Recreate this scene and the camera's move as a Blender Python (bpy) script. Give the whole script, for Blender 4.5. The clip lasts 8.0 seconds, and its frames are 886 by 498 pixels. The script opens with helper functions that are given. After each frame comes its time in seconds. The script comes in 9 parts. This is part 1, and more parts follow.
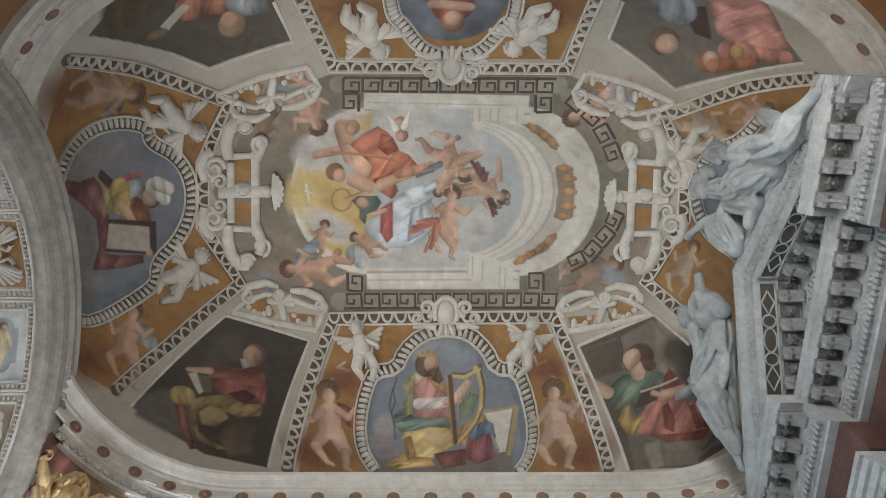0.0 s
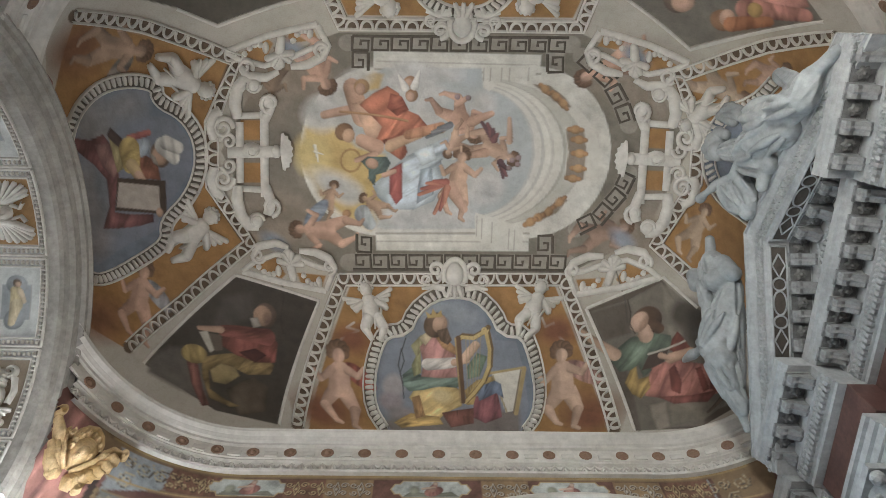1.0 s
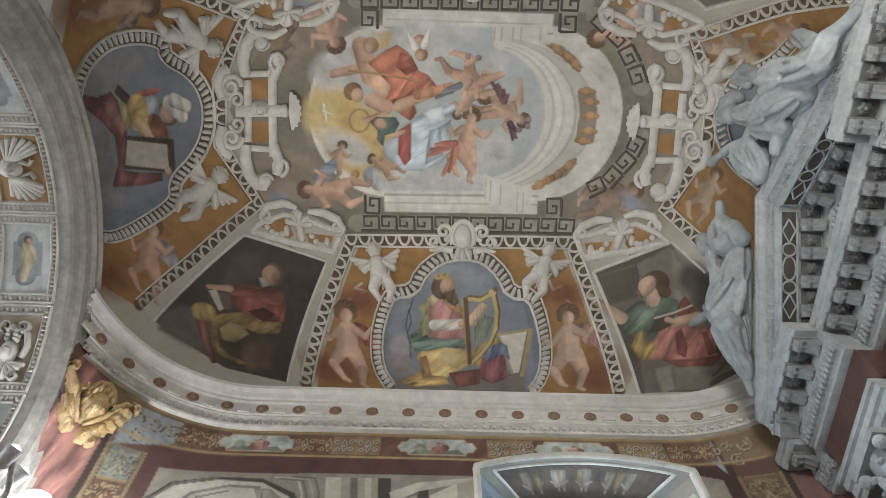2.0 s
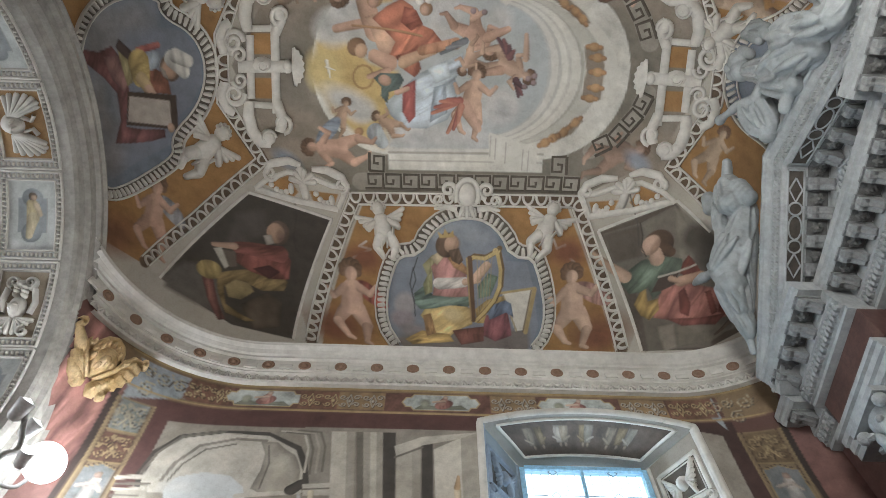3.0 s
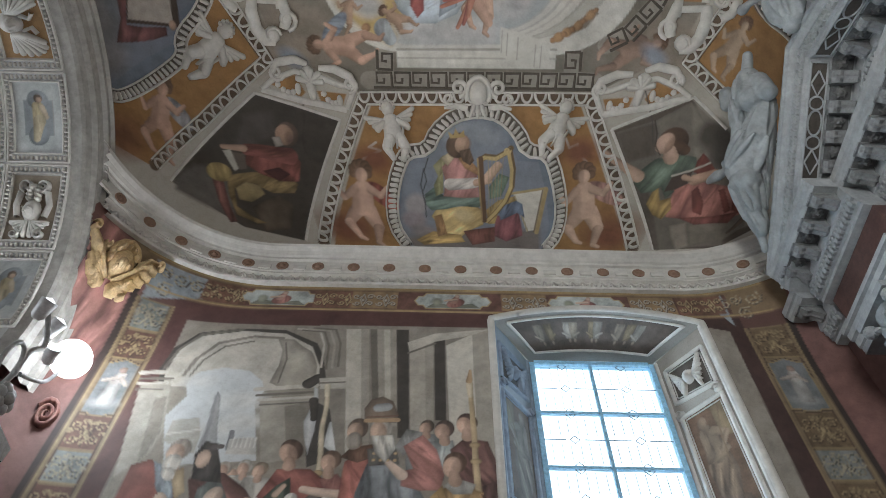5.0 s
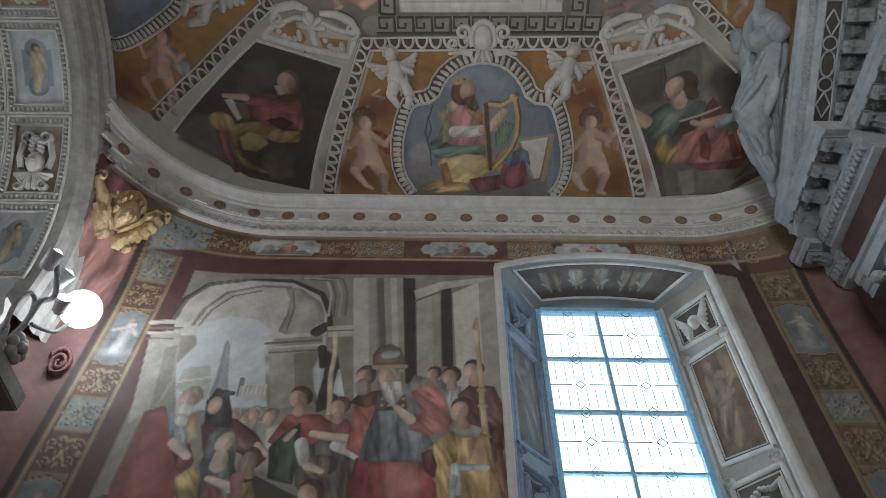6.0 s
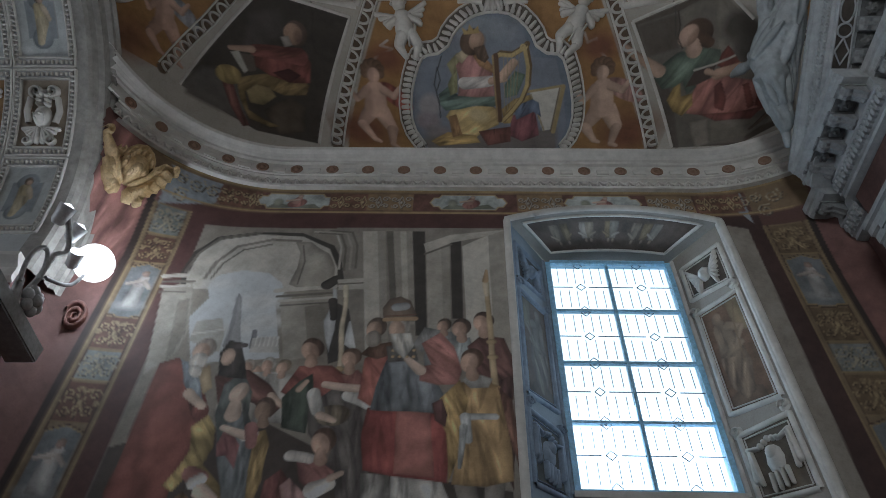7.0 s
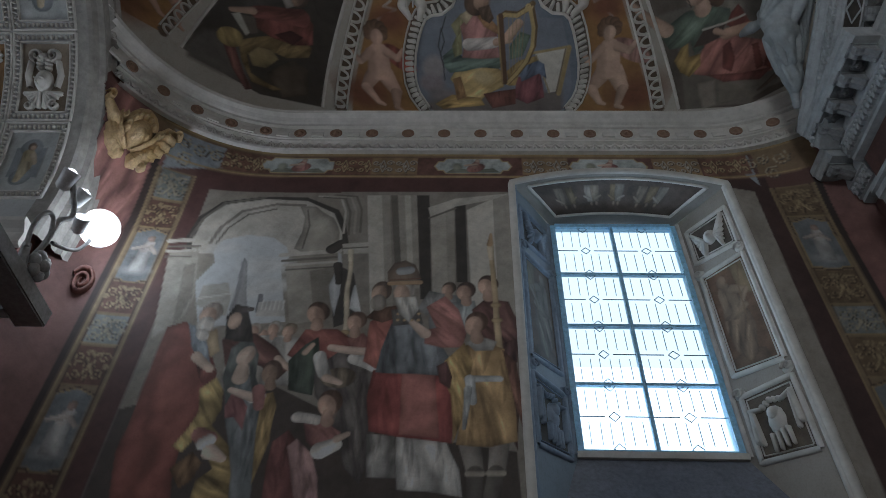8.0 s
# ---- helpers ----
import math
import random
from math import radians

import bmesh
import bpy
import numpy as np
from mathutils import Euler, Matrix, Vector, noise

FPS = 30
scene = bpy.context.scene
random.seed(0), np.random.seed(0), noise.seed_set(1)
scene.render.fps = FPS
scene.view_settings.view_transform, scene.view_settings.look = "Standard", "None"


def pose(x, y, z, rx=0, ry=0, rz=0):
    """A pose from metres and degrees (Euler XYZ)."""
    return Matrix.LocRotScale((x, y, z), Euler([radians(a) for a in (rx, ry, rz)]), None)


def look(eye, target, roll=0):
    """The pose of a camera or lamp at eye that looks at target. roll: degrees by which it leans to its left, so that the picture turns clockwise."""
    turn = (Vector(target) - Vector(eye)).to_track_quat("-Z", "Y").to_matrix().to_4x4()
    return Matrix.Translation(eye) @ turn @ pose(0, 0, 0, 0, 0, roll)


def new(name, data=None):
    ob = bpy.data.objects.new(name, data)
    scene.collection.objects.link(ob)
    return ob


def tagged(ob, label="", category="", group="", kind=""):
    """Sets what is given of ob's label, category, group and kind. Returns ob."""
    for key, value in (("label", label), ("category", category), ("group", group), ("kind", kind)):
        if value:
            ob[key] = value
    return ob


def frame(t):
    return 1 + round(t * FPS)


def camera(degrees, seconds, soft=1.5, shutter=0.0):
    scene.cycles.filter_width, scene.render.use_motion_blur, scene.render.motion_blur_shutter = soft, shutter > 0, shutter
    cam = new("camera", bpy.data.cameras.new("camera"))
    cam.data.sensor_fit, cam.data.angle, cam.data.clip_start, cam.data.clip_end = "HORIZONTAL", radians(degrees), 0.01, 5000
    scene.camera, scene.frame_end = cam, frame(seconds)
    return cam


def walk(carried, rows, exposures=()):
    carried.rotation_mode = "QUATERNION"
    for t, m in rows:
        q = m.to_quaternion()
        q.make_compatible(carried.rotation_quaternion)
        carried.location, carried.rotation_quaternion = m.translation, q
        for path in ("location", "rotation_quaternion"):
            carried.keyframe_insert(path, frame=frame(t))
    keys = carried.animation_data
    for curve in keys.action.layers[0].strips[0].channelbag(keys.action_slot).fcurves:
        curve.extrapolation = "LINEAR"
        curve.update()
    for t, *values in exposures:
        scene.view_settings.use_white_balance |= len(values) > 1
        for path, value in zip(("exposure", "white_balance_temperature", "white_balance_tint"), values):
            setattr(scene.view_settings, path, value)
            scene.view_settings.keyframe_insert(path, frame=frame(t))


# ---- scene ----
cam = camera(65.1, 8.0, soft=0.7)
# seconds, yaw, pitch, roll in degrees, eye
TURNS = [
    (0.0, -7.005, 73.667, -6.069, (0.030, -0.100, 1.606)),
    (0.5, -5.566, 72.438, -4.507, (0.028, -0.080, 1.605)),
    (1.0, -4.019, 70.807, -2.822, (0.020, -0.060, 1.604)),
    (1.5, -2.912, 69.374, -1.418, (0.010, -0.045, 1.603)),
    (3.0, -1.517, 64.428, 0.339, (-0.010, -0.030, 1.600)),
    (3.5, -1.226, 62.720, 0.503, (-0.017, -0.020, 1.599)),
    (4.0, -0.711, 60.573, 0.903, (-0.017, -0.012, 1.598)),
    (4.5, -0.238, 58.553, 1.201, (-0.013, 0.000, 1.597)),
    (6.0, 0.742, 52.493, 1.275, (-0.010, 0.050, 1.594)),
    (6.5, 1.332, 50.590, 1.524, (-0.010, 0.065, 1.593)),
    (7.0, 1.852, 48.736, 1.891, (-0.008, 0.070, 1.592)),
    (7.5, 2.179, 47.238, 2.087, (-0.003, 0.072, 1.591)),
    (8.0, 2.394, 45.777, 2.087, (0.003, 0.073, 1.590)),
]


def aimed(yaw, pitch, roll, eye):
    a, b = radians(yaw), radians(pitch)
    ahead = Vector((-math.sin(a) * math.cos(b), math.cos(a) * math.cos(b), math.sin(b)))
    return look(eye, Vector(eye) + ahead, roll)


walk(cam, [(t, aimed(*turn)) for t, *turn in TURNS],
     exposures=[(0.0, -0.15, 6400, 7), (4.0, -0.31, 6250, 7), (4.6, -0.44, 6150, 7), (6.0, -1.02, 6000, 7), (6.5, -1.32, 5850, 7), (7.0, -1.60, 5800, 7), (8.0, -1.90, 5750, 7)])

# ---- light ----
world = bpy.data.worlds.new("world")
scene.world = world
world.use_nodes = True
wn = world.node_tree.nodes
sky = wn.new("ShaderNodeTexSky")
sky.sky_type, sky.sun_disc = "NISHITA", False
sky.sun_elevation, sky.sun_rotation = radians(40), radians(200)
world.node_tree.links.new(sky.outputs[0], wn["Background"].inputs[0])
wn["Background"].inputs[1].default_value = 0.12


def area_lamp(name, m, sx, sy, watts, colour):
    data = bpy.data.lights.new(name, "AREA")
    data.shape, data.size, data.size_y, data.energy, data.color = "RECTANGLE", sx, sy, watts, colour
    ob = new(name, data)
    ob.matrix_world = m
    return ob


# ---- materials ----
def nodes_of(name, rough=0.8, metal=0.0):
    m = bpy.data.materials.new(name)
    m.use_nodes = True
    t = m.node_tree
    b = t.nodes["Principled BSDF"]
    b.inputs["Roughness"].default_value, b.inputs["Metallic"].default_value = rough, metal
    return m, t, b


def noise_node(t, scale, detail=6.0, rough=0.6):
    co = t.nodes.new("ShaderNodeTexCoord")
    n = t.nodes.new("ShaderNodeTexNoise")
    n.inputs["Scale"].default_value, n.inputs["Detail"].default_value = scale, detail
    n.inputs["Roughness"].default_value = rough
    t.links.new(co.outputs["Object"], n.inputs["Vector"])
    return n


def ramp(t, src, stops):
    r = t.nodes.new("ShaderNodeValToRGB")
    els = r.color_ramp.elements
    while len(els) < len(stops):
        els.new(0.5)
    for e, (p, c) in zip(els, stops):
        e.position, e.color = p, (*c, 1)
    t.links.new(src, r.inputs[0])
    return r


def mixed(t, a, b, fac=0.5, how="MULTIPLY"):
    x = t.nodes.new("ShaderNodeMix")
    x.data_type, x.blend_type = "RGBA", how
    for socket, v in ((x.inputs[0], fac), (x.inputs[6], a), (x.inputs[7], b)):
        if isinstance(v, (int, float)):
            socket.default_value = v
        elif isinstance(v, tuple):
            socket.default_value = (*v, 1)
        else:
            t.links.new(v, socket)
    return x.outputs[2]


def bumped(t, b, src, strength, dist=0.01):
    n = t.nodes.new("ShaderNodeBump")
    n.inputs["Strength"].default_value, n.inputs["Distance"].default_value = strength, dist
    t.links.new(src, n.inputs["Height"])
    t.links.new(n.outputs[0], b.inputs["Normal"])


def stained(name, c1, c2, rough=0.8, metal=0.0, big=1.3, fine=24.0, bump=0.25, grime=0.35):
    """A surface between two colours, with broad stains and fine grain."""
    m, t, b = nodes_of(name, rough, metal)
    n1, n2 = noise_node(t, big), noise_node(t, fine, 8.0, 0.7)
    base = ramp(t, n1.outputs[0], [(0.3, c1), (0.7, c2)]).outputs[0]
    g = ramp(t, n2.outputs[0], [(0.32, (1 - grime,) * 3), (0.62, (1, 1, 1))]).outputs[0]
    t.links.new(mixed(t, base, g, 1.0), b.inputs["Base Color"])
    bumped(t, b, n2.outputs[0], bump)
    return m


def painted(name, rough=0.75):
    """Fresco: the pigments of the colour layer, with craquelure, rubbed patches and plaster grain."""
    m, t, b = nodes_of(name, rough)
    at = t.nodes.new("ShaderNodeVertexColor")
    at.layer_name = "pigment"
    n1, n2, n3 = noise_node(t, 2.2), noise_node(t, 14.0, 8.0, 0.7), noise_node(t, 70.0, 4.0, 0.6)
    wear = ramp(t, n1.outputs[0], [(0.35, (0.86, 0.85, 0.83)), (0.65, (1, 1, 1))]).outputs[0]
    fleck = ramp(t, n2.outputs[0], [(0.3, (0.82, 0.80, 0.78)), (0.5, (1, 1, 1)), (0.75, (1.0, 1.0, 1.0))]).outputs[0]
    grain = ramp(t, n3.outputs[0], [(0.30, (0.70, 0.69, 0.67)), (0.55, (1, 1, 1)), (0.75, (1, 1, 1))]).outputs[0]
    c = mixed(t, mixed(t, mixed(t, at.outputs[0], wear, 1.0), fleck, 0.6), grain, 0.35)
    t.links.new(c, b.inputs["Base Color"])
    bumped(t, b, n3.outputs[0], 0.12, 0.004)
    return m


FRESCO = painted("fresco")
STUCCO = stained("white_stucco", (0.51, 0.49, 0.445), (0.67, 0.645, 0.60), 0.75, big=1.6, fine=9.0, grime=0.22, bump=0.12)
STONE = stained("grey_white_stone", (0.27, 0.285, 0.29), (0.40, 0.41, 0.41), 0.6, big=2.0, fine=11.0, grime=0.28, bump=0.12)
ROSE = stained("rose_marble", (0.065, 0.032, 0.028), (0.135, 0.072, 0.062), 0.35, big=5.0, fine=18.0, bump=0.05)
PLASTER = stained("lime_plaster", (0.42, 0.39, 0.34), (0.55, 0.52, 0.47), 0.9)
DARK = stained("lattice_shade_colour", (0.05, 0.04, 0.035), (0.10, 0.085, 0.07), 0.8)
FLOOR = stained("terracotta_floor", (0.22, 0.12, 0.08), (0.32, 0.19, 0.13), 0.5)
KEY_PAINT = stained("dark_key_paint", (0.075, 0.066, 0.052), (0.13, 0.11, 0.088), 0.85)
# ---- plan ----
CX, CY = 0.35, 1.81            # middle of the chapel
HX, HY, RC = 4.12, 2.62, 1.97  # half sizes and corner radius at the foot of the vault
ZB, RISE = 8.15, 2.45          # foot of the vault and its rise
WALL_Y, BACK_Y = 4.5, CY - (4.5 - CY)
ARCH_X, ARCH_Y, ARCH_Z, ARCH_R = -3.65, 1.92, 6.10, 2.04   # entrance arch: plane, middle, spring, radius
RIGHT_X = 4.5


def reach(c, s, hx=HX, hy=HY, r=RC):
    """Distance from the middle to the rounded rectangle's edge, along the way (c, s)."""
    ac, as_ = np.abs(c) + 1e-9, np.abs(s) + 1e-9
    k = np.minimum(hx / ac, hy / as_)
    x, y = ac * k, as_ * k
    px, py = hx - r, hy - r
    b = ac * px + as_ * py
    q = b * b - (px * px + py * py - r * r)
    round_ = b + np.sqrt(np.maximum(q, 0))
    return np.where((x > px) & (y > py), round_, k)


def vault(a, b, lift=0.0):
    """World place of the vault's point (a, b), lift metres off its face; a, b run as metres along the shell from its middle."""
    a, b = np.asarray(a, float), np.asarray(b, float)

    def at(a, b):
        d = np.hypot(a, b) + 1e-9
        c, s = a / d, b / d
        rb = reach(c, s)
        u = np.minimum(d / rb, 1.04) * np.pi / 2
        return np.stack([CX + c * rb * np.sin(u), CY + s * rb * np.sin(u), ZB + RISE * np.cos(u)], -1)
    p = at(a, b)
    if np.any(lift):
        e = 0.01
        n = np.cross(at(a + e, b) - at(a - e, b), at(a, b + e) - at(a, b - e))
        n /= np.linalg.norm(n, axis=-1, keepdims=True) + 1e-12
        p = p - n * np.asarray(lift, float)[..., None]
    return p


def mesh_of(name, verts, faces, material, smooth=False, colours=None):
    me = bpy.data.meshes.new(name)
    me.from_pydata([tuple(v) for v in np.asarray(verts, float)], [], [tuple(map(int, f)) for f in faces])
    me.materials.append(material)
    if smooth:
        me.shade_smooth()
    if colours is not None:
        layer = me.color_attributes.new("pigment", "FLOAT_COLOR", "POINT")
        rgba = np.ones((len(me.vertices), 4), np.float32)
        rgba[:, :3] = colours
        layer.data.foreach_set("color", rgba.ravel())
    return me


def inside(pts, x, y):
    """Which of the points (x, y) lie in the outline."""
    p, hit = np.array(pts, float), np.zeros(len(x), bool)
    for a, b in zip(p, np.roll(p, -1, 0)):
        if abs(b[1] - a[1]) > 1e-12:
            hit ^= ((a[1] > y) != (b[1] > y)) & (x < (b[0] - a[0]) * (y - a[1]) / (b[1] - a[1]) + a[0])
    return hit


def sheet(name, verts, faces, colours, smooth=False):
    """A painted sheet from some of a lattice's faces."""
    used, faces = np.unique(faces, return_inverse=True)
    return mesh_of(name, verts[used], faces.reshape(-1, 4), FRESCO, smooth, colours[used])


def grid_faces(n, m, closed=False):
    """Quads of an n x m lattice of points, row by row; closed: the last column joins the first."""
    i, j = np.meshgrid(np.arange(n - 1), np.arange(m if closed else m - 1), indexing="ij")
    k = (j + 1) % m
    return np.stack([i * m + j, i * m + k, (i + 1) * m + k, (i + 1) * m + j], -1).reshape(-1, 4)


def part(name, bm, material, parent, label="", smooth=False):
    """Links a bmesh (or mesh) as one object under a thing or a part."""
    if isinstance(bm, bmesh.types.BMesh):
        me = bpy.data.meshes.new(name)
        bm.to_mesh(me)
        bm.free()
        me.materials.append(material)
        if smooth:
            me.shade_smooth()
    else:
        me = bm
    ob = new(name, me)
    ob.parent = parent
    return tagged(ob, label)


def thing(name, label, category, place=(0, 0, 0), group="", kind=""):
    ob = new(name)
    ob.location = place
    return tagged(ob, label, category, group, kind)


def structure(name, me, label, category):
    return tagged(new(name, me), label, category, kind="structure")


def box(bm, x0, x1, y0, y1, z0, z1):
    vs = [bm.verts.new(p) for p in ((x0, y0, z0), (x1, y0, z0), (x1, y1, z0), (x0, y1, z0),
                                    (x0, y0, z1), (x1, y0, z1), (x1, y1, z1), (x0, y1, z1))]
    for f in ((3, 2, 1, 0), (4, 5, 6, 7), (0, 1, 5, 4), (1, 2, 6, 5), (2, 3, 7, 6), (3, 0, 4, 7)):
        bm.faces.new([vs[k] for k in f])


def boxes(*bs):
    bm = bmesh.new()
    for b in bs:
        box(bm, *b)
    return bm


def plan_path(hx, hy, r, n=28, start=0.0):
    """Points round a rounded rectangle about the chapel's middle, anticlockwise from the middle of the right side, with outward normals."""
    pts = []
    for sx, sy, a0 in ((1, 1, 0), (-1, 1, 90), (-1, -1, 180), (1, -1, 270)):
        for k in range(n + 1):
            a = radians(a0 + 90 * k / n)
            pts.append((CX + sx * (hx - r) + r * math.cos(a), CY + sy * (hy - r) + r * math.sin(a), math.cos(a), math.sin(a)))
    out = []
    for p, q in zip(pts, pts[1:] + pts[:1]):
        out.append(p)
        d = math.hypot(q[0] - p[0], q[1] - p[1])
        if d > 0.3:
            m = int(d / 0.15)
            out += [tuple(p[i] + (q[i] - p[i]) * k / m for i in range(4)) for k in range(1, m)]
    return np.array(out)


def swept(profile, path, keep=None):
    """A moulding: profile points (inward, z) carried along a plan path; keep chooses path points."""
    prof = np.array(profile)
    v = np.stack([np.stack([p[0] - p[2] * prof[:, 0], p[1] - p[3] * prof[:, 0], prof[:, 1]], -1) for p in path])
    n, m = v.shape[:2]
    fs = []
    for i in range(n):
        j = (i + 1) % n
        if keep is not None and not (keep[i] and keep[j]):
            continue
        for k in range(m - 1):
            fs.append((i * m + k, j * m + k, j * m + k + 1, i * m + k + 1))
    return v.reshape(-1, 3), fs
# ---- relief work laid on a curved or flat face ----
class Relief:
    """Raised work on a face: face(a, b, lift) gives the world place of the face's point (a, b), lift metres off it."""

    def __init__(self, face):
        self.face, self.a, self.b, self.h, self.f, self.n = face, [], [], [], [], 0

    def add(self, a, b, h, faces):
        a, b, h = np.ravel(a), np.ravel(b), np.ravel(h)
        self.a.append(a), self.b.append(b), self.h.append(h)
        self.f.append(np.asarray(faces) + self.n)
        self.n += len(a)

    def ribbon(self, pts, w, h, closed=False, step=0.08, taper=None, flat=False):
        p = np.array(pts, float)
        if closed:
            p = np.vstack([p, p[:1]])
        seg = np.hypot(*np.diff(p, axis=0).T)
        keep = np.r_[True, seg > 1e-6]
        p = p[keep]
        s = np.r_[0, np.cumsum(np.hypot(*np.diff(p, axis=0).T))]
        t = np.unique(np.r_[s, np.linspace(0, s[-1], max(2, int(s[-1] / step) + 1))])
        q = np.stack([np.interp(t, s, p[:, 0]), np.interp(t, s, p[:, 1])], -1)
        d = np.gradient(q, axis=0)
        d /= np.hypot(*d.T)[:, None] + 1e-12
        nrm = np.stack([-d[:, 1], d[:, 0]], -1)
        prof = np.array([(-0.5, -0.004 / h), (-0.47, 0.9), (0.47, 0.9), (0.5, -0.004 / h)]) if flat else np.array([(-0.5, -0.15), (-0.4, 0.7), (0, 1), (0.4, 0.7), (0.5, -0.15)])
        k = np.ones(len(t)) if taper is None else np.interp(t / t[-1], np.linspace(0, 1, len(taper)), taper)
        a = q[:, :1] + nrm[:, :1] * prof[:, 0] * w * k[:, None]
        b = q[:, 1:] + nrm[:, 1:] * prof[:, 0] * w * k[:, None]
        hh = np.tile(prof[:, 1] * h, (len(t), 1)) * np.maximum(k[:, None], 0.5)
        self.add(a, b, hh, grid_faces(len(t), len(prof)))
        return self

    def spiral(self, p, r0, r1, a0, turns, w, h):
        n = max(6, int(abs(turns) * 14))
        th = np.linspace(0, 1, n)
        r, an = r0 + (r1 - r0) * th, radians(a0) + turns * 2 * np.pi * th
        return self.ribbon(np.stack([p[0] + r * np.cos(an), p[1] + r * np.sin(an)], -1), w, h, step=1.0, taper=(1.0, 0.9, 0.7))

    def dome(self, p, rx, ry, h, turn=0.0, n=10, m=4, power=0.5):
        th = np.arange(n) * 2 * np.pi / n
        r = np.linspace(0.02, 1, m)
        c, s = math.cos(radians(turn)), math.sin(radians(turn))
        x, y = rx * r[:, None] * np.cos(th), ry * r[:, None] * np.sin(th)
        z = np.repeat(h * np.maximum(1 - r ** 2, 0)[:, None] ** power, n, 1) - 0.004
        self.add(p[0] + x * c - y * s, p[1] + x * s + y * c, z, grid_faces(m, n, True))
        return self

    def limb(self, p, q, r0, r1, h0, h1=None, n=6):
        """A rounded, tapering form from p to q."""
        p, q = np.array(p, float), np.array(q, float)
        h1 = h0 if h1 is None else h1
        d = (q - p) / (np.hypot(*(q - p)) + 1e-9)
        nr = np.array([-d[1], d[0]])
        t = np.array([-0.75, -0.5, 0, 0.33, 0.67, 1, 1.5, 1.75])
        k = np.array([0.3, 0.75, 1, 1, 1, 1, 0.75, 0.3])
        tt = np.clip(t, 0, 1)
        r, h = (r0 + (r1 - r0) * tt), (h0 + (h1 - h0) * tt)
        off = np.where(t < 0, t * r0, np.where(t > 1, (t - 1) * r1, 0))
        c = p + (q - p) * tt[:, None] + d * off[:, None]
        pr = np.array([(-1, -0.1), (-0.8, 0.55), (-0.35, 0.93), (0.35, 0.93), (0.8, 0.55), (1, -0.1)])
        a = c[:, :1] + nr[0] * pr[:, 0] * (r * k)[:, None]
        b = c[:, 1:] + nr[1] * pr[:, 0] * (r * k)[:, None]
        self.add(a, b, pr[:, 1] * (h * k)[:, None], grid_faces(len(t), len(pr)))
        return self

    def along(self, pts, pitch, closed=False):
        """Places at even steps along a line, each with its direction."""
        p = np.array(pts + (pts[:1] if closed else []), float)
        s = np.r_[0, np.cumsum(np.hypot(*np.diff(p, axis=0).T))]
        n = max(1, int(round(s[-1] / pitch)))
        t = (np.arange(n) + 0.5) * s[-1] / n
        x, y = np.interp(t, s, p[:, 0]), np.interp(t, s, p[:, 1])
        k = np.clip(np.searchsorted(s, t) - 1, 0, len(p) - 2)
        d = np.diff(p, axis=0)[k]
        d /= np.hypot(*d.T)[:, None] + 1e-12
        return [(x[i], y[i], d[i, 0], d[i, 1]) for i in range(n)]

    def egg_band(self, pts, w, pitch=0.118, closed=False, side=1):
        """Two rails with a row of open loops between them."""
        p = np.array(pts, float)
        for o in (-1, 1):
            self.ribbon(offset_line(pts, o * w * 0.47, closed), w * 0.15, 0.036, closed)
        for x, y, dx, dy in self.along(pts, pitch, closed):
            nx, ny = -dy * side, dx * side
            th = np.linspace(0, np.pi, 8)
            u, v = 0.40 * pitch * np.cos(th), w * (0.36 - 0.62 * np.sin(th))
            self.ribbon(np.stack([x + dx * u + nx * v, y + dy * u + ny * v], -1), 0.024, 0.032, step=1.0)
        return self

    def leaf_band(self, pts, w, pitch=0.056, closed=False):
        """Two rails with a row of slanting tongues between them."""
        self.ribbon(offset_line(pts, w * 0.52, closed), w * 0.20, 0.045, closed)
        self.ribbon(offset_line(pts, -w * 0.50, closed), w * 0.14, 0.036, closed)
        for x, y, dx, dy in self.along(pts, pitch, closed):
            nx, ny = -dy, dx
            self.limb((x - nx * w * 0.24, y - ny * w * 0.24), (x + nx * w * 0.26 + dx * 0.012, y + ny * w * 0.26 + dy * 0.012), pitch * 0.26, pitch * 0.36, 0.036, 0.044)
        return self

    def mesh(self, name, material, smooth=True):
        p = self.face(np.concatenate(self.a), np.concatenate(self.b), np.concatenate(self.h))
        return mesh_of(name, p, np.concatenate(self.f), material, smooth)


class Pieces:
    """Relief work as one thing with a part for each piece: to(name) begins the next part."""

    def __init__(self, face, thing_ob, material):
        self.face, self.thing_ob, self.material, self.r, self.name = face, thing_ob, material, None, ""

    def to(self, name):
        self.close()
        self.r, self.name = Relief(self.face), name
        return self.r

    def close(self):
        if self.r is not None and self.r.n:
            part(self.name, self.r.mesh(self.name, self.material), self.material, self.thing_ob)
        self.r = None


def offset_line(pts, o, closed=False):
    p = np.array(pts, float)
    q = np.roll(p, -1, 0) if closed else p
    if closed:
        d = np.roll(p, -1, 0) - np.roll(p, 1, 0)
    else:
        d = np.gradient(p, axis=0)
    d /= np.hypot(*d.T)[:, None] + 1e-12
    return [tuple(r) for r in p + o * np.stack([-d[:, 1], d[:, 0]], -1)]


def flip(pts, sa, sb):
    return [(sa * x, sb * y) for x, y in pts]


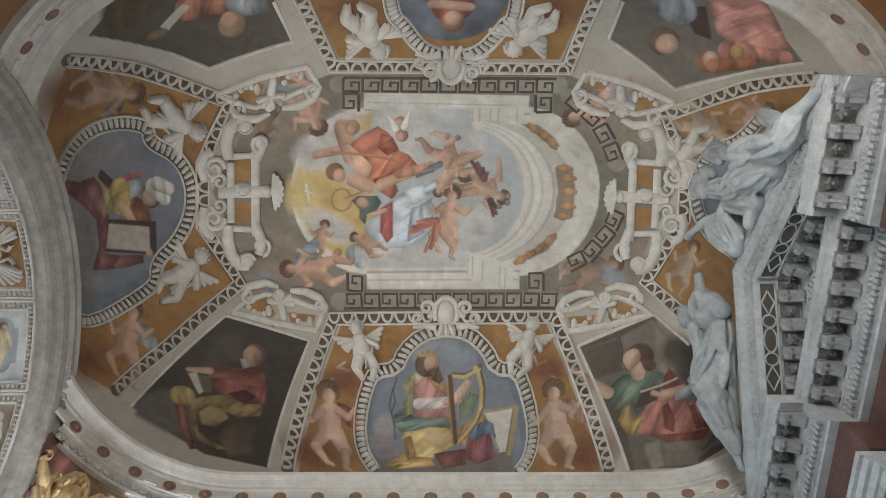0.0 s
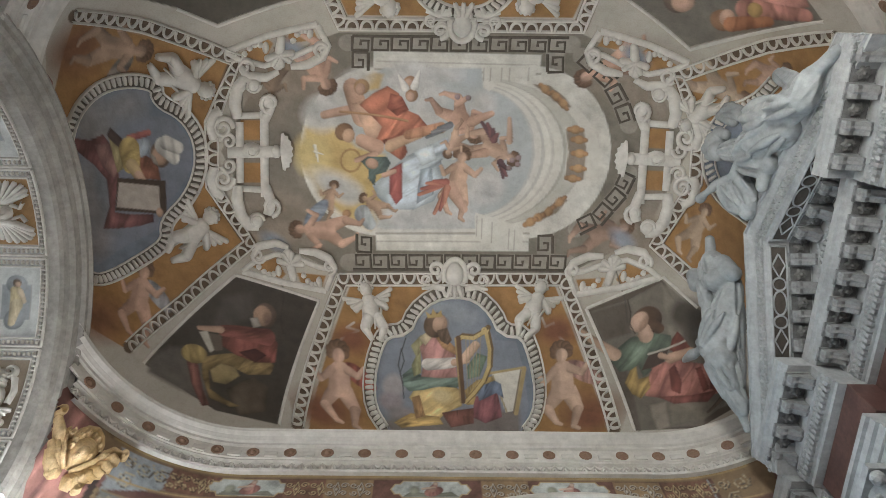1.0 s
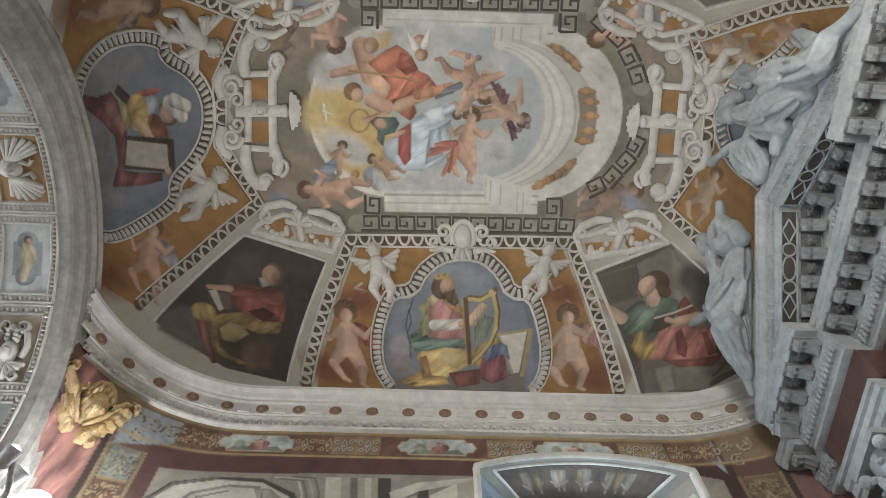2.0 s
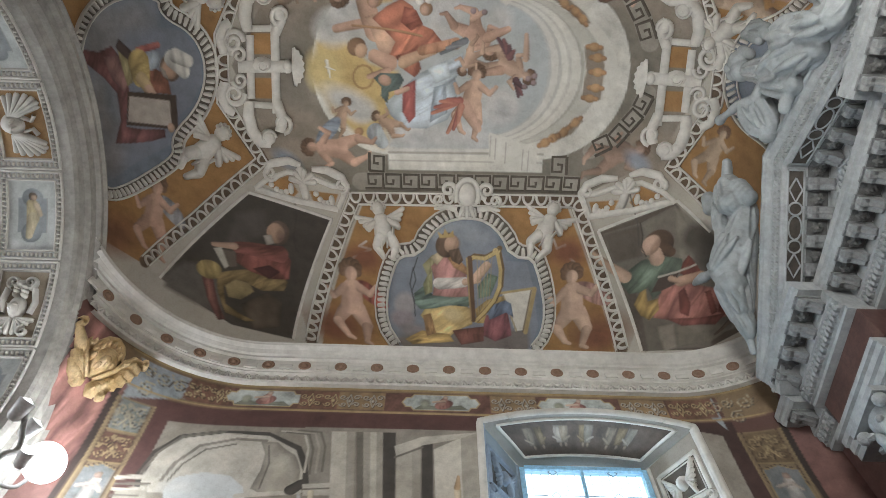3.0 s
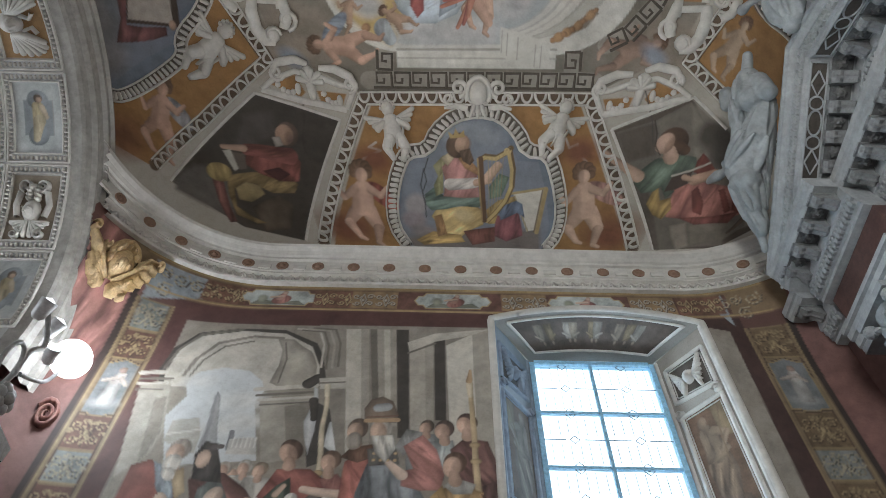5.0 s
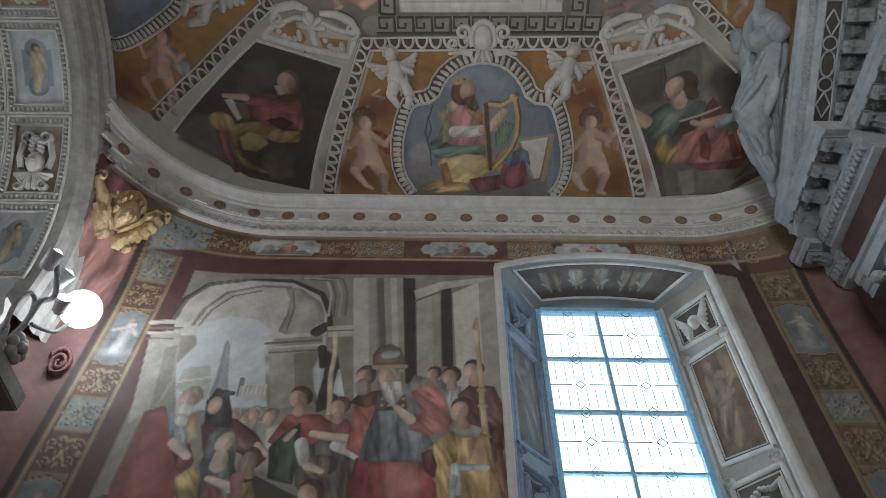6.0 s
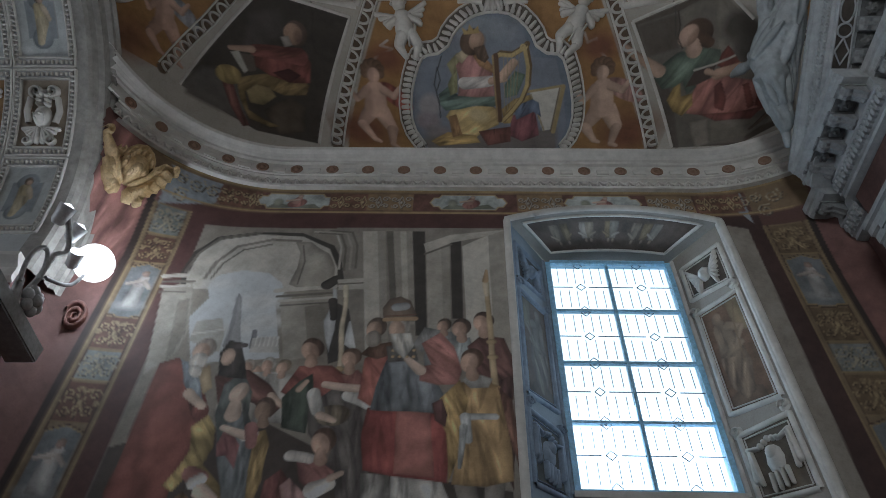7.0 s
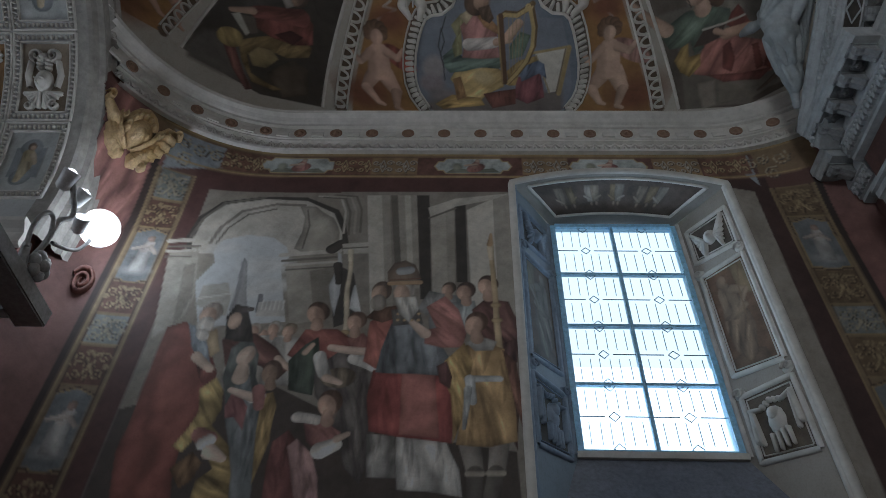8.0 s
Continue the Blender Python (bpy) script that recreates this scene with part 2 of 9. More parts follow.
def stucco_form(r, p, size, turn, wings=True):
    """A plain relief form with rounded body, limbs, head and two wings."""
    c, s = math.cos(radians(turn)), math.sin(radians(turn))

    def at(x, y):
        return (p[0] + size * (x * c - y * s), p[1] + size * (x * s + y * c))
    k = size
    if wings:
        for sg in (-1, 1):
            for j in range(4):
                r.limb(at(sg * 0.14, 0.24), at(sg * (0.50 - 0.06 * j), 0.38 - 0.10 * j), 0.06 * k, 0.05 * k, 0.05)
    r.limb(at(0, 0.24), at(0.03, -0.05), 0.17 * k, 0.20 * k, 0.12)
    r.limb(at(-0.06, -0.1), at(-0.16, -0.36), 0.14 * k, 0.11 * k, 0.10)
    r.limb(at(0.1, -0.1), at(0.24, -0.28), 0.14 * k, 0.11 * k, 0.12)
    r.limb(at(-0.16, -0.36), at(-0.02, -0.60), 0.10 * k, 0.06 * k, 0.08)
    r.limb(at(0.24, -0.28), at(0.16, -0.54), 0.10 * k, 0.06 * k, 0.08)
    r.limb(at(-0.13, 0.2), at(-0.32, 0.02), 0.08 * k, 0.06 * k, 0.09)
    r.limb(at(0.13, 0.2), at(0.34, 0.12), 0.08 * k, 0.06 * k, 0.09)
    r.dome(at(0.0, 0.47), 0.135 * k, 0.155 * k, 0.13, turn, n=14, m=5)
    for j in range(7):
        r.dome(at(0.13 * math.cos(j * 0.55), 0.5 + 0.12 * math.sin(j * 0.55)), 0.045 * k, 0.045 * k, 0.06, n=7, m=3)
    for j in range(3):
        r.limb(at(-0.2 + 0.14 * j, 0.02 - 0.05 * j), at(-0.1 + 0.13 * j, -0.3 - 0.04 * j), 0.03 * k, 0.02 * k, 0.095)
# ---- lines of the vault's panels, in metres along the shell from its middle ----
FRONT_BAND = [(-1.667, 2.491), (-0.975, 1.050), (1.006, 1.019), (1.750, 2.493)]
LEFT_BAND = [(-3.340, -1.541), (-2.622, -1.279), (-1.797, -0.875), (-2.054, -0.369), (-2.095, 0.163), (-1.794, 0.703), (-2.535, 1.207), (-3.257, 1.606)]
BACK_BAND = [(-1.441, -2.350), (-0.935, -1.161), (0.972, -1.182), (1.353, -2.588)]
RIGHT_BAND = [(3.212, -1.475), (2.568, -1.221), (1.824, -0.828), (2.062, -0.389), (2.095, 0.056), (1.812, 0.650), (2.386, 1.050), (3.003, 1.413)]
KING_FRAME = [(-0.752, 2.518), (-0.850, 2.278), (-0.826, 1.963), (-0.728, 1.668), (-0.631, 1.512), (-0.431, 1.486), (-0.351, 1.318), (-0.184, 1.177), (0.031, 1.127), (0.245, 1.164), (0.414, 1.314), (0.492, 1.481), (0.704, 1.496), (0.816, 1.742), (0.902, 2.071), (0.888, 2.352), (0.796, 2.519)]
WRITER_FRAME = [(-2.533, -0.617), (-2.524, -0.752), (-2.827, -0.838), (-3.150, -0.809), (-3.445, -0.607), (-3.611, -0.235), (-3.680, 0.205), (-3.646, 0.682), (-3.489, 0.910), (-3.208, 0.889), (-2.808, 0.746), (-2.583, 0.627), (-2.585, 0.451), (-2.330, 0.267), (-2.189, 0.030), (-2.166, -0.236), (-2.282, -0.465)]
BACK_FRAME = [(-0.547, -2.103), (-0.474, -1.697), (-0.405, -1.636), (-0.262, -1.390), (-0.097, -1.292), (0.088, -1.274), (0.269, -1.347), (0.397, -1.543), (0.448, -1.650), (0.515, -1.705), (0.535, -2.154)]
RIGHT_FRAME = [(2.680, -0.929), (2.527, -0.707), (2.278, -0.577), (2.159, -0.352), (2.183, -0.081), (2.378, 0.176), (2.664, 0.296), (2.832, 0.434)]




def eased(pts, closed=False, rounds=2):
    """The line with its corners cut, twice."""
    for _ in range(rounds):
        q = [] if closed else [pts[0]]
        for a, b in zip(pts, pts[1:] + (pts[:1] if closed else [])):
            q += [(0.75 * a[0] + 0.25 * b[0], 0.75 * a[1] + 0.25 * b[1]), (0.25 * a[0] + 0.75 * b[0], 0.25 * a[1] + 0.75 * b[1])]
        pts = q if closed else q + [pts[-1]]
    return pts


KING_FRAME, BACK_FRAME, RIGHT_FRAME = eased(KING_FRAME, rounds=1), eased(BACK_FRAME), eased(RIGHT_FRAME)
WRITER_FRAME = eased(WRITER_FRAME, True)
# ---- fresco painting: pigments laid in plain shapes ----
class Fresco:
    """Pigments over scattered points (u, v) in metres. Shapes are laid one over another."""

    def __init__(self, u, v, base, seed=1):
        self.u, self.v = np.asarray(u, float), np.asarray(v, float)
        self.c = np.tile(np.array(base, float), (len(self.u), 1))
        rs = self.rs = np.random.RandomState(seed)
        self.waves = [(rs.uniform(0, 2 * np.pi), rs.uniform(0, 2 * np.pi), rs.uniform(0.7, 1.4)) for _ in range(9)]
        wu, wv = self.field(9.0), self.field(8.3, 3)
        self.wu, self.wv = self.u + 0.010 * wu, self.v + 0.010 * wv
        self.f1, self.f2 = self.field(5.0, 1), self.field(17.0, 2)
        self.f3, self.f4, self.f5 = self.field(40.0, 4), self.field(105.0, 5), self.field(230.0, 6)

    def field(self, k, shift=0, u=None, v=None):
        u, v = (self.u, self.v) if u is None else (u, v)
        s = 0
        for i, (a, ph, g) in enumerate(self.waves):
            s = s + np.sin((u * math.cos(a + shift) + v * math.sin(a + shift)) * k * g + ph + 2.1 * shift + 1.7 * np.sin(k * 0.37 * (u - v) + i))
        return s / 4.0

    def near(self, x0, x1, y0, y1):
        return np.nonzero((self.u > x0) & (self.u < x1) & (self.v > y0) & (self.v < y1))[0]

    def lay(self, i, m, col, fold=0.0, ang=0.0, freq=26.0, mottle=0.12, form=None):
        col = np.array(col, float)
        col = 0.84 * col + 0.16 * (col @ [0.3, 0.6, 0.1])
        k = 1 + mottle * (0.6 * self.f1[i] + 0.8 * self.f2[i] + 0.6 * self.f3[i] + 0.35 * self.f4[i] + 0.3 * self.f5[i])
        if form is not None:
            k = k * (0.60 + 0.55 * np.clip(form, 0, 1) + 0.10 * self.f2[i])
        if fold:
            w = self.u[i] * math.cos(ang) + self.v[i] * math.sin(ang)
            q = np.sin(w * freq + 2.2 * self.f1[i] + 0.9 * self.f2[i])
            q2 = np.sin(w * freq * 2.3 + 3.1 * self.f1[i] + 1.7 * self.f2[i])
            k = k * (1 + 0.8 * fold * q + 0.25 * fold * q2)
        cc = np.clip(col[None] * k[:, None], 0.004, 0.9)
        self.c[i] = self.c[i] * (1 - m[:, None]) + cc * m[:, None]
        if fold >= 0.25 and len(i):
            self.streaks(i, m, ang + math.pi / 2, fold)

    def streaks(self, i, m, ang, fold):
        """Crisp painted pleats: tapering dark and light strokes inside a laid shape."""
        inside = i[m > 0.6]
        if len(inside) < 40:
            return
        u, v = self.u[inside], self.v[inside]
        size = math.hypot(np.ptp(u), np.ptp(v))
        n = int(min(26, 6 + size * 18))
        for _ in range(n):
            k = self.rs.randint(len(inside))
            a = ang + self.rs.uniform(-0.22, 0.22)
            ln, w = size * self.rs.uniform(0.12, 0.30), self.rs.uniform(0.008, 0.020) * min(1.3, 0.5 + size)
            x, y = u - u[k], v - v[k]
            s, o = x * math.cos(a) + y * math.sin(a), y * math.cos(a) - x * math.sin(a)
            o = o - self.rs.uniform(-0.7, 0.7) * s * s / (size + 0.2)
            t = np.clip(1 - np.abs(s) / ln, 0, 1)
            q = np.clip((w * np.sqrt(t) - np.abs(o)) / 0.012 + 0.3, 0, 1) * (t > 0)
            gain = self.rs.uniform(0.62, 0.80) if self.rs.rand() < 0.6 else self.rs.uniform(1.15, 1.38)
            self.c[inside] = np.clip(self.c[inside] * (1 + (gain - 1) * min(1.0, fold * 2.2) * q)[:, None], 0.004, 0.8)

    def poly(self, pts, col, soft=0.009, wob=False, **kw):
        p = np.array(pts, float)
        i = self.near(p[:, 0].min() - 0.05, p[:, 0].max() + 0.05, p[:, 1].min() - 0.05, p[:, 1].max() + 0.05)
        u, v = (self.wu[i], self.wv[i]) if wob else (self.u[i], self.v[i])
        d, inside = np.full(len(i), 9.0), np.zeros(len(i), bool)
        for a, b in zip(p, np.roll(p, -1, 0)):
            e = b - a
            t = np.clip(((u - a[0]) * e[0] + (v - a[1]) * e[1]) / (e @ e + 1e-12), 0, 1)
            d = np.minimum(d, np.hypot(u - a[0] - t * e[0], v - a[1] - t * e[1]))
            if abs(e[1]) > 1e-12:
                inside ^= ((a[1] > v) != (b[1] > v)) & (u < e[0] * (v - a[1]) / e[1] + a[0])
        if wob and soft < 0.02:
            kw["form"] = np.clip(d / 0.07, 0, 1) ** 0.6
        self.lay(i, np.clip(0.5 + np.where(inside, d, -d) / soft, 0, 1), col, **kw)

    def blob(self, p, rx, ry, col, turn=0.0, soft=0.009, **kw):
        r = max(rx, ry) + 0.06
        i = self.near(p[0] - r, p[0] + r, p[1] - r, p[1] + r)
        c, s = math.cos(radians(turn)), math.sin(radians(turn))
        x, y = self.wu[i] - p[0], self.wv[i] - p[1]
        a, b = (x * c + y * s) / rx, (y * c - x * s) / ry
        if soft < 0.04:
            kw["form"] = 1 - np.hypot(a + 0.25, b + 0.22) ** 2 / 1.5
        self.lay(i, np.clip(0.5 + (1 - np.hypot(a, b)) * min(rx, ry) / soft, 0, 1), col, **kw)

    def limb(self, p, q, r0, r1, col, soft=0.008, wob=True, **kw):
        p, q = np.array(p, float), np.array(q, float)
        m = max(r0, r1) + 0.04
        i = self.near(min(p[0], q[0]) - m, max(p[0], q[0]) + m, min(p[1], q[1]) - m, max(p[1], q[1]) + m)
        u, v = (self.wu[i], self.wv[i]) if wob else (self.u[i], self.v[i])
        e = q - p
        t = np.clip(((u - p[0]) * e[0] + (v - p[1]) * e[1]) / (e @ e + 1e-12), 0, 1)
        d = np.hypot(u - p[0] - t * e[0], v - p[1] - t * e[1])
        if wob:
            off = ((u - p[0]) * -e[1] + (v - p[1]) * e[0]) / (np.hypot(*e) + 1e-9)
            kw["form"] = 1 - ((off / (r0 + (r1 - r0) * t)) + 0.3) ** 2 / 1.6
        self.lay(i, np.clip(0.5 + (r0 + (r1 - r0) * t - d) / soft, 0, 1), col, **kw)

    def line(self, pts, w, col, closed=False, **kw):
        for p, q in zip(pts, pts[1:] + (pts[:1] if closed else [])):
            self.limb(p, q, w / 2, w / 2, col, soft=0.008, wob=False, **kw)

    def putto(self, p, size, turn, skin=(0.50, 0.30, 0.21), hair=(0.16, 0.09, 0.05), wing=None):
        """A small painted form: rounded body, limbs and head as plain shapes."""
        c, s = math.cos(radians(turn)), math.sin(radians(turn))

        def at(x, y):
            return (p[0] + size * (x * c - y * s), p[1] + size * (x * s + y * c))
        if wing:
            self.blob(at(-0.30, 0.12), 0.30 * size, 0.13 * size, wing, turn + 35, fold=0.3, ang=radians(turn), freq=60)
        dark, lit = tuple(0.74 * k for k in skin), tuple(1.12 * k for k in skin)
        self.limb(at(0.08, -0.14), at(0.24, -0.36), 0.125 * size, 0.085 * size, dark)
        self.limb(at(0.24, -0.38), at(0.10, -0.62), 0.080 * size, 0.045 * size, skin)
        self.limb(at(0.10, -0.62), at(0.02, -0.66), 0.042 * size, 0.030 * size, skin)
        self.limb(at(-0.07, -0.14), at(-0.20, -0.42), 0.130 * size, 0.090 * size, skin)
        self.limb(at(-0.20, -0.44), at(-0.17, -0.70), 0.080 * size, 0.045 * size, dark)
        self.limb(at(-0.17, -0.70), at(-0.25, -0.75), 0.042 * size, 0.030 * size, dark)
        self.limb(at(0.0, 0.18), at(0.01, -0.08), 0.150 * size, 0.165 * size, skin)
        self.blob(at(-0.04, 0.0), 0.09 * size, 0.12 * size, lit, turn, soft=0.06)
        self.blob(at(0.11, -0.02), 0.05 * size, 0.17 * size, dark, turn, soft=0.05)
        self.limb(at(0.12, 0.20), at(0.28, 0.04), 0.066 * size, 0.050 * size, dark)
        self.limb(at(0.28, 0.04), at(0.36, 0.16), 0.048 * size, 0.034 * size, skin)
        self.limb(at(-0.12, 0.20), at(-0.27, 0.12), 0.066 * size, 0.050 * size, skin)
        self.limb(at(-0.27, 0.12), at(-0.36, 0.26), 0.048 * size, 0.034 * size, skin)
        for k in range(7):
            an = radians(-20 + 37 * k)
            self.blob(at(0.01 + 0.11 * math.cos(an), 0.46 + 0.10 * math.sin(an)), 0.065 * size, 0.065 * size, hair, turn)
        self.blob(at(0.0, 0.40), 0.085 * size, 0.100 * size, lit, turn)
        self.blob(at(0.05, 0.40), 0.04 * size, 0.08 * size, dark, turn, soft=0.03)


OCHRE, SKY, SKIN = (0.33, 0.165, 0.04), (0.16, 0.19, 0.24), (0.48, 0.29, 0.20)
SMOKE, UMBER = (0.20, 0.175, 0.14), (0.062, 0.050, 0.039)
RED = (0.30, 0.075, 0.05)


def arc(cx, cy, rx, ry, a0, a1, n=14):
    return [(cx + rx * math.cos(radians(a0 + (a1 - a0) * k / n)), cy + ry * math.sin(radians(a0 + (a1 - a0) * k / n))) for k in range(n + 1)]


def paint_vault(a, b):
    f = Fresco(a, b, (0.45, 0.42, 0.37))
    # smoke-brown ground round the middle
    f.poly([(-0.955, -1.076), (0.975, -1.123), (1.539, -0.846), (1.998, -0.234), (1.678, 0.609), (1.018, 0.978), (-0.997, 1.005), (-1.656, 0.645), (-1.985, -0.123), (-1.536, -0.833)], SMOKE)
    for q in ((-1.490, -0.708), (1.545, -0.773), (-1.598, 0.548), (1.621, 0.562)):
        f.blob(q, 0.42, 0.3, (0.27, 0.22, 0.17), soft=0.3)
    for line in (([(-0.884, -0.984), (0.911, -1.015)]), ([(1.036, 0.872), (-0.916, 0.897)]), ([(-0.783, -0.985), (-0.778, -0.708)]), ([(0.796, -0.740), (0.780, -1.022)]), ([(-0.776, 0.892), (-0.765, 0.614)]), ([(0.817, 0.596), (0.834, 0.878)]),
                 [(1.003, -0.915), (1.228, -0.738), (1.365, -0.535), (1.445, -0.371)], [(1.493, 0.044), (1.424, 0.234), (1.272, 0.447), (1.084, 0.559)]):
        f.line(line, 0.15, (0.30, 0.275, 0.23))
    # ochre grounds of the four axial panels
    f.poly([(-0.914, 1.104), (0.938, 1.075), (1.686, 2.533), (-1.563, 2.531)], OCHRE)
    f.poly([(-3.323, -1.484), (-1.833, -0.869), (-2.105, -0.109), (-1.824, 0.686), (-3.277, 1.622), (-3.834, 1.254), (-3.757, 0.026), (-3.626, -0.830)], OCHRE)
    f.poly([(1.884, -0.821), (3.182, -1.431), (3.921, -0.110), (3.038, 1.295), (1.867, 0.671), (2.116, -0.198)], OCHRE)
    f.poly([(-1.385, -2.353), (-0.893, -1.237), (0.907, -1.263), (1.327, -2.585)], OCHRE)
    for q in ((-1.306, 2.279), (1.464, 2.276), (-3.524, 1.287), (-3.317, -1.220), (-0.787, -1.724), (0.783, -1.780)):
        f.blob(q, 0.3, 0.2, (0.22, 0.09, 0.035), soft=0.25)
    # dark corner panels
    f.poly([(-1.962, 0.998), (-1.221, 1.248), (-1.870, 2.466), (-2.479, 2.312), (-3.114, 1.788)], UMBER)
    f.poly([(1.266, 1.281), (1.920, 0.964), (3.178, 2.060), (2.677, 2.450), (1.981, 2.493)], (0.10, 0.08, 0.06))
    f.poly([(-3.107, -1.721), (-2.511, -2.400), (-1.758, -2.620), (-1.265, -1.408), (-1.955, -1.198), (-2.314, -1.386)], (0.10, 0.085, 0.065))
    f.poly([(1.307, -1.493), (1.452, -2.304), (1.986, -2.620), (3.064, -1.592), (1.886, -1.089)], (0.16, 0.14, 0.115))
    f.poly([(-3.114, 1.788), (-2.453, 1.643), (-2.534, 2.212), (-2.761, 2.056)], (0.13, 0.11, 0.09), wob=True, soft=0.05)
    f.poly([(1.930, 0.963), (2.268, 1.194), (3.178, 2.060), (2.610, 2.268), (2.360, 1.683)], (0.22, 0.19, 0.155), wob=True, soft=0.04)
    f.poly([(1.342, 1.398), (1.909, 1.007), (2.016, 1.371), (1.426, 1.659)], (0.14, 0.115, 0.09), wob=True, soft=0.03)
    f.poly([(1.880, 2.040), (2.534, 2.023), (2.736, 2.430), (2.046, 2.466)], (0.17, 0.145, 0.12), wob=True, soft=0.03)
    f.blob((2.448, 1.399), 0.22, 0.15, (0.06, 0.05, 0.04), 20, soft=0.1)
    for line in (FRONT_BAND, LEFT_BAND, BACK_BAND, RIGHT_BAND):
        f.line(line, 0.12, (0.13, 0.085, 0.05))
    for s1 in (1, -1):
        for s2 in (1, -1):
            f.poly(flip([(-1.794, 0.915), (-1.569, 0.840), (-1.490, 0.994), (-1.535, 1.033)], s1, s2), OCHRE)
            f.poly(flip([(-1.387, 0.982), (-1.124, 1.013), (-1.173, 1.122), (-1.359, 1.079)], s1, s2), OCHRE)
        f.poly(flip([(-1.794, -0.371), (-1.608, -0.357), (-1.616, -0.191), (-1.803, -0.204)], s1, 1), OCHRE)
        f.poly(flip([(-1.816, -0.012), (-1.627, 0.001), (-1.636, 0.172), (-1.827, 0.159)], s1, 1), OCHRE)
    saints(f)
    king(f)
    writer(f)
    for line in (KING_FRAME, BACK_FRAME, RIGHT_FRAME):
        f.line(line, 0.10, (0.13, 0.11, 0.085))
    f.line(WRITER_FRAME, 0.10, (0.13, 0.11, 0.085), closed=True)
    sky_oval(f)
    # back and right axial panels
    f.blob((-0.013, -1.980), 0.47, 0.55, SKY, soft=0.02)
    f.blob((-0.002, -1.820), 0.17, 0.20, RED, fold=0.3)
    f.blob((0.013, -1.637), 0.10, 0.12, (0.30, 0.15, 0.07))
    f.blob((0.011, -1.675), 0.07, 0.09, SKIN)
    f.limb((-0.152, -1.849), (0.128, -1.811), 0.06, 0.05, SKIN)
    f.blob((2.529, -0.230), 0.42, 0.5, SKY, soft=0.02)
    f.blob((2.652, 0.034), 0.2, 0.25, (0.3, 0.3, 0.32), fold=0.3)
    # coloured putti in the ochre and on the smoke ground
    for pts in ([(-0.906, 1.432), (-0.974, 1.476), (-0.871, 1.505), (-1.040, 1.584), (-1.044, 1.692)], [(0.843, 1.363), (0.885, 1.445), (0.955, 1.412), (0.989, 1.506), (1.062, 1.568)]):
        f.line(pts, 0.022, (0.56, 0.52, 0.46))
    for q in ((-0.933, 1.591), (0.996, 1.485), (-1.344, 2.302), (1.437, 2.353)):
        f.blob(q, 0.17, 0.12, (0.20, 0.07, 0.03), soft=0.14)
    f.putto((-1.114, 1.999), 0.66, 186, skin=(0.54, 0.34, 0.25), wing=(0.34, 0.09, 0.06))
    f.putto((1.115, 1.983), 0.68, 172, skin=(0.54, 0.36, 0.26), wing=(0.45, 0.24, 0.20))
    f.putto((-2.968, 1.119), 0.62, 205, wing=(0.3, 0.3, 0.32))
    f.putto((-2.899, -1.125), 0.6, 285, skin=(0.36, 0.23, 0.15), wing=(0.2, 0.17, 0.14))
    f.putto((-1.135, 0.606), 0.48, 95, wing=(0.25, 0.3, 0.38))
    f.putto((-1.159, -0.790), 0.46, 330)
    f.putto((1.242, -0.843), 0.5, 60)
    f.putto((1.317, 0.582), 0.46, 250, skin=(0.34, 0.22, 0.16))
    f.putto((2.192, -0.779), 0.5, 290, skin=(0.42, 0.31, 0.22))
    f.putto((2.617, -1.005), 0.35, 250, skin=(0.42, 0.26, 0.18))
    f.putto((-1.491, -0.685), 0.35, 20, skin=(0.22, 0.15, 0.1))
    f.putto((2.161, 0.463), 0.4, 200, skin=(0.42, 0.30, 0.2))
    for q in ((-1.558, 0.700), (-1.346, -0.944), (1.434, -0.960), (1.499, 0.621)):
        f.blob(q, 0.12, 0.06, (0.25, 0.28, 0.34), 30, soft=0.06)
    # fine cracks in the plaster
    f.line([(-1.529, 1.078), (-1.532, 1.206), (-1.588, 1.409), (-1.580, 1.539)], 0.011, (0.05, 0.04, 0.03))
    f.line([(-0.479, 1.667), (-0.518, 1.826), (-0.489, 2.001), (-0.493, 2.160)], 0.011, (0.06, 0.06, 0.07))
    f.line([(1.475, 0.904), (1.599, 1.181), (1.651, 1.389)], 0.010, (0.08, 0.07, 0.06))
    return f.c


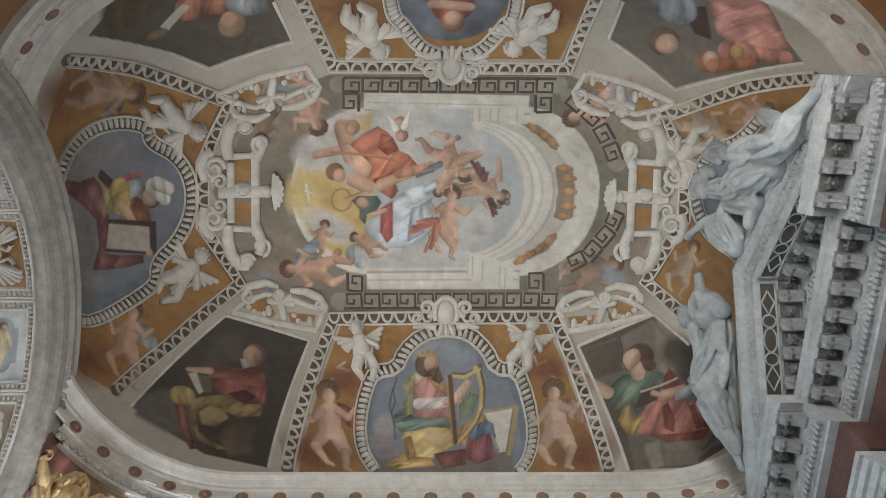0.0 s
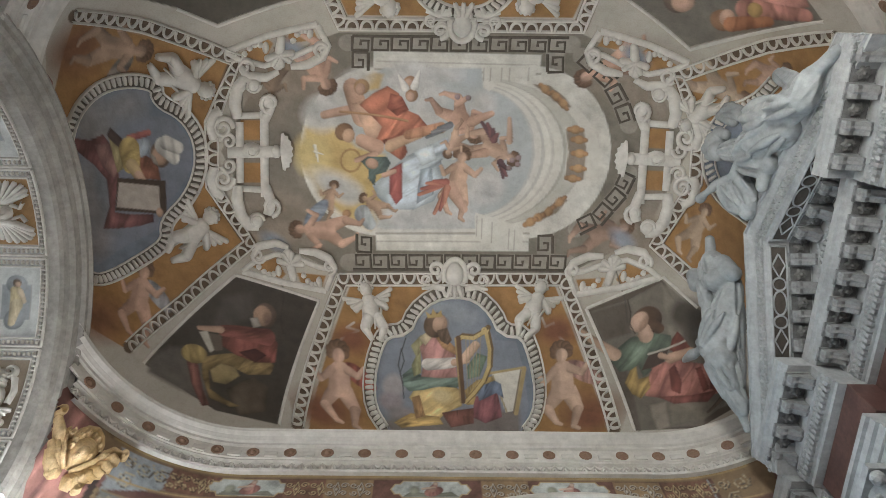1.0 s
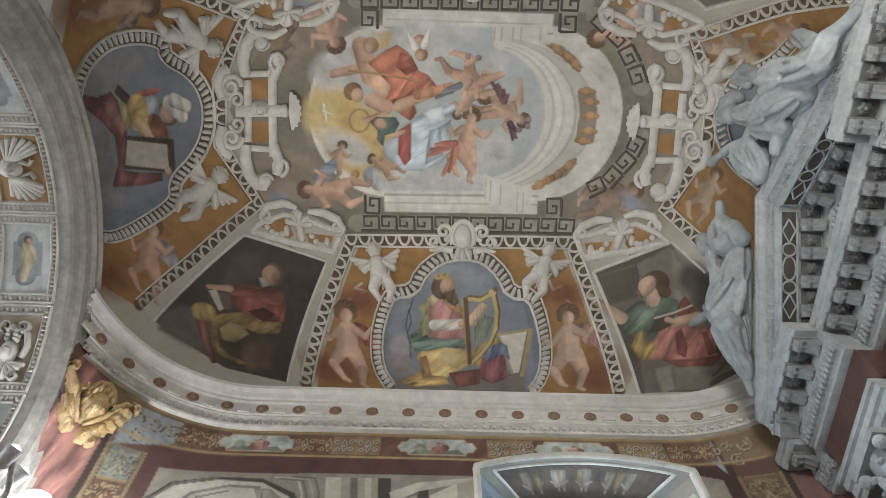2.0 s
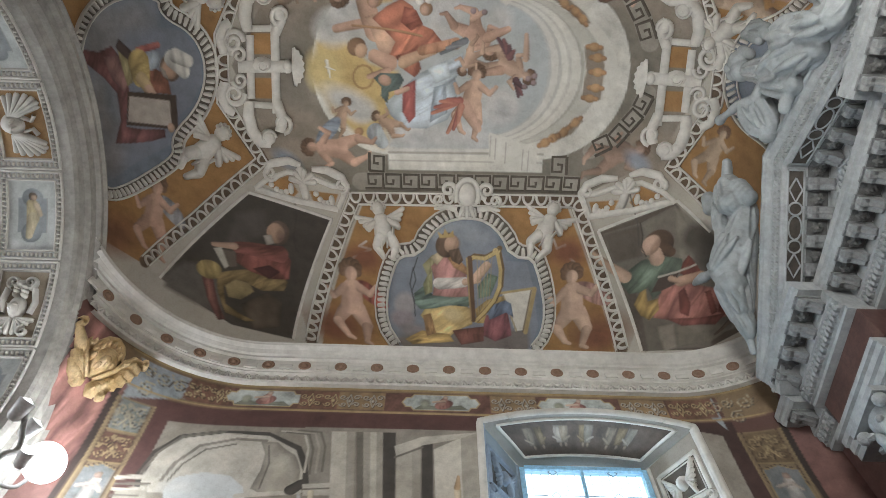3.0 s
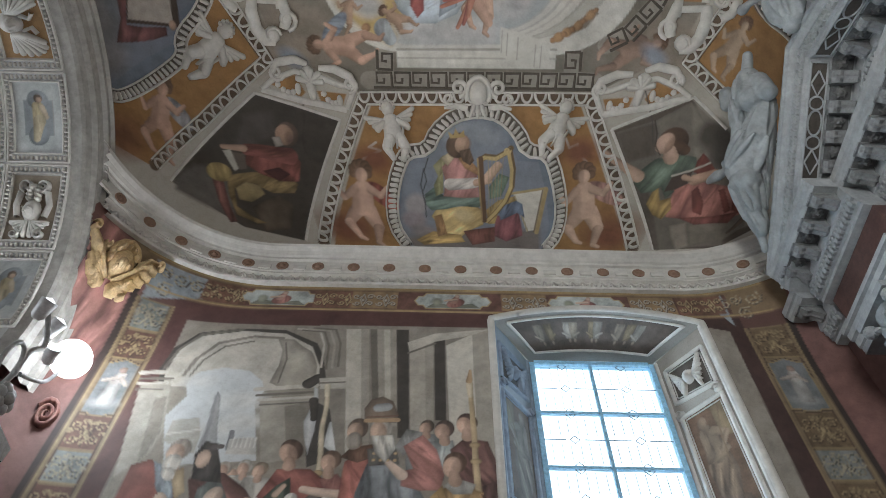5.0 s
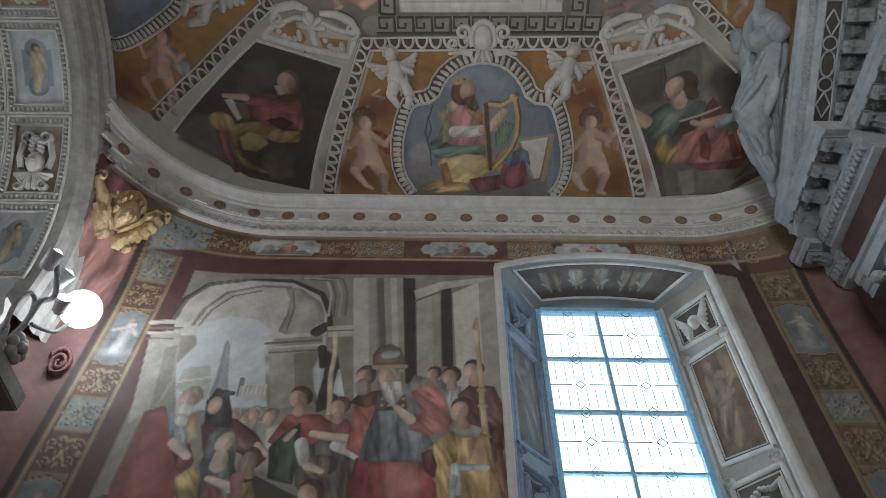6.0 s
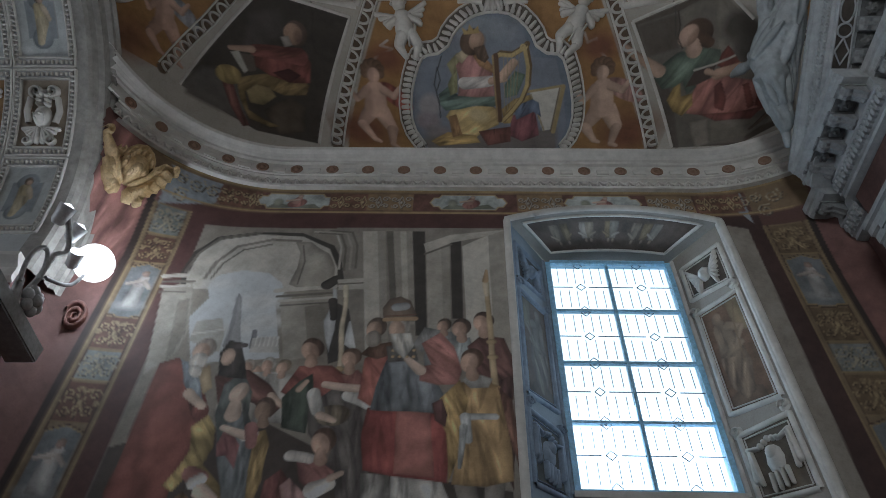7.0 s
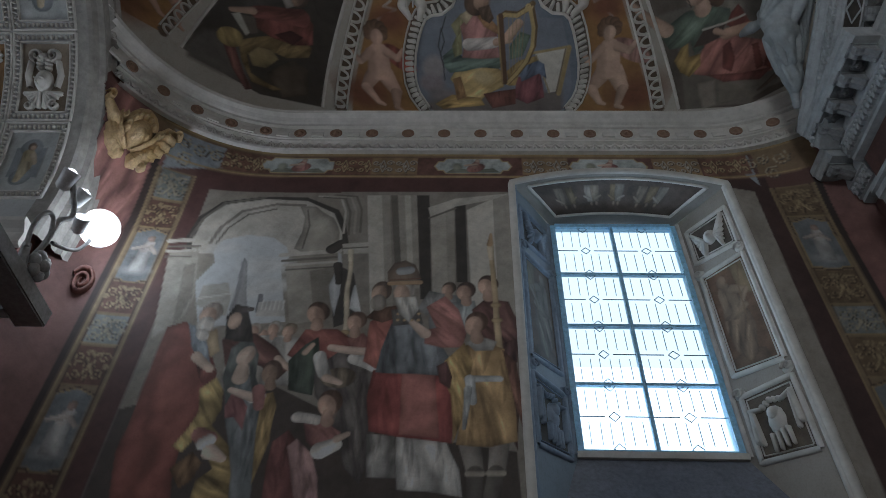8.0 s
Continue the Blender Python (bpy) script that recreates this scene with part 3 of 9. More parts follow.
def saints(f):
    # seated elder: rose coat, olive-gold mantle, open book
    f.poly([(-3.019, 1.723), (-2.775, 1.614), (-2.562, 1.650), (-2.439, 1.948), (-2.569, 2.198), (-2.874, 2.036), (-3.122, 1.873)], (0.13, 0.115, 0.10), wob=True, soft=0.06)
    f.poly([(-2.117, 1.170), (-1.837, 1.152), (-1.815, 1.347), (-2.064, 1.467), (-2.267, 1.462)], (0.085, 0.072, 0.06), soft=0.06)
    f.poly([(-2.292, 2.071), (-1.950, 1.949), (-1.836, 2.067), (-1.950, 2.320), (-2.245, 2.360)], (0.10, 0.075, 0.05), wob=True, fold=0.2)
    f.poly([(-2.615, 1.754), (-2.498, 1.745), (-2.536, 2.071), (-2.531, 2.251), (-2.619, 2.264), (-2.643, 2.008)], (0.19, 0.075, 0.06), wob=True, fold=0.35, ang=0.3)
    f.poly([(-2.372, 1.742), (-2.124, 1.717), (-1.787, 1.763), (-1.725, 1.842), (-1.783, 1.935), (-2.003, 1.926), (-2.159, 1.844), (-2.301, 1.831), (-2.418, 1.888), (-2.458, 2.071), (-2.334, 2.184), (-2.199, 2.260), (-2.306, 2.275), (-2.498, 2.172), (-2.503, 1.948), (-2.459, 1.781)], (0.25, 0.17, 0.06), wob=True, fold=0.36, ang=1.1, freq=26)
    f.poly([(-2.402, 1.877), (-2.273, 1.819), (-2.114, 1.855), (-2.090, 1.938), (-2.275, 2.022), (-2.405, 1.997)], (0.36, 0.275, 0.115), wob=True, fold=0.2, ang=0.9)
    f.blob((-2.524, 1.710), 0.13, 0.10, (0.33, 0.24, 0.08), 10, fold=0.3)
    f.poly([(-2.213, 1.647), (-2.162, 1.492), (-1.902, 1.508), (-1.696, 1.488), (-1.646, 1.635), (-1.708, 1.819), (-1.878, 1.809), (-2.091, 1.729)], (0.23, 0.070, 0.052), wob=True, fold=0.34, ang=0.5, freq=24)
    f.limb((-1.744, 1.564), (-2.165, 1.503), 0.085, 0.055, (0.25, 0.080, 0.060), fold=0.3, ang=1.4)
    f.poly([(-2.050, 1.706), (-1.880, 1.674), (-1.781, 1.741), (-1.913, 1.809)], (0.10, 0.03, 0.025), wob=True)
    f.limb((-2.186, 1.491), (-2.401, 1.452), 0.036, 0.024, (0.40, 0.25, 0.17))
    f.poly([(-2.332, 1.510), (-2.196, 1.536), (-2.210, 1.682), (-2.297, 1.691)], (0.12, 0.095, 0.07))
    f.poly([(-2.413, 1.496), (-2.326, 1.488), (-2.299, 1.680), (-2.348, 1.702)], (0.42, 0.39, 0.33))
    f.blob((-1.723, 1.359), 0.105, 0.115, (0.15, 0.10, 0.07))
    f.blob((-1.751, 1.359), 0.085, 0.095, (0.42, 0.26, 0.17))
    f.blob((-1.711, 1.381), 0.03, 0.05, (0.22, 0.13, 0.09), soft=0.03)
    f.poly([(-1.876, 1.378), (-1.797, 1.369), (-1.779, 1.455), (-1.861, 1.476)], (0.38, 0.34, 0.29), wob=True, fold=0.2)
    # young reader: green tunic, rose mantle, dark book, before pale stone blocks
    f.poly([(1.296, 1.296), (1.632, 1.171), (1.912, 0.986), (2.087, 1.156), (2.304, 1.200), (2.459, 1.340), (2.535, 1.620), (2.635, 1.731), (2.876, 2.160), (2.739, 2.305), (2.281, 2.466), (2.011, 2.489), (1.519, 1.686)], (0.15, 0.13, 0.105), mottle=0.10)
    f.poly([(1.298, 1.307), (1.626, 1.193), (1.707, 1.483), (1.451, 1.567)], (0.105, 0.085, 0.065), soft=0.03)
    f.poly([(1.645, 1.181), (1.916, 1.002), (2.053, 1.487), (1.757, 1.507)], (0.18, 0.155, 0.125), soft=0.03)
    f.poly([(1.916, 1.002), (2.095, 1.166), (2.220, 1.474), (2.071, 1.514)], (0.235, 0.205, 0.165), soft=0.04)
    f.blob((2.202, 1.281), 0.16, 0.14, (0.085, 0.072, 0.055), 20, soft=0.10)
    f.blob((2.362, 1.405), 0.14, 0.16, (0.07, 0.06, 0.048), 0, soft=0.10)
    f.poly([(1.553, 1.740), (1.724, 1.848), (2.036, 2.488), (2.016, 2.504)], (0.11, 0.09, 0.072), soft=0.02)
    f.poly([(2.047, 2.202), (2.199, 2.163), (2.330, 2.428), (2.226, 2.490), (2.115, 2.332)], (0.27, 0.235, 0.19), soft=0.03)
    f.poly([(2.240, 2.193), (2.689, 2.117), (2.825, 2.197), (2.702, 2.342), (2.353, 2.406)], (0.19, 0.165, 0.13), soft=0.03)
    # rose mantle over the knees
    f.poly([(1.960, 1.956), (1.979, 1.812), (2.176, 1.706), (2.389, 1.726), (2.613, 1.757), (2.765, 1.906), (2.753, 2.035), (2.463, 2.117), (2.154, 2.120), (1.967, 2.103)], (0.37, 0.145, 0.115), wob=True, fold=0.30, ang=0.2, freq=17)
    f.poly([(2.152, 1.826), (2.198, 1.763), (2.312, 1.937), (2.334, 2.073), (2.225, 2.041)], (0.22, 0.06, 0.045), wob=True, fold=0.2)
    f.poly([(2.420, 1.784), (2.475, 1.768), (2.644, 1.991), (2.584, 2.033)], (0.24, 0.07, 0.05), wob=True, fold=0.2)
    f.poly([(2.102, 2.110), (2.449, 2.079), (2.737, 1.997), (2.663, 2.132), (2.297, 2.178)], (0.22, 0.07, 0.055), wob=True, fold=0.25)
    f.poly([(2.596, 1.795), (2.766, 1.843), (2.792, 2.032), (2.644, 1.991)], (0.24, 0.06, 0.045), wob=True, fold=0.3)
    f.limb((2.814, 2.083), (2.701, 2.251), 0.03, 0.014, (0.12, 0.085, 0.06))
    # ochre lining at the hip
    f.poly([(1.730, 1.966), (1.755, 1.835), (1.797, 1.775), (1.858, 1.925), (1.967, 1.896), (2.012, 2.014), (1.928, 2.130), (1.820, 2.084)], (0.40, 0.26, 0.07), wob=True, fold=0.32, ang=0.3)
    # green tunic with a wide sleeve
    f.poly([(1.578, 1.650), (1.707, 1.532), (1.809, 1.493), (1.970, 1.471), (2.097, 1.484), (2.138, 1.594), (1.962, 1.663), (1.927, 1.792), (1.985, 1.835), (1.912, 1.910), (1.822, 1.786), (1.755, 1.835), (1.656, 1.851), (1.555, 1.752)], (0.115, 0.155, 0.115), wob=True, fold=0.30, ang=0.5, freq=22)
    f.poly([(1.757, 1.507), (1.921, 1.452), (1.909, 1.542), (1.824, 1.558)], (0.34, 0.25, 0.18), wob=True)
    f.limb((1.587, 1.694), (1.329, 1.550), 0.055, 0.036, (0.46, 0.30, 0.21))
    f.limb((1.329, 1.550), (1.231, 1.478), 0.036, 0.026, (0.46, 0.30, 0.21))
    # red sleeve, hand and dark book
    f.poly([(2.117, 1.516), (2.152, 1.434), (2.241, 1.506), (2.353, 1.612), (2.255, 1.677), (2.114, 1.630)], (0.22, 0.055, 0.035), wob=True, fold=0.3)
    f.poly([(1.871, 1.841), (1.912, 1.689), (2.099, 1.619), (2.077, 1.748), (1.979, 1.812)], (0.075, 0.048, 0.038))
    f.line([(1.909, 1.677), (2.096, 1.608), (2.247, 1.528)], 0.020, (0.44, 0.40, 0.34))
    f.limb((2.147, 1.708), (2.319, 1.614), 0.055, 0.04, (0.44, 0.27, 0.18))
    f.limb((2.039, 1.692), (2.124, 1.710), 0.03, 0.024, (0.44, 0.28, 0.19))
    # head
    f.blob((1.842, 1.348), 0.14, 0.13, (0.105, 0.060, 0.034), 20)
    f.limb((1.884, 1.389), (1.970, 1.426), 0.07, 0.05, (0.11, 0.06, 0.034))
    f.limb((1.829, 1.437), (1.855, 1.501), 0.06, 0.075, (0.48, 0.31, 0.22))
    f.blob((1.770, 1.370), 0.082, 0.105, (0.53, 0.34, 0.245), 20)
    f.blob((1.817, 1.383), 0.03, 0.06, (0.36, 0.22, 0.15), 20, soft=0.03)
    f.line([(1.622, 1.172), (1.666, 1.285), (1.679, 1.403), (1.741, 1.486)], 0.012, (0.06, 0.045, 0.035))
    # writing elder
    f.blob((-2.746, -1.897), 0.26, 0.20, (0.10, 0.075, 0.04), 20, soft=0.06, fold=0.2)
    f.limb((-2.141, -1.810), (-1.760, -1.835), 0.15, 0.12, (0.38, 0.16, 0.09), fold=0.35)
    f.blob((-1.663, -1.799), 0.18, 0.12, (0.28, 0.3, 0.34), 10, fold=0.3)
    f.poly([(-2.401, -1.644), (-2.220, -1.852), (-2.151, -1.811), (-2.322, -1.593)], (0.5, 0.48, 0.42))
    f.blob((-1.776, -1.585), 0.12, 0.13, (0.30, 0.21, 0.13))
    f.blob((-1.798, -1.631), 0.08, 0.09, SKIN)
    f.blob((-2.423, -1.576), 0.1, 0.05, (0.22, 0.14, 0.08), -15)
    # elder in a rose mantle with an attendant
    f.poly([(2.104, -2.170), (2.541, -2.492), (2.931, -1.688), (2.498, -1.433), (2.226, -1.660)], (0.48, 0.22, 0.18), wob=True, fold=0.3, ang=0.9, freq=18)
    f.limb((2.335, -1.509), (2.905, -1.592), 0.10, 0.06, (0.42, 0.18, 0.14), fold=0.3)
    f.poly([(1.896, -1.878), (2.122, -1.951), (2.177, -1.592), (2.026, -1.623)], (0.07, 0.04, 0.03))
    f.blob((1.848, -1.906), 0.22, 0.18, (0.28, 0.31, 0.37), 50, fold=0.3)
    f.blob((1.759, -1.525), 0.13, 0.14, (0.16, 0.11, 0.08))
    f.blob((1.794, -1.496), 0.09, 0.10, SKIN)
    f.blob((2.138, -1.374), 0.11, 0.10, (0.26, 0.13, 0.06))
    f.blob((2.177, -1.403), 0.07, 0.08, SKIN)
    f.limb((2.217, -1.350), (2.552, -1.434), 0.07, 0.05, (0.34, 0.13, 0.05), fold=0.3)
    f.blob((2.414, -1.515), 0.07, 0.07, (0.42, 0.27, 0.08))


def king(f):
    """Crowned harper seated before a blue field."""
    f.poly(KING_FRAME, SKY)
    f.poly([(-0.763, 2.488), (-0.758, 2.158), (-0.672, 1.692), (-0.596, 1.539), (-0.420, 1.556), (-0.356, 1.428), (-0.217, 1.280), (-0.046, 1.224), (0.135, 1.239), (0.296, 1.358), (0.379, 1.512), (0.415, 1.575), (0.610, 1.581), (0.698, 1.821), (0.790, 2.240), (0.729, 2.551), (-0.669, 2.595)], (0.20, 0.225, 0.275), mottle=0.08)
    f.blob((-0.019, 1.315), 0.30, 0.10, (0.27, 0.30, 0.35), soft=0.10)
    f.blob((-0.581, 2.032), 0.10, 0.12, (0.34, 0.31, 0.32), soft=0.05)
    f.blob((-0.621, 2.192), 0.12, 0.10, (0.29, 0.25, 0.27), soft=0.05)
    f.blob((-0.531, 2.331), 0.14, 0.08, (0.25, 0.22, 0.23), soft=0.06)
    f.poly([(-0.763, 2.418), (-0.385, 2.326), (0.698, 2.275), (0.730, 2.559), (-0.606, 2.601)], (0.17, 0.145, 0.135), soft=0.05)
    f.line([(-0.431, 1.567), (-0.475, 1.687), (-0.459, 1.786), (-0.506, 1.901), (-0.488, 2.029)], 0.010, (0.05, 0.05, 0.05))
    # white sheet on a gilt stand
    f.poly([(0.395, 1.898), (0.689, 1.844), (0.639, 2.283), (0.556, 2.299)], (0.56, 0.53, 0.47))
    f.line([(0.378, 1.893), (0.710, 1.832)], 0.026, (0.36, 0.27, 0.12))
    f.line([(0.711, 1.844), (0.665, 2.309)], 0.046, (0.36, 0.26, 0.11))
    f.line([(0.679, 1.856), (0.635, 2.303)], 0.012, (0.14, 0.09, 0.04))
    f.line([(0.408, 1.921), (0.568, 2.298)], 0.016, (0.30, 0.23, 0.12))
    # stool with blue and wine-red cloths
    f.poly([(0.227, 2.130), (0.446, 2.075), (0.512, 2.353), (0.344, 2.427), (0.208, 2.362)], (0.22, 0.075, 0.085), wob=True, fold=0.3, ang=0.2, freq=40)
    f.poly([(0.247, 2.008), (0.381, 1.945), (0.487, 2.001), (0.521, 2.159), (0.436, 2.099), (0.275, 2.178)], (0.13, 0.17, 0.25), wob=True, fold=0.34, ang=0.4, freq=36)
    f.poly([(0.127, 2.059), (0.256, 1.961), (0.391, 1.922), (0.416, 1.968), (0.270, 2.031), (0.217, 2.218), (0.146, 2.220)], (0.46, 0.31, 0.09), wob=True, fold=0.35, ang=0.5)
    # yellow skirt over folded hems
    f.poly([(-0.249, 2.058), (0.017, 2.015), (0.110, 2.084), (0.098, 2.234), (-0.071, 2.317), (-0.211, 2.443), (-0.396, 2.435), (-0.356, 2.273), (-0.441, 2.149), (-0.388, 2.074)], (0.58, 0.41, 0.15), wob=True, fold=0.26, ang=0.9, freq=22)
    f.blob((-0.100, 2.127), 0.10, 0.07, (0.64, 0.50, 0.24), 20, soft=0.05)
    f.poly([(-0.629, 2.428), (-0.432, 2.315), (-0.144, 2.346), (-0.100, 2.440), (-0.337, 2.461), (-0.552, 2.496)], (0.48, 0.31, 0.09), wob=True, fold=0.36, ang=1.3, freq=30)
    f.poly([(-0.417, 2.148), (-0.333, 2.121), (-0.289, 2.337), (-0.390, 2.380)], (0.44, 0.24, 0.09), wob=True, fold=0.3)
    f.poly([(-0.106, 2.305), (0.218, 2.256), (0.221, 2.430), (-0.027, 2.480)], (0.20, 0.075, 0.055), wob=True, fold=0.3)
    # green mantle across the knees
    f.poly([(-0.491, 1.923), (-0.397, 1.852), (-0.289, 1.941), (-0.085, 1.935), (0.074, 1.919), (0.131, 1.976), (0.040, 2.038), (-0.132, 2.031), (-0.272, 2.071), (-0.436, 2.088), (-0.488, 2.029)], (0.16, 0.23, 0.19), wob=True, fold=0.32, ang=1.2, freq=26)
    f.poly([(-0.395, 1.829), (-0.334, 1.716), (-0.289, 1.682), (-0.298, 1.906), (-0.380, 1.943)], (0.34, 0.33, 0.15), wob=True, fold=0.28, ang=0.2)
    f.poly([(-0.385, 1.630), (-0.285, 1.531), (-0.188, 1.528), (-0.255, 1.626), (-0.336, 1.749)], (0.38, 0.35, 0.17), wob=True, fold=0.25)
    f.poly([(0.152, 1.837), (0.247, 1.700), (0.336, 1.730), (0.278, 1.925), (0.165, 1.951)], (0.17, 0.24, 0.17), wob=True, fold=0.3)
    # rose tunic with ochre collar and white cuff
    f.poly([(-0.299, 1.638), (-0.178, 1.528), (-0.038, 1.588), (0.028, 1.728), (0.051, 1.931), (-0.130, 1.948), (-0.300, 1.941), (-0.271, 1.792)], (0.47, 0.22, 0.20), wob=True, fold=0.26, ang=0.4, freq=26)
    f.poly([(-0.307, 1.553), (-0.220, 1.497), (-0.167, 1.538), (-0.244, 1.626)], (0.52, 0.42, 0.26), wob=True, fold=0.2)
    f.poly([(-0.156, 1.538), (-0.060, 1.556), (0.049, 1.672), (0.050, 1.738), (-0.092, 1.654)], (0.47, 0.25, 0.10), wob=True, fold=0.28, ang=0.9)
    f.limb((-0.227, 1.813), (0.006, 1.795), 0.062, 0.048, (0.60, 0.56, 0.52), fold=0.26, ang=1.0)
    f.limb((0.017, 1.795), (0.150, 1.780), 0.034, 0.028, (0.54, 0.35, 0.24))
    f.limb((0.138, 1.747), (0.233, 1.624), 0.045, 0.040, (0.54, 0.35, 0.24))
    # head, beard and crown
    f.blob((-0.155, 1.443), 0.105, 0.115, (0.13, 0.08, 0.05), fold=0.2, freq=60)
    f.blob((-0.113, 1.431), 0.066, 0.082, (0.53, 0.33, 0.22), 10)
    f.blob((-0.060, 1.451), 0.022, 0.05, (0.30, 0.18, 0.12), 10, soft=0.03)
    f.poly([(-0.135, 1.495), (-0.039, 1.471), (0.005, 1.587), (-0.038, 1.631), (-0.103, 1.590)], (0.17, 0.11, 0.07), wob=True, fold=0.3, ang=0.3, freq=60)
    f.poly([(-0.218, 1.382), (-0.238, 1.321), (-0.186, 1.355), (-0.170, 1.294), (-0.134, 1.344), (-0.092, 1.307), (-0.082, 1.368)], (0.46, 0.31, 0.10))
    # harp
    neck, bow = [(0.048, 1.586), (0.101, 1.552), (0.209, 1.560), (0.303, 1.504), (0.334, 1.471)], [(0.324, 1.493), (0.366, 1.663), (0.364, 1.831), (0.314, 1.971), (0.226, 2.093), (0.134, 2.195)]
    for line in (neck, bow):
        f.line([(x + 0.012, y - 0.012) for x, y in line], 0.052, (0.16, 0.10, 0.04))
        f.line(line, 0.034, (0.52, 0.37, 0.13))
    curl(f, (0.313, 1.482), 0.035, (0.54, 0.39, 0.15), 0.014, 1.2)
    for k in range(5):
        t = (k + 1) / 6
        f.line([eased_mid((0.102, 1.573), (0.315, 1.514), t), eased_mid((0.133, 2.133), (0.291, 1.983), t)], 0.005, (0.34, 0.26, 0.14))
    f.line([(0.064, 1.564), (0.110, 2.183)], 0.052, (0.13, 0.07, 0.035))
    f.line([(0.037, 1.564), (0.087, 2.184)], 0.016, (0.36, 0.24, 0.10))


def eased_mid(p, q, t):
    return (p[0] + (q[0] - p[0]) * t, p[1] + (q[1] - p[1]) * t)


def writer(f):
    """Bearded writer with a white turban and a tablet."""
    f.poly(WRITER_FRAME, SKY)
    f.poly([(-3.667, 0.701), (-3.630, 0.204), (-3.504, -0.301), (-3.321, -0.566), (-3.102, -0.695), (-2.864, -0.734), (-2.616, -0.712), (-2.620, -0.498), (-2.400, -0.438), (-2.260, -0.247), (-2.272, -0.003), (-2.408, 0.183), (-2.622, 0.312), (-2.644, 0.508), (-2.978, 0.610), (-3.400, 0.770), (-3.546, 0.776)], (0.185, 0.205, 0.25), mottle=0.08)
    for q, rx, ry in (((-3.192, -0.489), 0.20, 0.26), ((-2.877, -0.603), 0.24, 0.12), ((-3.319, 0.103), 0.18, 0.30), ((-3.355, 0.529), 0.2, 0.16)):
        f.blob(q, rx, ry, (0.24, 0.235, 0.245), soft=0.14)
    f.blob((-3.145, 0.028), 0.13, 0.22, (0.20, 0.22, 0.25), 15, soft=0.08)
    # wine-red mantle sweeping down
    f.poly([(-3.502, -0.465), (-3.271, -0.395), (-3.110, -0.413), (-2.982, -0.250), (-2.983, -0.022), (-3.050, 0.148), (-3.082, 0.291), (-2.679, 0.368), (-2.688, 0.440), (-3.080, 0.451), (-3.239, 0.438), (-3.138, 0.239), (-3.127, -0.010), (-3.243, -0.165), (-3.441, -0.339)], (0.19, 0.075, 0.070), wob=True, fold=0.34, ang=0.6, freq=20)
    f.poly([(-3.215, -0.343), (-3.054, -0.333), (-2.967, -0.096), (-3.040, -0.006), (-3.158, -0.139)], (0.26, 0.13, 0.115), wob=True, fold=0.3, ang=0.4)
    f.poly([(-3.025, -0.457), (-2.909, -0.348), (-2.846, -0.208), (-2.900, -0.156), (-2.991, -0.272), (-3.068, -0.405)], (0.09, 0.055, 0.05), wob=True, fold=0.2)
    f.poly([(-3.049, -0.372), (-2.933, -0.262), (-2.922, -0.079), (-2.997, -0.050), (-3.021, -0.227)], (0.36, 0.30, 0.13), wob=True, fold=0.28, ang=0.2)
    # tunic: rose-brown, blue shoulder cloth, yellow sleeve
    f.poly([(-2.889, -0.235), (-2.745, -0.193), (-2.599, -0.092), (-2.584, 0.071), (-2.774, 0.045), (-2.864, -0.070)], (0.26, 0.10, 0.055), wob=True, fold=0.3, ang=0.5)
    f.poly([(-2.869, -0.301), (-2.760, -0.343), (-2.632, -0.295), (-2.633, -0.186), (-2.749, -0.153), (-2.847, -0.198)], (0.30, 0.345, 0.40), wob=True, fold=0.3, ang=0.4)
    f.limb((-2.841, -0.336), (-2.647, -0.356), 0.03, 0.026, (0.33, 0.10, 0.085), fold=0.2)
    f.limb((-2.852, -0.249), (-2.849, -0.098), 0.10, 0.08, (0.42, 0.30, 0.09), fold=0.3, ang=1.2)
    f.limb((-2.849, -0.098), (-2.793, 0.012), 0.055, 0.045, (0.45, 0.32, 0.15))
    f.limb((-2.793, 0.012), (-2.743, 0.080), 0.042, 0.030, (0.46, 0.29, 0.20))
    # tablet
    f.poly([(-3.015, -0.012), (-2.529, 0.078), (-2.551, 0.383), (-3.081, 0.280)], (0.07, 0.045, 0.03))
    f.poly([(-3.003, 0.031), (-2.600, 0.119), (-2.614, 0.344), (-3.064, 0.251)], (0.44, 0.385, 0.33))
    f.blob((-2.615, 0.355), 0.035, 0.045, (0.42, 0.27, 0.18))
    # head with white turban
    f.blob((-2.559, -0.157), 0.105, 0.115, (0.17, 0.11, 0.075))
    f.blob((-2.571, -0.148), 0.075, 0.085, (0.42, 0.26, 0.17))
    f.poly([(-2.666, -0.191), (-2.616, -0.144), (-2.592, -0.061), (-2.644, -0.088)], (0.34, 0.29, 0.24), wob=True)
    f.limb((-2.529, -0.232), (-2.421, -0.119), 0.075, 0.060, (0.58, 0.56, 0.51), fold=0.24, freq=50)
    f.limb((-2.494, -0.256), (-2.371, -0.192), 0.06, 0.05, (0.54, 0.52, 0.48), fold=0.24, freq=50)


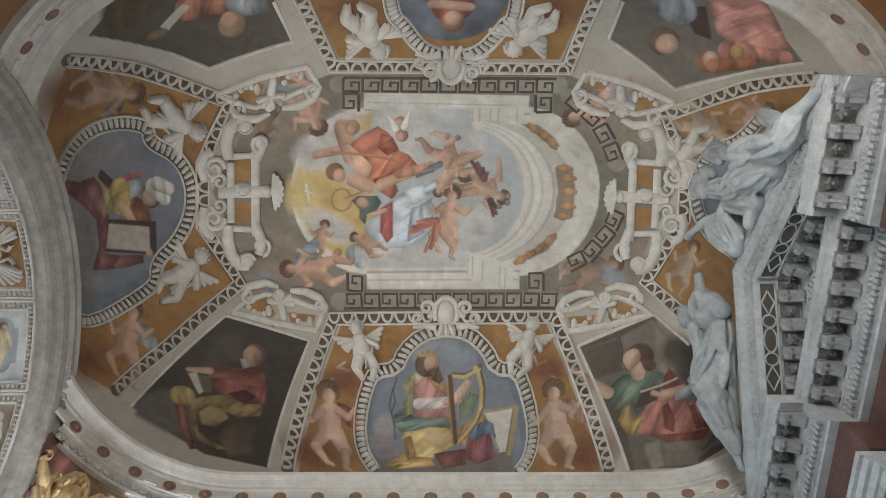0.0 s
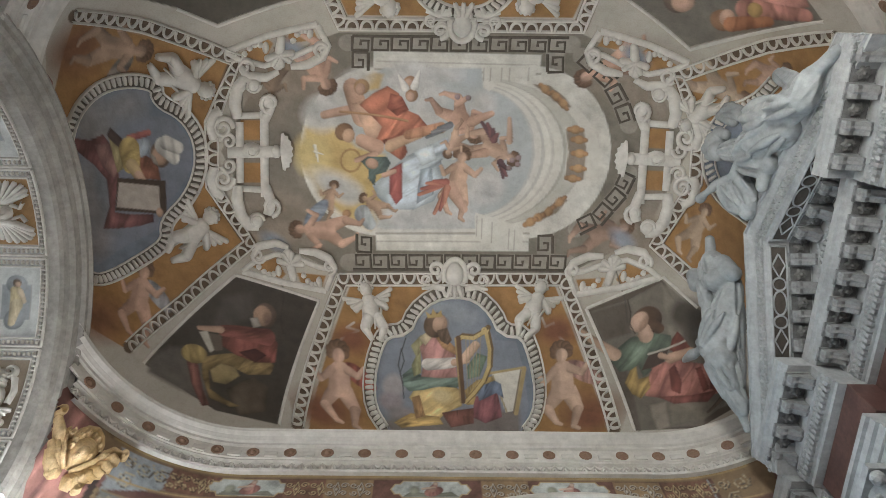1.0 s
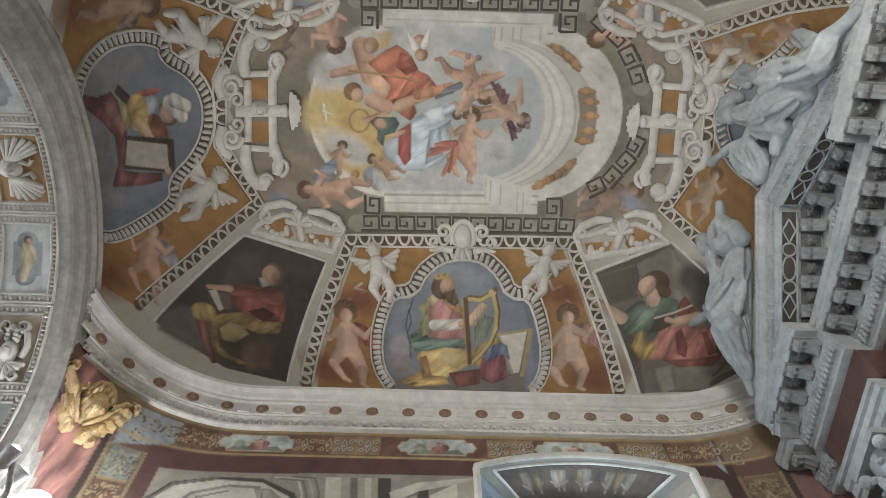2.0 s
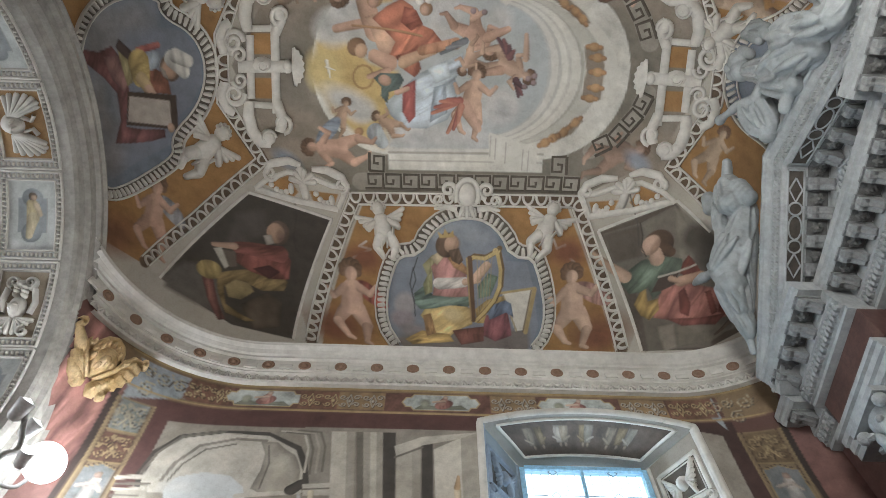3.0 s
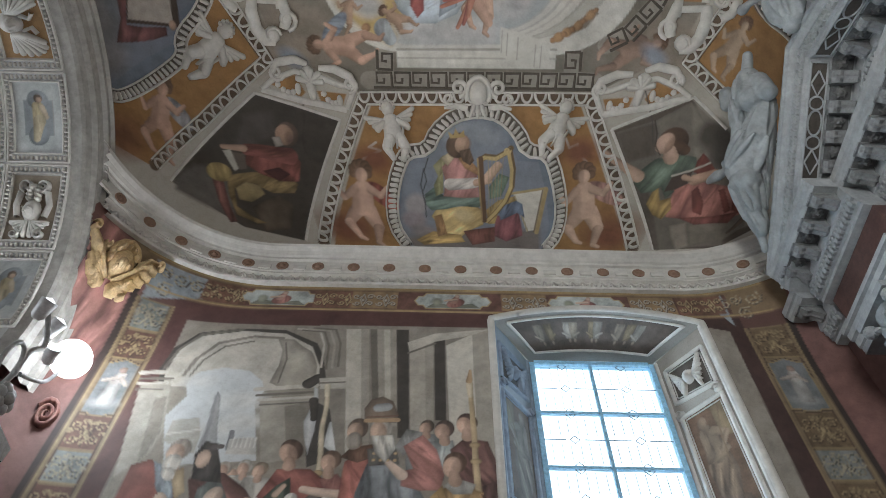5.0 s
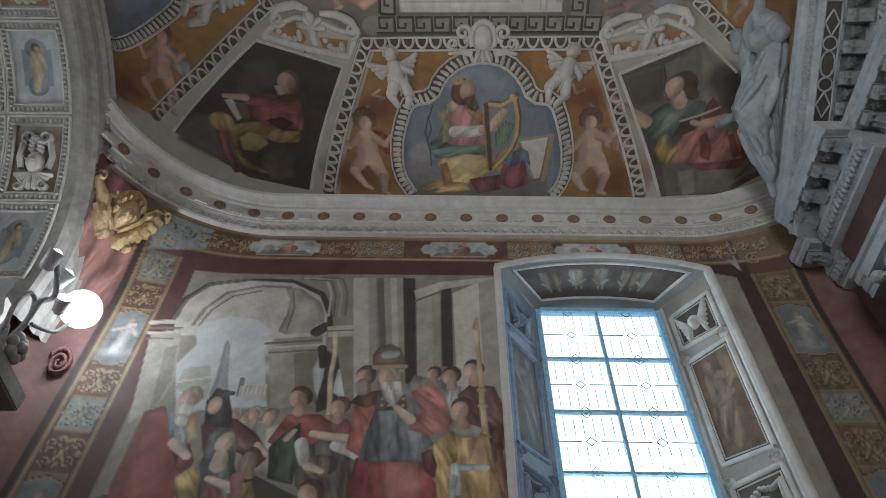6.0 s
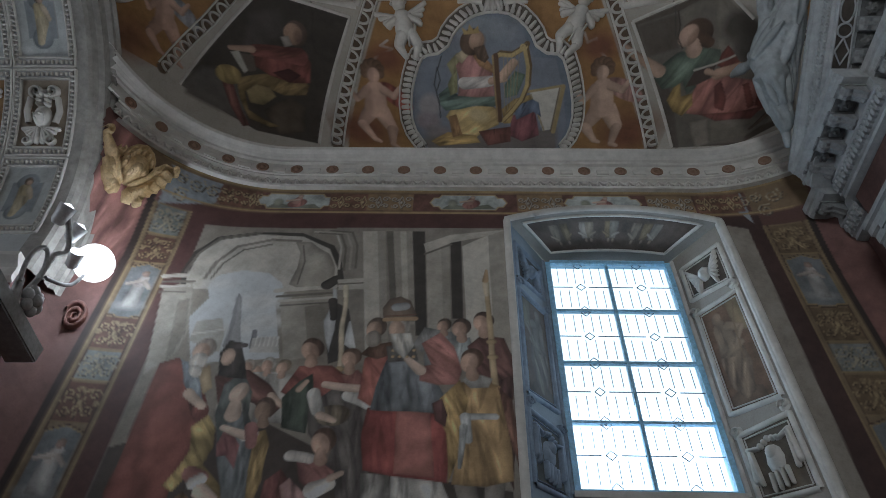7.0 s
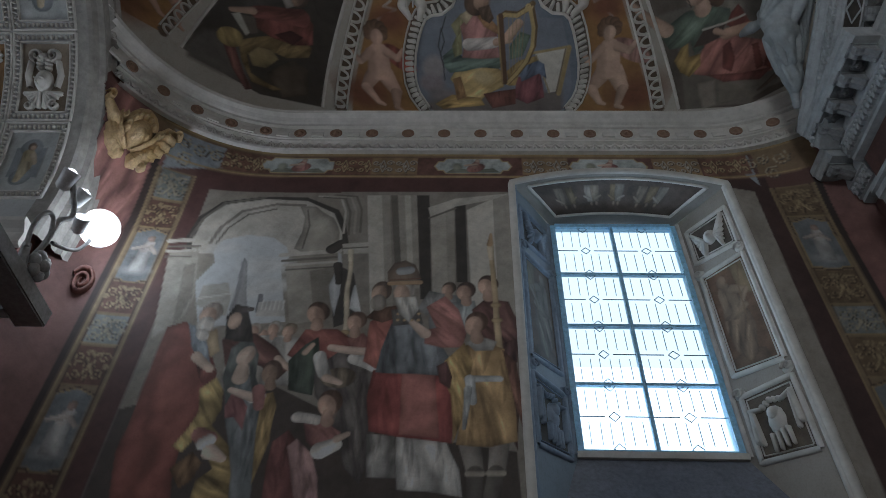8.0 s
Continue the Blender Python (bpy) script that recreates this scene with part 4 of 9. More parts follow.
def sky_oval(f):
    """Stadium-shaped opening: painted heaven on one side, painted balustraded drum on the other."""
    (lx, ly), (rx, ry) = (-0.623, -0.056), (0.610, -0.075)
    stone, pale = (0.50, 0.48, 0.43), (0.60, 0.58, 0.53)
    f.poly([(-0.676, -0.915), (0.675, -0.914), (0.671, -0.720), (0.668, 0.585), (0.678, 0.777), (-0.663, 0.790)], pale)
    f.poly([(x, y) for x, y in arc(lx, ly, 0.67, 0.72, 90, 270, 24)] + [(x, y) for x, y in arc(rx, ry, 0.71, 0.74, -90, 90, 24)], pale)
    f.line([(-0.659, -0.753), (0.674, -0.745)], 0.02, (0.36, 0.34, 0.30))
    f.line([(-0.651, -0.824), (0.642, -0.820)], 0.014, (0.44, 0.42, 0.38))
    f.line([(-0.658, 0.644), (0.669, 0.620)], 0.02, (0.36, 0.34, 0.30))
    f.line([(-0.660, 0.712), (0.673, 0.694)], 0.014, (0.44, 0.42, 0.38))
    sky = (0.40, 0.425, 0.44)
    # drum: rings of painted cornice, outermost first
    mid = (0.174, -0.063)
    for right, up, low, col in (((1.224, -0.126), (0.140, -0.732), (0.203, 0.606), pale), ((1.105, -0.116), (0.141, -0.703), (0.202, 0.587), (0.47, 0.45, 0.41)), ((1.067, -0.113), (0.142, -0.698), (0.202, 0.582), stone), ((0.944, -0.104), (0.142, -0.688), (0.202, 0.572), (0.42, 0.40, 0.36)), ((0.916, -0.102), (0.142, -0.684), (0.202, 0.567), pale), ((0.841, -0.097), (0.143, -0.664), (0.201, 0.543), (0.50, 0.48, 0.44)), ((0.812, -0.095), (0.144, -0.655), (0.200, 0.534), pale), ((0.761, -0.091), (0.145, -0.640), (0.199, 0.514), (0.45, 0.44, 0.41)), ((0.732, -0.090), (0.145, -0.630), (0.199, 0.505), (0.56, 0.54, 0.50)), ((0.676, -0.086), (0.146, -0.611), (0.198, 0.481), (0.44, 0.44, 0.43)), ((0.652, -0.085), (0.147, -0.601), (0.198, 0.471), sky)):
        rr = right[0] - mid[0]
        f.poly([(mid[0] - 0.06, up[1])] + arc(*mid, rr, abs(up[1] - mid[1]), -90, 0, 16) + arc(*mid, rr, abs(low[1] - mid[1]), 0, 90, 16) + [(mid[0] - 0.06, low[1])], col, soft=0.006, mottle=0.05)
    # stone blocks beside the drum, with upright flutes
    for q in ([(0.218, -0.793), (0.642, -0.826), (0.640, -0.737), (0.392, -0.701), (0.267, -0.581), (0.218, -0.628)], [(0.197, 0.452), (0.345, 0.487), (0.619, 0.576), (0.623, 0.762), (0.318, 0.749), (0.205, 0.664)]):
        f.poly(q, pale, mottle=0.05)
    for x in ((0.218, -0.783), (0.273, -0.785), (0.363, -0.788), (0.427, -0.790), (0.581, -0.794)):
        f.line([x, (x[0], x[1] + 0.11)], 0.010, (0.40, 0.38, 0.34))
    for x in ((0.213, 0.480), (0.258, 0.503), (0.347, 0.535), (0.497, 0.590), (0.547, 0.598)):
        f.line([x, (x[0], x[1] + 0.17)], 0.010, (0.40, 0.38, 0.34))
    f.poly([(-1.270, -0.064), (-1.229, -0.255), (-1.139, -0.415), (-0.996, -0.560), (-0.812, -0.679), (-0.666, -0.709), (-0.586, -0.769), (0.200, -0.783), (0.222, -0.570), (0.392, -0.336), (0.448, 0.184), (0.187, 0.457), (0.202, 0.587), (-0.582, 0.605), (-0.826, 0.547), (-1.019, 0.423), (-1.184, 0.228)], sky, soft=0.02, mottle=0.06)
    # balustrade openings
    for q in ([(0.917, -0.300), (1.076, -0.302), (1.115, -0.117), (1.112, 0.134), (0.939, 0.147), (0.954, -0.104)], [(0.609, -0.659), (0.760, -0.657), (0.893, -0.561), (0.966, -0.472), (0.864, -0.470), (0.745, -0.561)], [(0.914, 0.295), (0.993, 0.310), (0.907, 0.434), (0.762, 0.511), (0.622, 0.546), (0.686, 0.485), (0.801, 0.400)]):
        f.poly(q, (0.27, 0.22, 0.17), soft=0.006)
        f.line(q, 0.010, (0.60, 0.57, 0.52), True)
    for q, tn in (((1.039, -0.205), 0), ((1.050, -0.093), 0), ((1.044, 0.033), 0), ((1.003, -0.287), 0), ((1.004, 0.123), 0), ((0.717, -0.621), 40), ((0.819, -0.561), 45), ((0.889, -0.500), 50), ((0.927, 0.334), -45), ((0.837, 0.418), -40), ((0.744, 0.477), -30), ((0.679, 0.519), -30)):
        c_, s_ = math.cos(radians(tn)), math.sin(radians(tn))
        for d, wd, ht in ((-0.048, 0.026, 0.022), (0.0, 0.046, 0.036), (0.05, 0.024, 0.020)):
            f.blob((q[0] + d * c_, q[1] + d * s_), wd, ht, (0.40, 0.21, 0.09) if d else (0.46, 0.26, 0.11), tn)
    # golden glory with clouds, a dove and a wreath
    f.poly([(-1.247, -0.279), (-1.000, -0.290), (-0.814, -0.104), (-0.578, -0.032), (-0.530, 0.256), (-0.580, 0.474), (-0.710, 0.616), (-0.923, 0.498), (-1.138, 0.308), (-1.261, 0.061)], (0.54, 0.38, 0.13), soft=0.05)
    f.poly([(-0.812, -0.670), (-0.667, -0.728), (-0.585, -0.710), (-0.628, -0.585), (-0.811, -0.557)], (0.54, 0.38, 0.15), soft=0.03)
    f.blob((-1.188, -0.052), 0.15, 0.17, (0.60, 0.46, 0.18), soft=0.1)
    for q, rx, ry, tn in (((-0.927, -0.559), 0.26, 0.10, -40), ((-1.092, -0.390), 0.16, 0.14, 0), ((-0.928, -0.386), 0.13, 0.12, 0), ((-0.380, -0.673), 0.20, 0.16, 10), ((-0.213, -0.461), 0.12, 0.16, 20), ((-0.479, -0.445), 0.08, 0.12, 0), ((-1.013, 0.213), 0.20, 0.10, 30), ((-0.893, 0.302), 0.10, 0.08, 0), ((-0.434, 0.496), 0.26, 0.10, 0), ((-0.045, 0.496), 0.22, 0.10, 0), ((0.284, 0.239), 0.16, 0.16, 0), ((-0.178, -0.727), 0.2, 0.06, 0), ((0.223, -0.474), 0.1, 0.1, 0)):
        f.blob(q, rx, ry, (0.52, 0.51, 0.50), tn, soft=0.10)
        f.blob((q[0] + 0.02, q[1] + 0.03), rx * 0.6, ry * 0.5, (0.44, 0.43, 0.43), tn, soft=0.08)
    f.limb((-1.166, -0.126), (-1.142, 0.007), 0.016, 0.006, (0.68, 0.66, 0.60))
    f.limb((-1.168, -0.079), (-1.101, -0.058), 0.012, 0.004, (0.68, 0.66, 0.60))
    ring = (-0.864, 0.013)
    f.line(arc(*ring, 0.085, 0.095, 0, 340, 14), 0.018, (0.36, 0.22, 0.08), True)
    # mantled form with a staff, orange-red drapery over ochre skin
    f.limb((-1.069, -0.376), (-0.830, -0.408), 0.035, 0.045, SKIN)
    f.limb((-0.848, -0.604), (-0.765, -0.333), 0.075, 0.08, SKIN)
    f.poly([(-0.839, -0.455), (-0.700, -0.501), (-0.578, -0.220), (-0.606, -0.098), (-0.747, -0.197)], (0.54, 0.34, 0.23), wob=True, fold=0.14, ang=0.6)
    f.blob((-0.765, -0.604), 0.062, 0.070, (0.40, 0.24, 0.11))
    f.blob((-0.774, -0.585), 0.042, 0.052, SKIN)
    f.poly([(-0.783, -0.445), (-0.664, -0.557), (-0.564, -0.615), (-0.463, -0.550), (-0.395, -0.409), (-0.293, -0.373), (-0.207, -0.271), (-0.289, -0.194), (-0.428, -0.173), (-0.531, -0.117), (-0.663, -0.145), (-0.606, -0.257)], (0.44, 0.15, 0.085), wob=True, fold=0.34, ang=0.7, freq=22)
    f.poly([(-0.606, -0.154), (-0.429, -0.202), (-0.389, -0.051), (-0.426, 0.025), (-0.531, -0.051)], (0.40, 0.13, 0.075), wob=True, fold=0.34, ang=0.2, freq=26)
    f.poly([(-0.536, -0.549), (-0.435, -0.522), (-0.372, -0.409), (-0.477, -0.351), (-0.561, -0.416)], (0.34, 0.10, 0.06), wob=True, fold=0.3, ang=1.0)
    f.limb((-0.531, -0.107), (-0.289, -0.203), 0.05, 0.035, (0.50, 0.32, 0.20), fold=0.1)
    f.limb((-0.942, -0.391), (-0.384, -0.315), 0.010, 0.010, (0.34, 0.19, 0.09))
    f.limb((-0.382, -0.197), (-0.114, -0.273), 0.04, 0.05, (0.45, 0.22, 0.12), fold=0.25)
    # bearded form bending with the wreath
    f.blob((-0.916, -0.223), 0.075, 0.07, (0.22, 0.12, 0.06))
    f.blob((-0.879, -0.190), 0.05, 0.055, (0.50, 0.31, 0.19))
    f.limb((-0.776, -0.151), (-0.644, -0.098), 0.05, 0.06, SKIN)
    f.limb((-0.663, -0.042), (-0.816, 0.014), 0.03, 0.022, SKIN)
    # kneeling form: green veil, pale blue mantle, rose-red gown
    f.poly([(-0.417, -0.004), (-0.230, -0.100), (-0.047, -0.199), (-0.033, -0.076), (-0.105, 0.020), (-0.090, 0.210), (-0.164, 0.355), (-0.327, 0.436), (-0.492, 0.439), (-0.637, 0.343), (-0.684, 0.236), (-0.530, 0.102)], (0.44, 0.50, 0.56), wob=True, fold=0.26, ang=1.0, freq=20)
    f.poly([(-0.342, -0.052), (-0.175, -0.120), (-0.143, 0.012), (-0.265, 0.071)], (0.50, 0.56, 0.60), wob=True, fold=0.2, ang=0.6)
    f.poly([(-0.283, 0.100), (-0.189, 0.070), (-0.165, 0.298), (-0.298, 0.387)], (0.34, 0.40, 0.47), wob=True, fold=0.28, ang=0.2)
    f.poly([(-0.530, 0.092), (-0.426, 0.034), (-0.414, 0.341), (-0.472, 0.400), (-0.530, 0.304)], (0.33, 0.085, 0.075), wob=True, fold=0.3, ang=0.2, freq=26)
    f.limb((-0.578, 0.140), (-0.492, 0.111), 0.026, 0.022, SKIN)
    f.poly([(-0.778, 0.024), (-0.720, -0.023), (-0.559, -0.022), (-0.521, 0.035), (-0.559, 0.111), (-0.645, 0.140), (-0.665, 0.246), (-0.722, 0.178), (-0.712, 0.101)], (0.12, 0.17, 0.16), wob=True, fold=0.25, ang=0.8)
    f.blob((-0.682, 0.039), 0.055, 0.048, SKIN, 20)
    # lower attendants among clouds
    for q, hd, tn, sc in (((-1.065, 0.329), (-1.087, 0.260), 200, 0.26), ((-0.666, 0.401), (-0.725, 0.401), 120, 0.26)):
        f.putto(q, sc, tn, skin=(0.44, 0.28, 0.18))
    f.limb((-0.775, 0.469), (-0.708, 0.557), 0.07, 0.05, (0.34, 0.37, 0.40), fold=0.25)
    f.blob((-0.912, 0.468), 0.04, 0.035, (0.36, 0.20, 0.09))
    # winged heads in the upper clouds
    for q in ((-0.374, -0.649), (-0.353, -0.534)):
        f.blob(q, 0.052, 0.055, (0.34, 0.19, 0.10))
        f.blob((q[0] - 0.01, q[1] + 0.012), 0.036, 0.042, SKIN)
    for p0, p1 in (((-0.332, -0.612), (-0.305, -0.738)), ((-0.409, -0.600), (-0.467, -0.704))):
        f.limb(p0, p1, 0.035, 0.012, (0.60, 0.58, 0.55))
    # flying forms with dark, red and grey wings
    f.putto((0.050, -0.335), 0.42, 318)
    f.limb((0.143, -0.319), (0.296, -0.390), 0.045, 0.026, SKIN)
    f.limb((0.016, -0.468), (0.096, -0.518), 0.03, 0.02, SKIN)
    f.putto((0.332, -0.088), 0.40, 292, skin=(0.46, 0.30, 0.21))
    f.limb((0.459, -0.169), (0.447, -0.348), 0.03, 0.018, (0.46, 0.30, 0.21))
    f.limb((0.259, -0.057), (0.110, -0.023), 0.04, 0.024, SKIN)
    f.putto((0.042, 0.169), 0.46, 190, skin=(0.52, 0.33, 0.23))
    f.limb((-0.022, 0.247), (0.099, 0.426), 0.06, 0.035, (0.50, 0.31, 0.22))
    f.putto((0.007, -0.144), 0.26, 30, skin=(0.50, 0.32, 0.22))
    for root, tips, cols in (((0.327, -0.173), ((0.218, -0.311), (0.264, -0.303), (0.313, -0.257), (0.353, -0.221)), ((0.12, 0.06, 0.07), (0.18, 0.08, 0.08))), ((0.395, 0.014), ((0.422, 0.147), (0.449, 0.126), (0.455, 0.068)), ((0.12, 0.06, 0.07), (0.18, 0.08, 0.08))), ((-0.062, 0.200), ((-0.280, 0.310), (-0.261, 0.262), (-0.224, 0.214), (-0.167, 0.193)), ((0.46, 0.17, 0.11), (0.38, 0.12, 0.09))), ((-0.051, 0.248), ((-0.162, 0.461), (-0.114, 0.431), (-0.077, 0.372)), ((0.48, 0.20, 0.13), (0.36, 0.12, 0.09))), ((-0.041, -0.295), ((-0.223, -0.185), (-0.178, -0.234), (-0.133, -0.273)), ((0.15, 0.16, 0.18), (0.22, 0.23, 0.25)))):
        for k, tip in enumerate(tips):
            f.limb(root, tip, 0.030, 0.014, cols[k % 2])
    for q in ((0.013, -0.525), (0.105, -0.518), (0.473, 0.058), (0.552, -0.032), (0.547, 0.025), (0.497, -0.010)):
        f.blob(q, 0.024, 0.024, (0.28, 0.20, 0.20))
    i = f.near(lx - 0.75, rx + 0.8, ly - 0.85, ly + 0.85)
    e = np.hypot(np.maximum(np.abs(f.u[i] - (lx + rx) / 2) - (rx - lx) / 2, 0) / 0.72, (f.v[i] - ly) / 0.80)
    f.c[i] = np.clip(f.c[i] * np.where(e < 1, 1.06, 1.0)[:, None], 0.004, 0.82)
# ---- painting of the window wall, in metres: across, up ----
def curl(f, p, r, col, w, turns=1.2, a0=0.0, sgn=1):
    th = np.linspace(0, 1, 12)
    f.line([(p[0] + r * (1 - 0.8 * t) * math.cos(a0 + sgn * 2 * math.pi * turns * t), p[1] + r * (1 - 0.8 * t) * math.sin(a0 + sgn * 2 * math.pi * turns * t)) for t in th], w, col)


def arabesque(f, p, w, h, col, line=0.016):
    """A symmetrical knot of curls about p."""
    for s in (-1, 1):
        curl(f, (p[0] + s * 0.28 * w, p[1] + 0.22 * h), 0.17 * w, col, line, 1.2, 0, s)
        curl(f, (p[0] + s * 0.26 * w, p[1] - 0.24 * h), 0.15 * w, col, line, 1.2, math.pi, -s)
        f.line([(p[0], p[1] + 0.4 * h), (p[0] + s * 0.12 * w, p[1]), (p[0], p[1] - 0.4 * h)], line, col)
    f.blob(p, 0.06 * w, 0.10 * h, col)


def draped(f, p, w, h, col, turn=0.0, fold=0.4, freq=30.0, ang=0.15):
    f.poly([(p[0] - 0.34 * w, p[1] + h / 2), (p[0] + 0.34 * w, p[1] + h / 2), (p[0] + 0.5 * w, p[1] - h * 0.2), (p[0] + 0.46 * w, p[1] - h / 2), (p[0] - 0.46 * w, p[1] - h / 2), (p[0] - 0.5 * w, p[1] - h * 0.1)], col, wob=True, fold=fold, ang=ang, freq=freq)


def head(f, p, r, hair, skin=SKIN, turn=0, beard=None):
    f.blob((p[0] + 0.10 * r, p[1] + 0.22 * r), r * 0.80, r * 0.92, hair, turn, fold=0.2, freq=90)
    f.blob((p[0] - 0.12 * r, p[1] - 0.12 * r), r * 0.60, r * 0.84, skin, turn)
    f.blob((p[0] + 0.20 * r, p[1] - 0.2 * r), r * 0.30, r * 0.62, tuple(0.62 * k for k in skin), turn, soft=0.03)
    f.limb((p[0] + 0.02 * r, p[1] - 0.7 * r), (p[0] + 0.08 * r, p[1] - 1.2 * r), 0.34 * r, 0.46 * r, tuple(0.7 * k for k in skin))
    if beard:
        f.blob((p[0] - 0.1 * r, p[1] - 0.95 * r), r * 0.62, r * 0.8, beard, turn, fold=0.2, freq=70)


def gold_strip(f, x0, x1, z0, z1, order):
    """An upright border: ochre edges, red and brown fields with arabesques, and pale oblong pictures."""
    xm, w = (x0 + x1) / 2, x1 - x0
    f.poly([(x0, z0), (x1, z0), (x1, z1), (x0, z1)], (0.150, 0.10, 0.045))
    for x in (x0 + 0.012, x1 - 0.012, x0 + 0.05, x1 - 0.05):
        f.line([(x, z0), (x, z1)], 0.012, (0.21, 0.145, 0.055) if x in (x0 + 0.012, x1 - 0.012) else (0.06, 0.03, 0.018))
    z = z1
    for j, (kind, h) in enumerate(order):
        zc, e = z - h / 2, 0.055
        if kind == "pic":
            top = [(x0 + e, zc - h * 0.47), (xm - 0.09, zc - h * 0.47), (xm - 0.06, zc - h * 0.5), (xm + 0.06, zc - h * 0.5), (xm + 0.09, zc - h * 0.47), (x1 - e, zc - h * 0.47), (x1 - e, zc + h * 0.40), (xm + 0.11, zc + h * 0.42), (xm, zc + h * 0.49), (xm - 0.11, zc + h * 0.42), (x0 + e, zc + h * 0.40)]
            f.poly(top, (0.115, 0.125, 0.135), mottle=0.2)
            f.line(top, 0.018, (0.21, 0.145, 0.055), True)
            f.line([(xm + (x - xm) * 1.06, zc + (y - zc) * 1.03) for x, y in top], 0.010, (0.05, 0.025, 0.015), True)
            f.blob((xm, zc - h * 0.30), 0.13, 0.05, (0.19, 0.195, 0.195), soft=0.04)
            draped(f, (xm + 0.01, zc - 0.06), 0.15, 0.34, (0.255, 0.25, 0.24), fold=0.22)
            f.limb((xm, zc + 0.08), (xm + 0.02, zc + 0.14), 0.055, 0.045, (0.27, 0.24, 0.22))
            f.blob((xm + 0.02, zc + 0.20), 0.036, 0.042, (0.20, 0.13, 0.10))
            f.limb((xm, zc + 0.10), (xm - 0.11, zc + 0.06), 0.028, 0.02, (0.26, 0.22, 0.19))
            f.limb((xm + 0.04, zc + 0.10), (xm + 0.10, zc + 0.03), 0.025, 0.02, (0.24, 0.2, 0.17))
        else:
            field, ink, low = ((0.125, 0.135, 0.13), (0.21, 0.18, 0.12), (0.045, 0.045, 0.04)) if kind == "blue" else ((0.090, 0.036, 0.022), (0.23, 0.16, 0.065), (0.04, 0.018, 0.012)) if j % 2 else ((0.115, 0.072, 0.03), (0.22, 0.155, 0.065), (0.045, 0.025, 0.014))
            f.poly([(x0 + e, zc - h * 0.46), (x1 - e, zc - h * 0.46), (x1 - e, zc + h * 0.46), (x0 + e, zc + h * 0.46)], field, mottle=0.25)
            arabesque(f, (xm + 0.006, zc - 0.008), w * 0.84, h * 0.86, low, 0.013)
            arabesque(f, (xm, zc), w * 0.84, h * 0.86, ink, 0.010)
            for s in (-1, 1):
                curl(f, (xm + s * 0.10 * w, zc + 0.30 * h), 0.07 * w, ink, 0.009, 1.2, 0.5, -s)
                curl(f, (xm + s * 0.34 * w, zc), 0.07 * w, ink, 0.009, 1.2, 2.5, s)
                f.limb((xm + s * 0.04 * w, zc - 0.1 * h), (xm + s * 0.16 * w, zc - 0.3 * h), 0.012, 0.006, ink)
            f.line([(x0 + e, zc - h * 0.48), (x1 - e, zc - h * 0.48)], 0.014, (0.20, 0.135, 0.05))
        z -= h


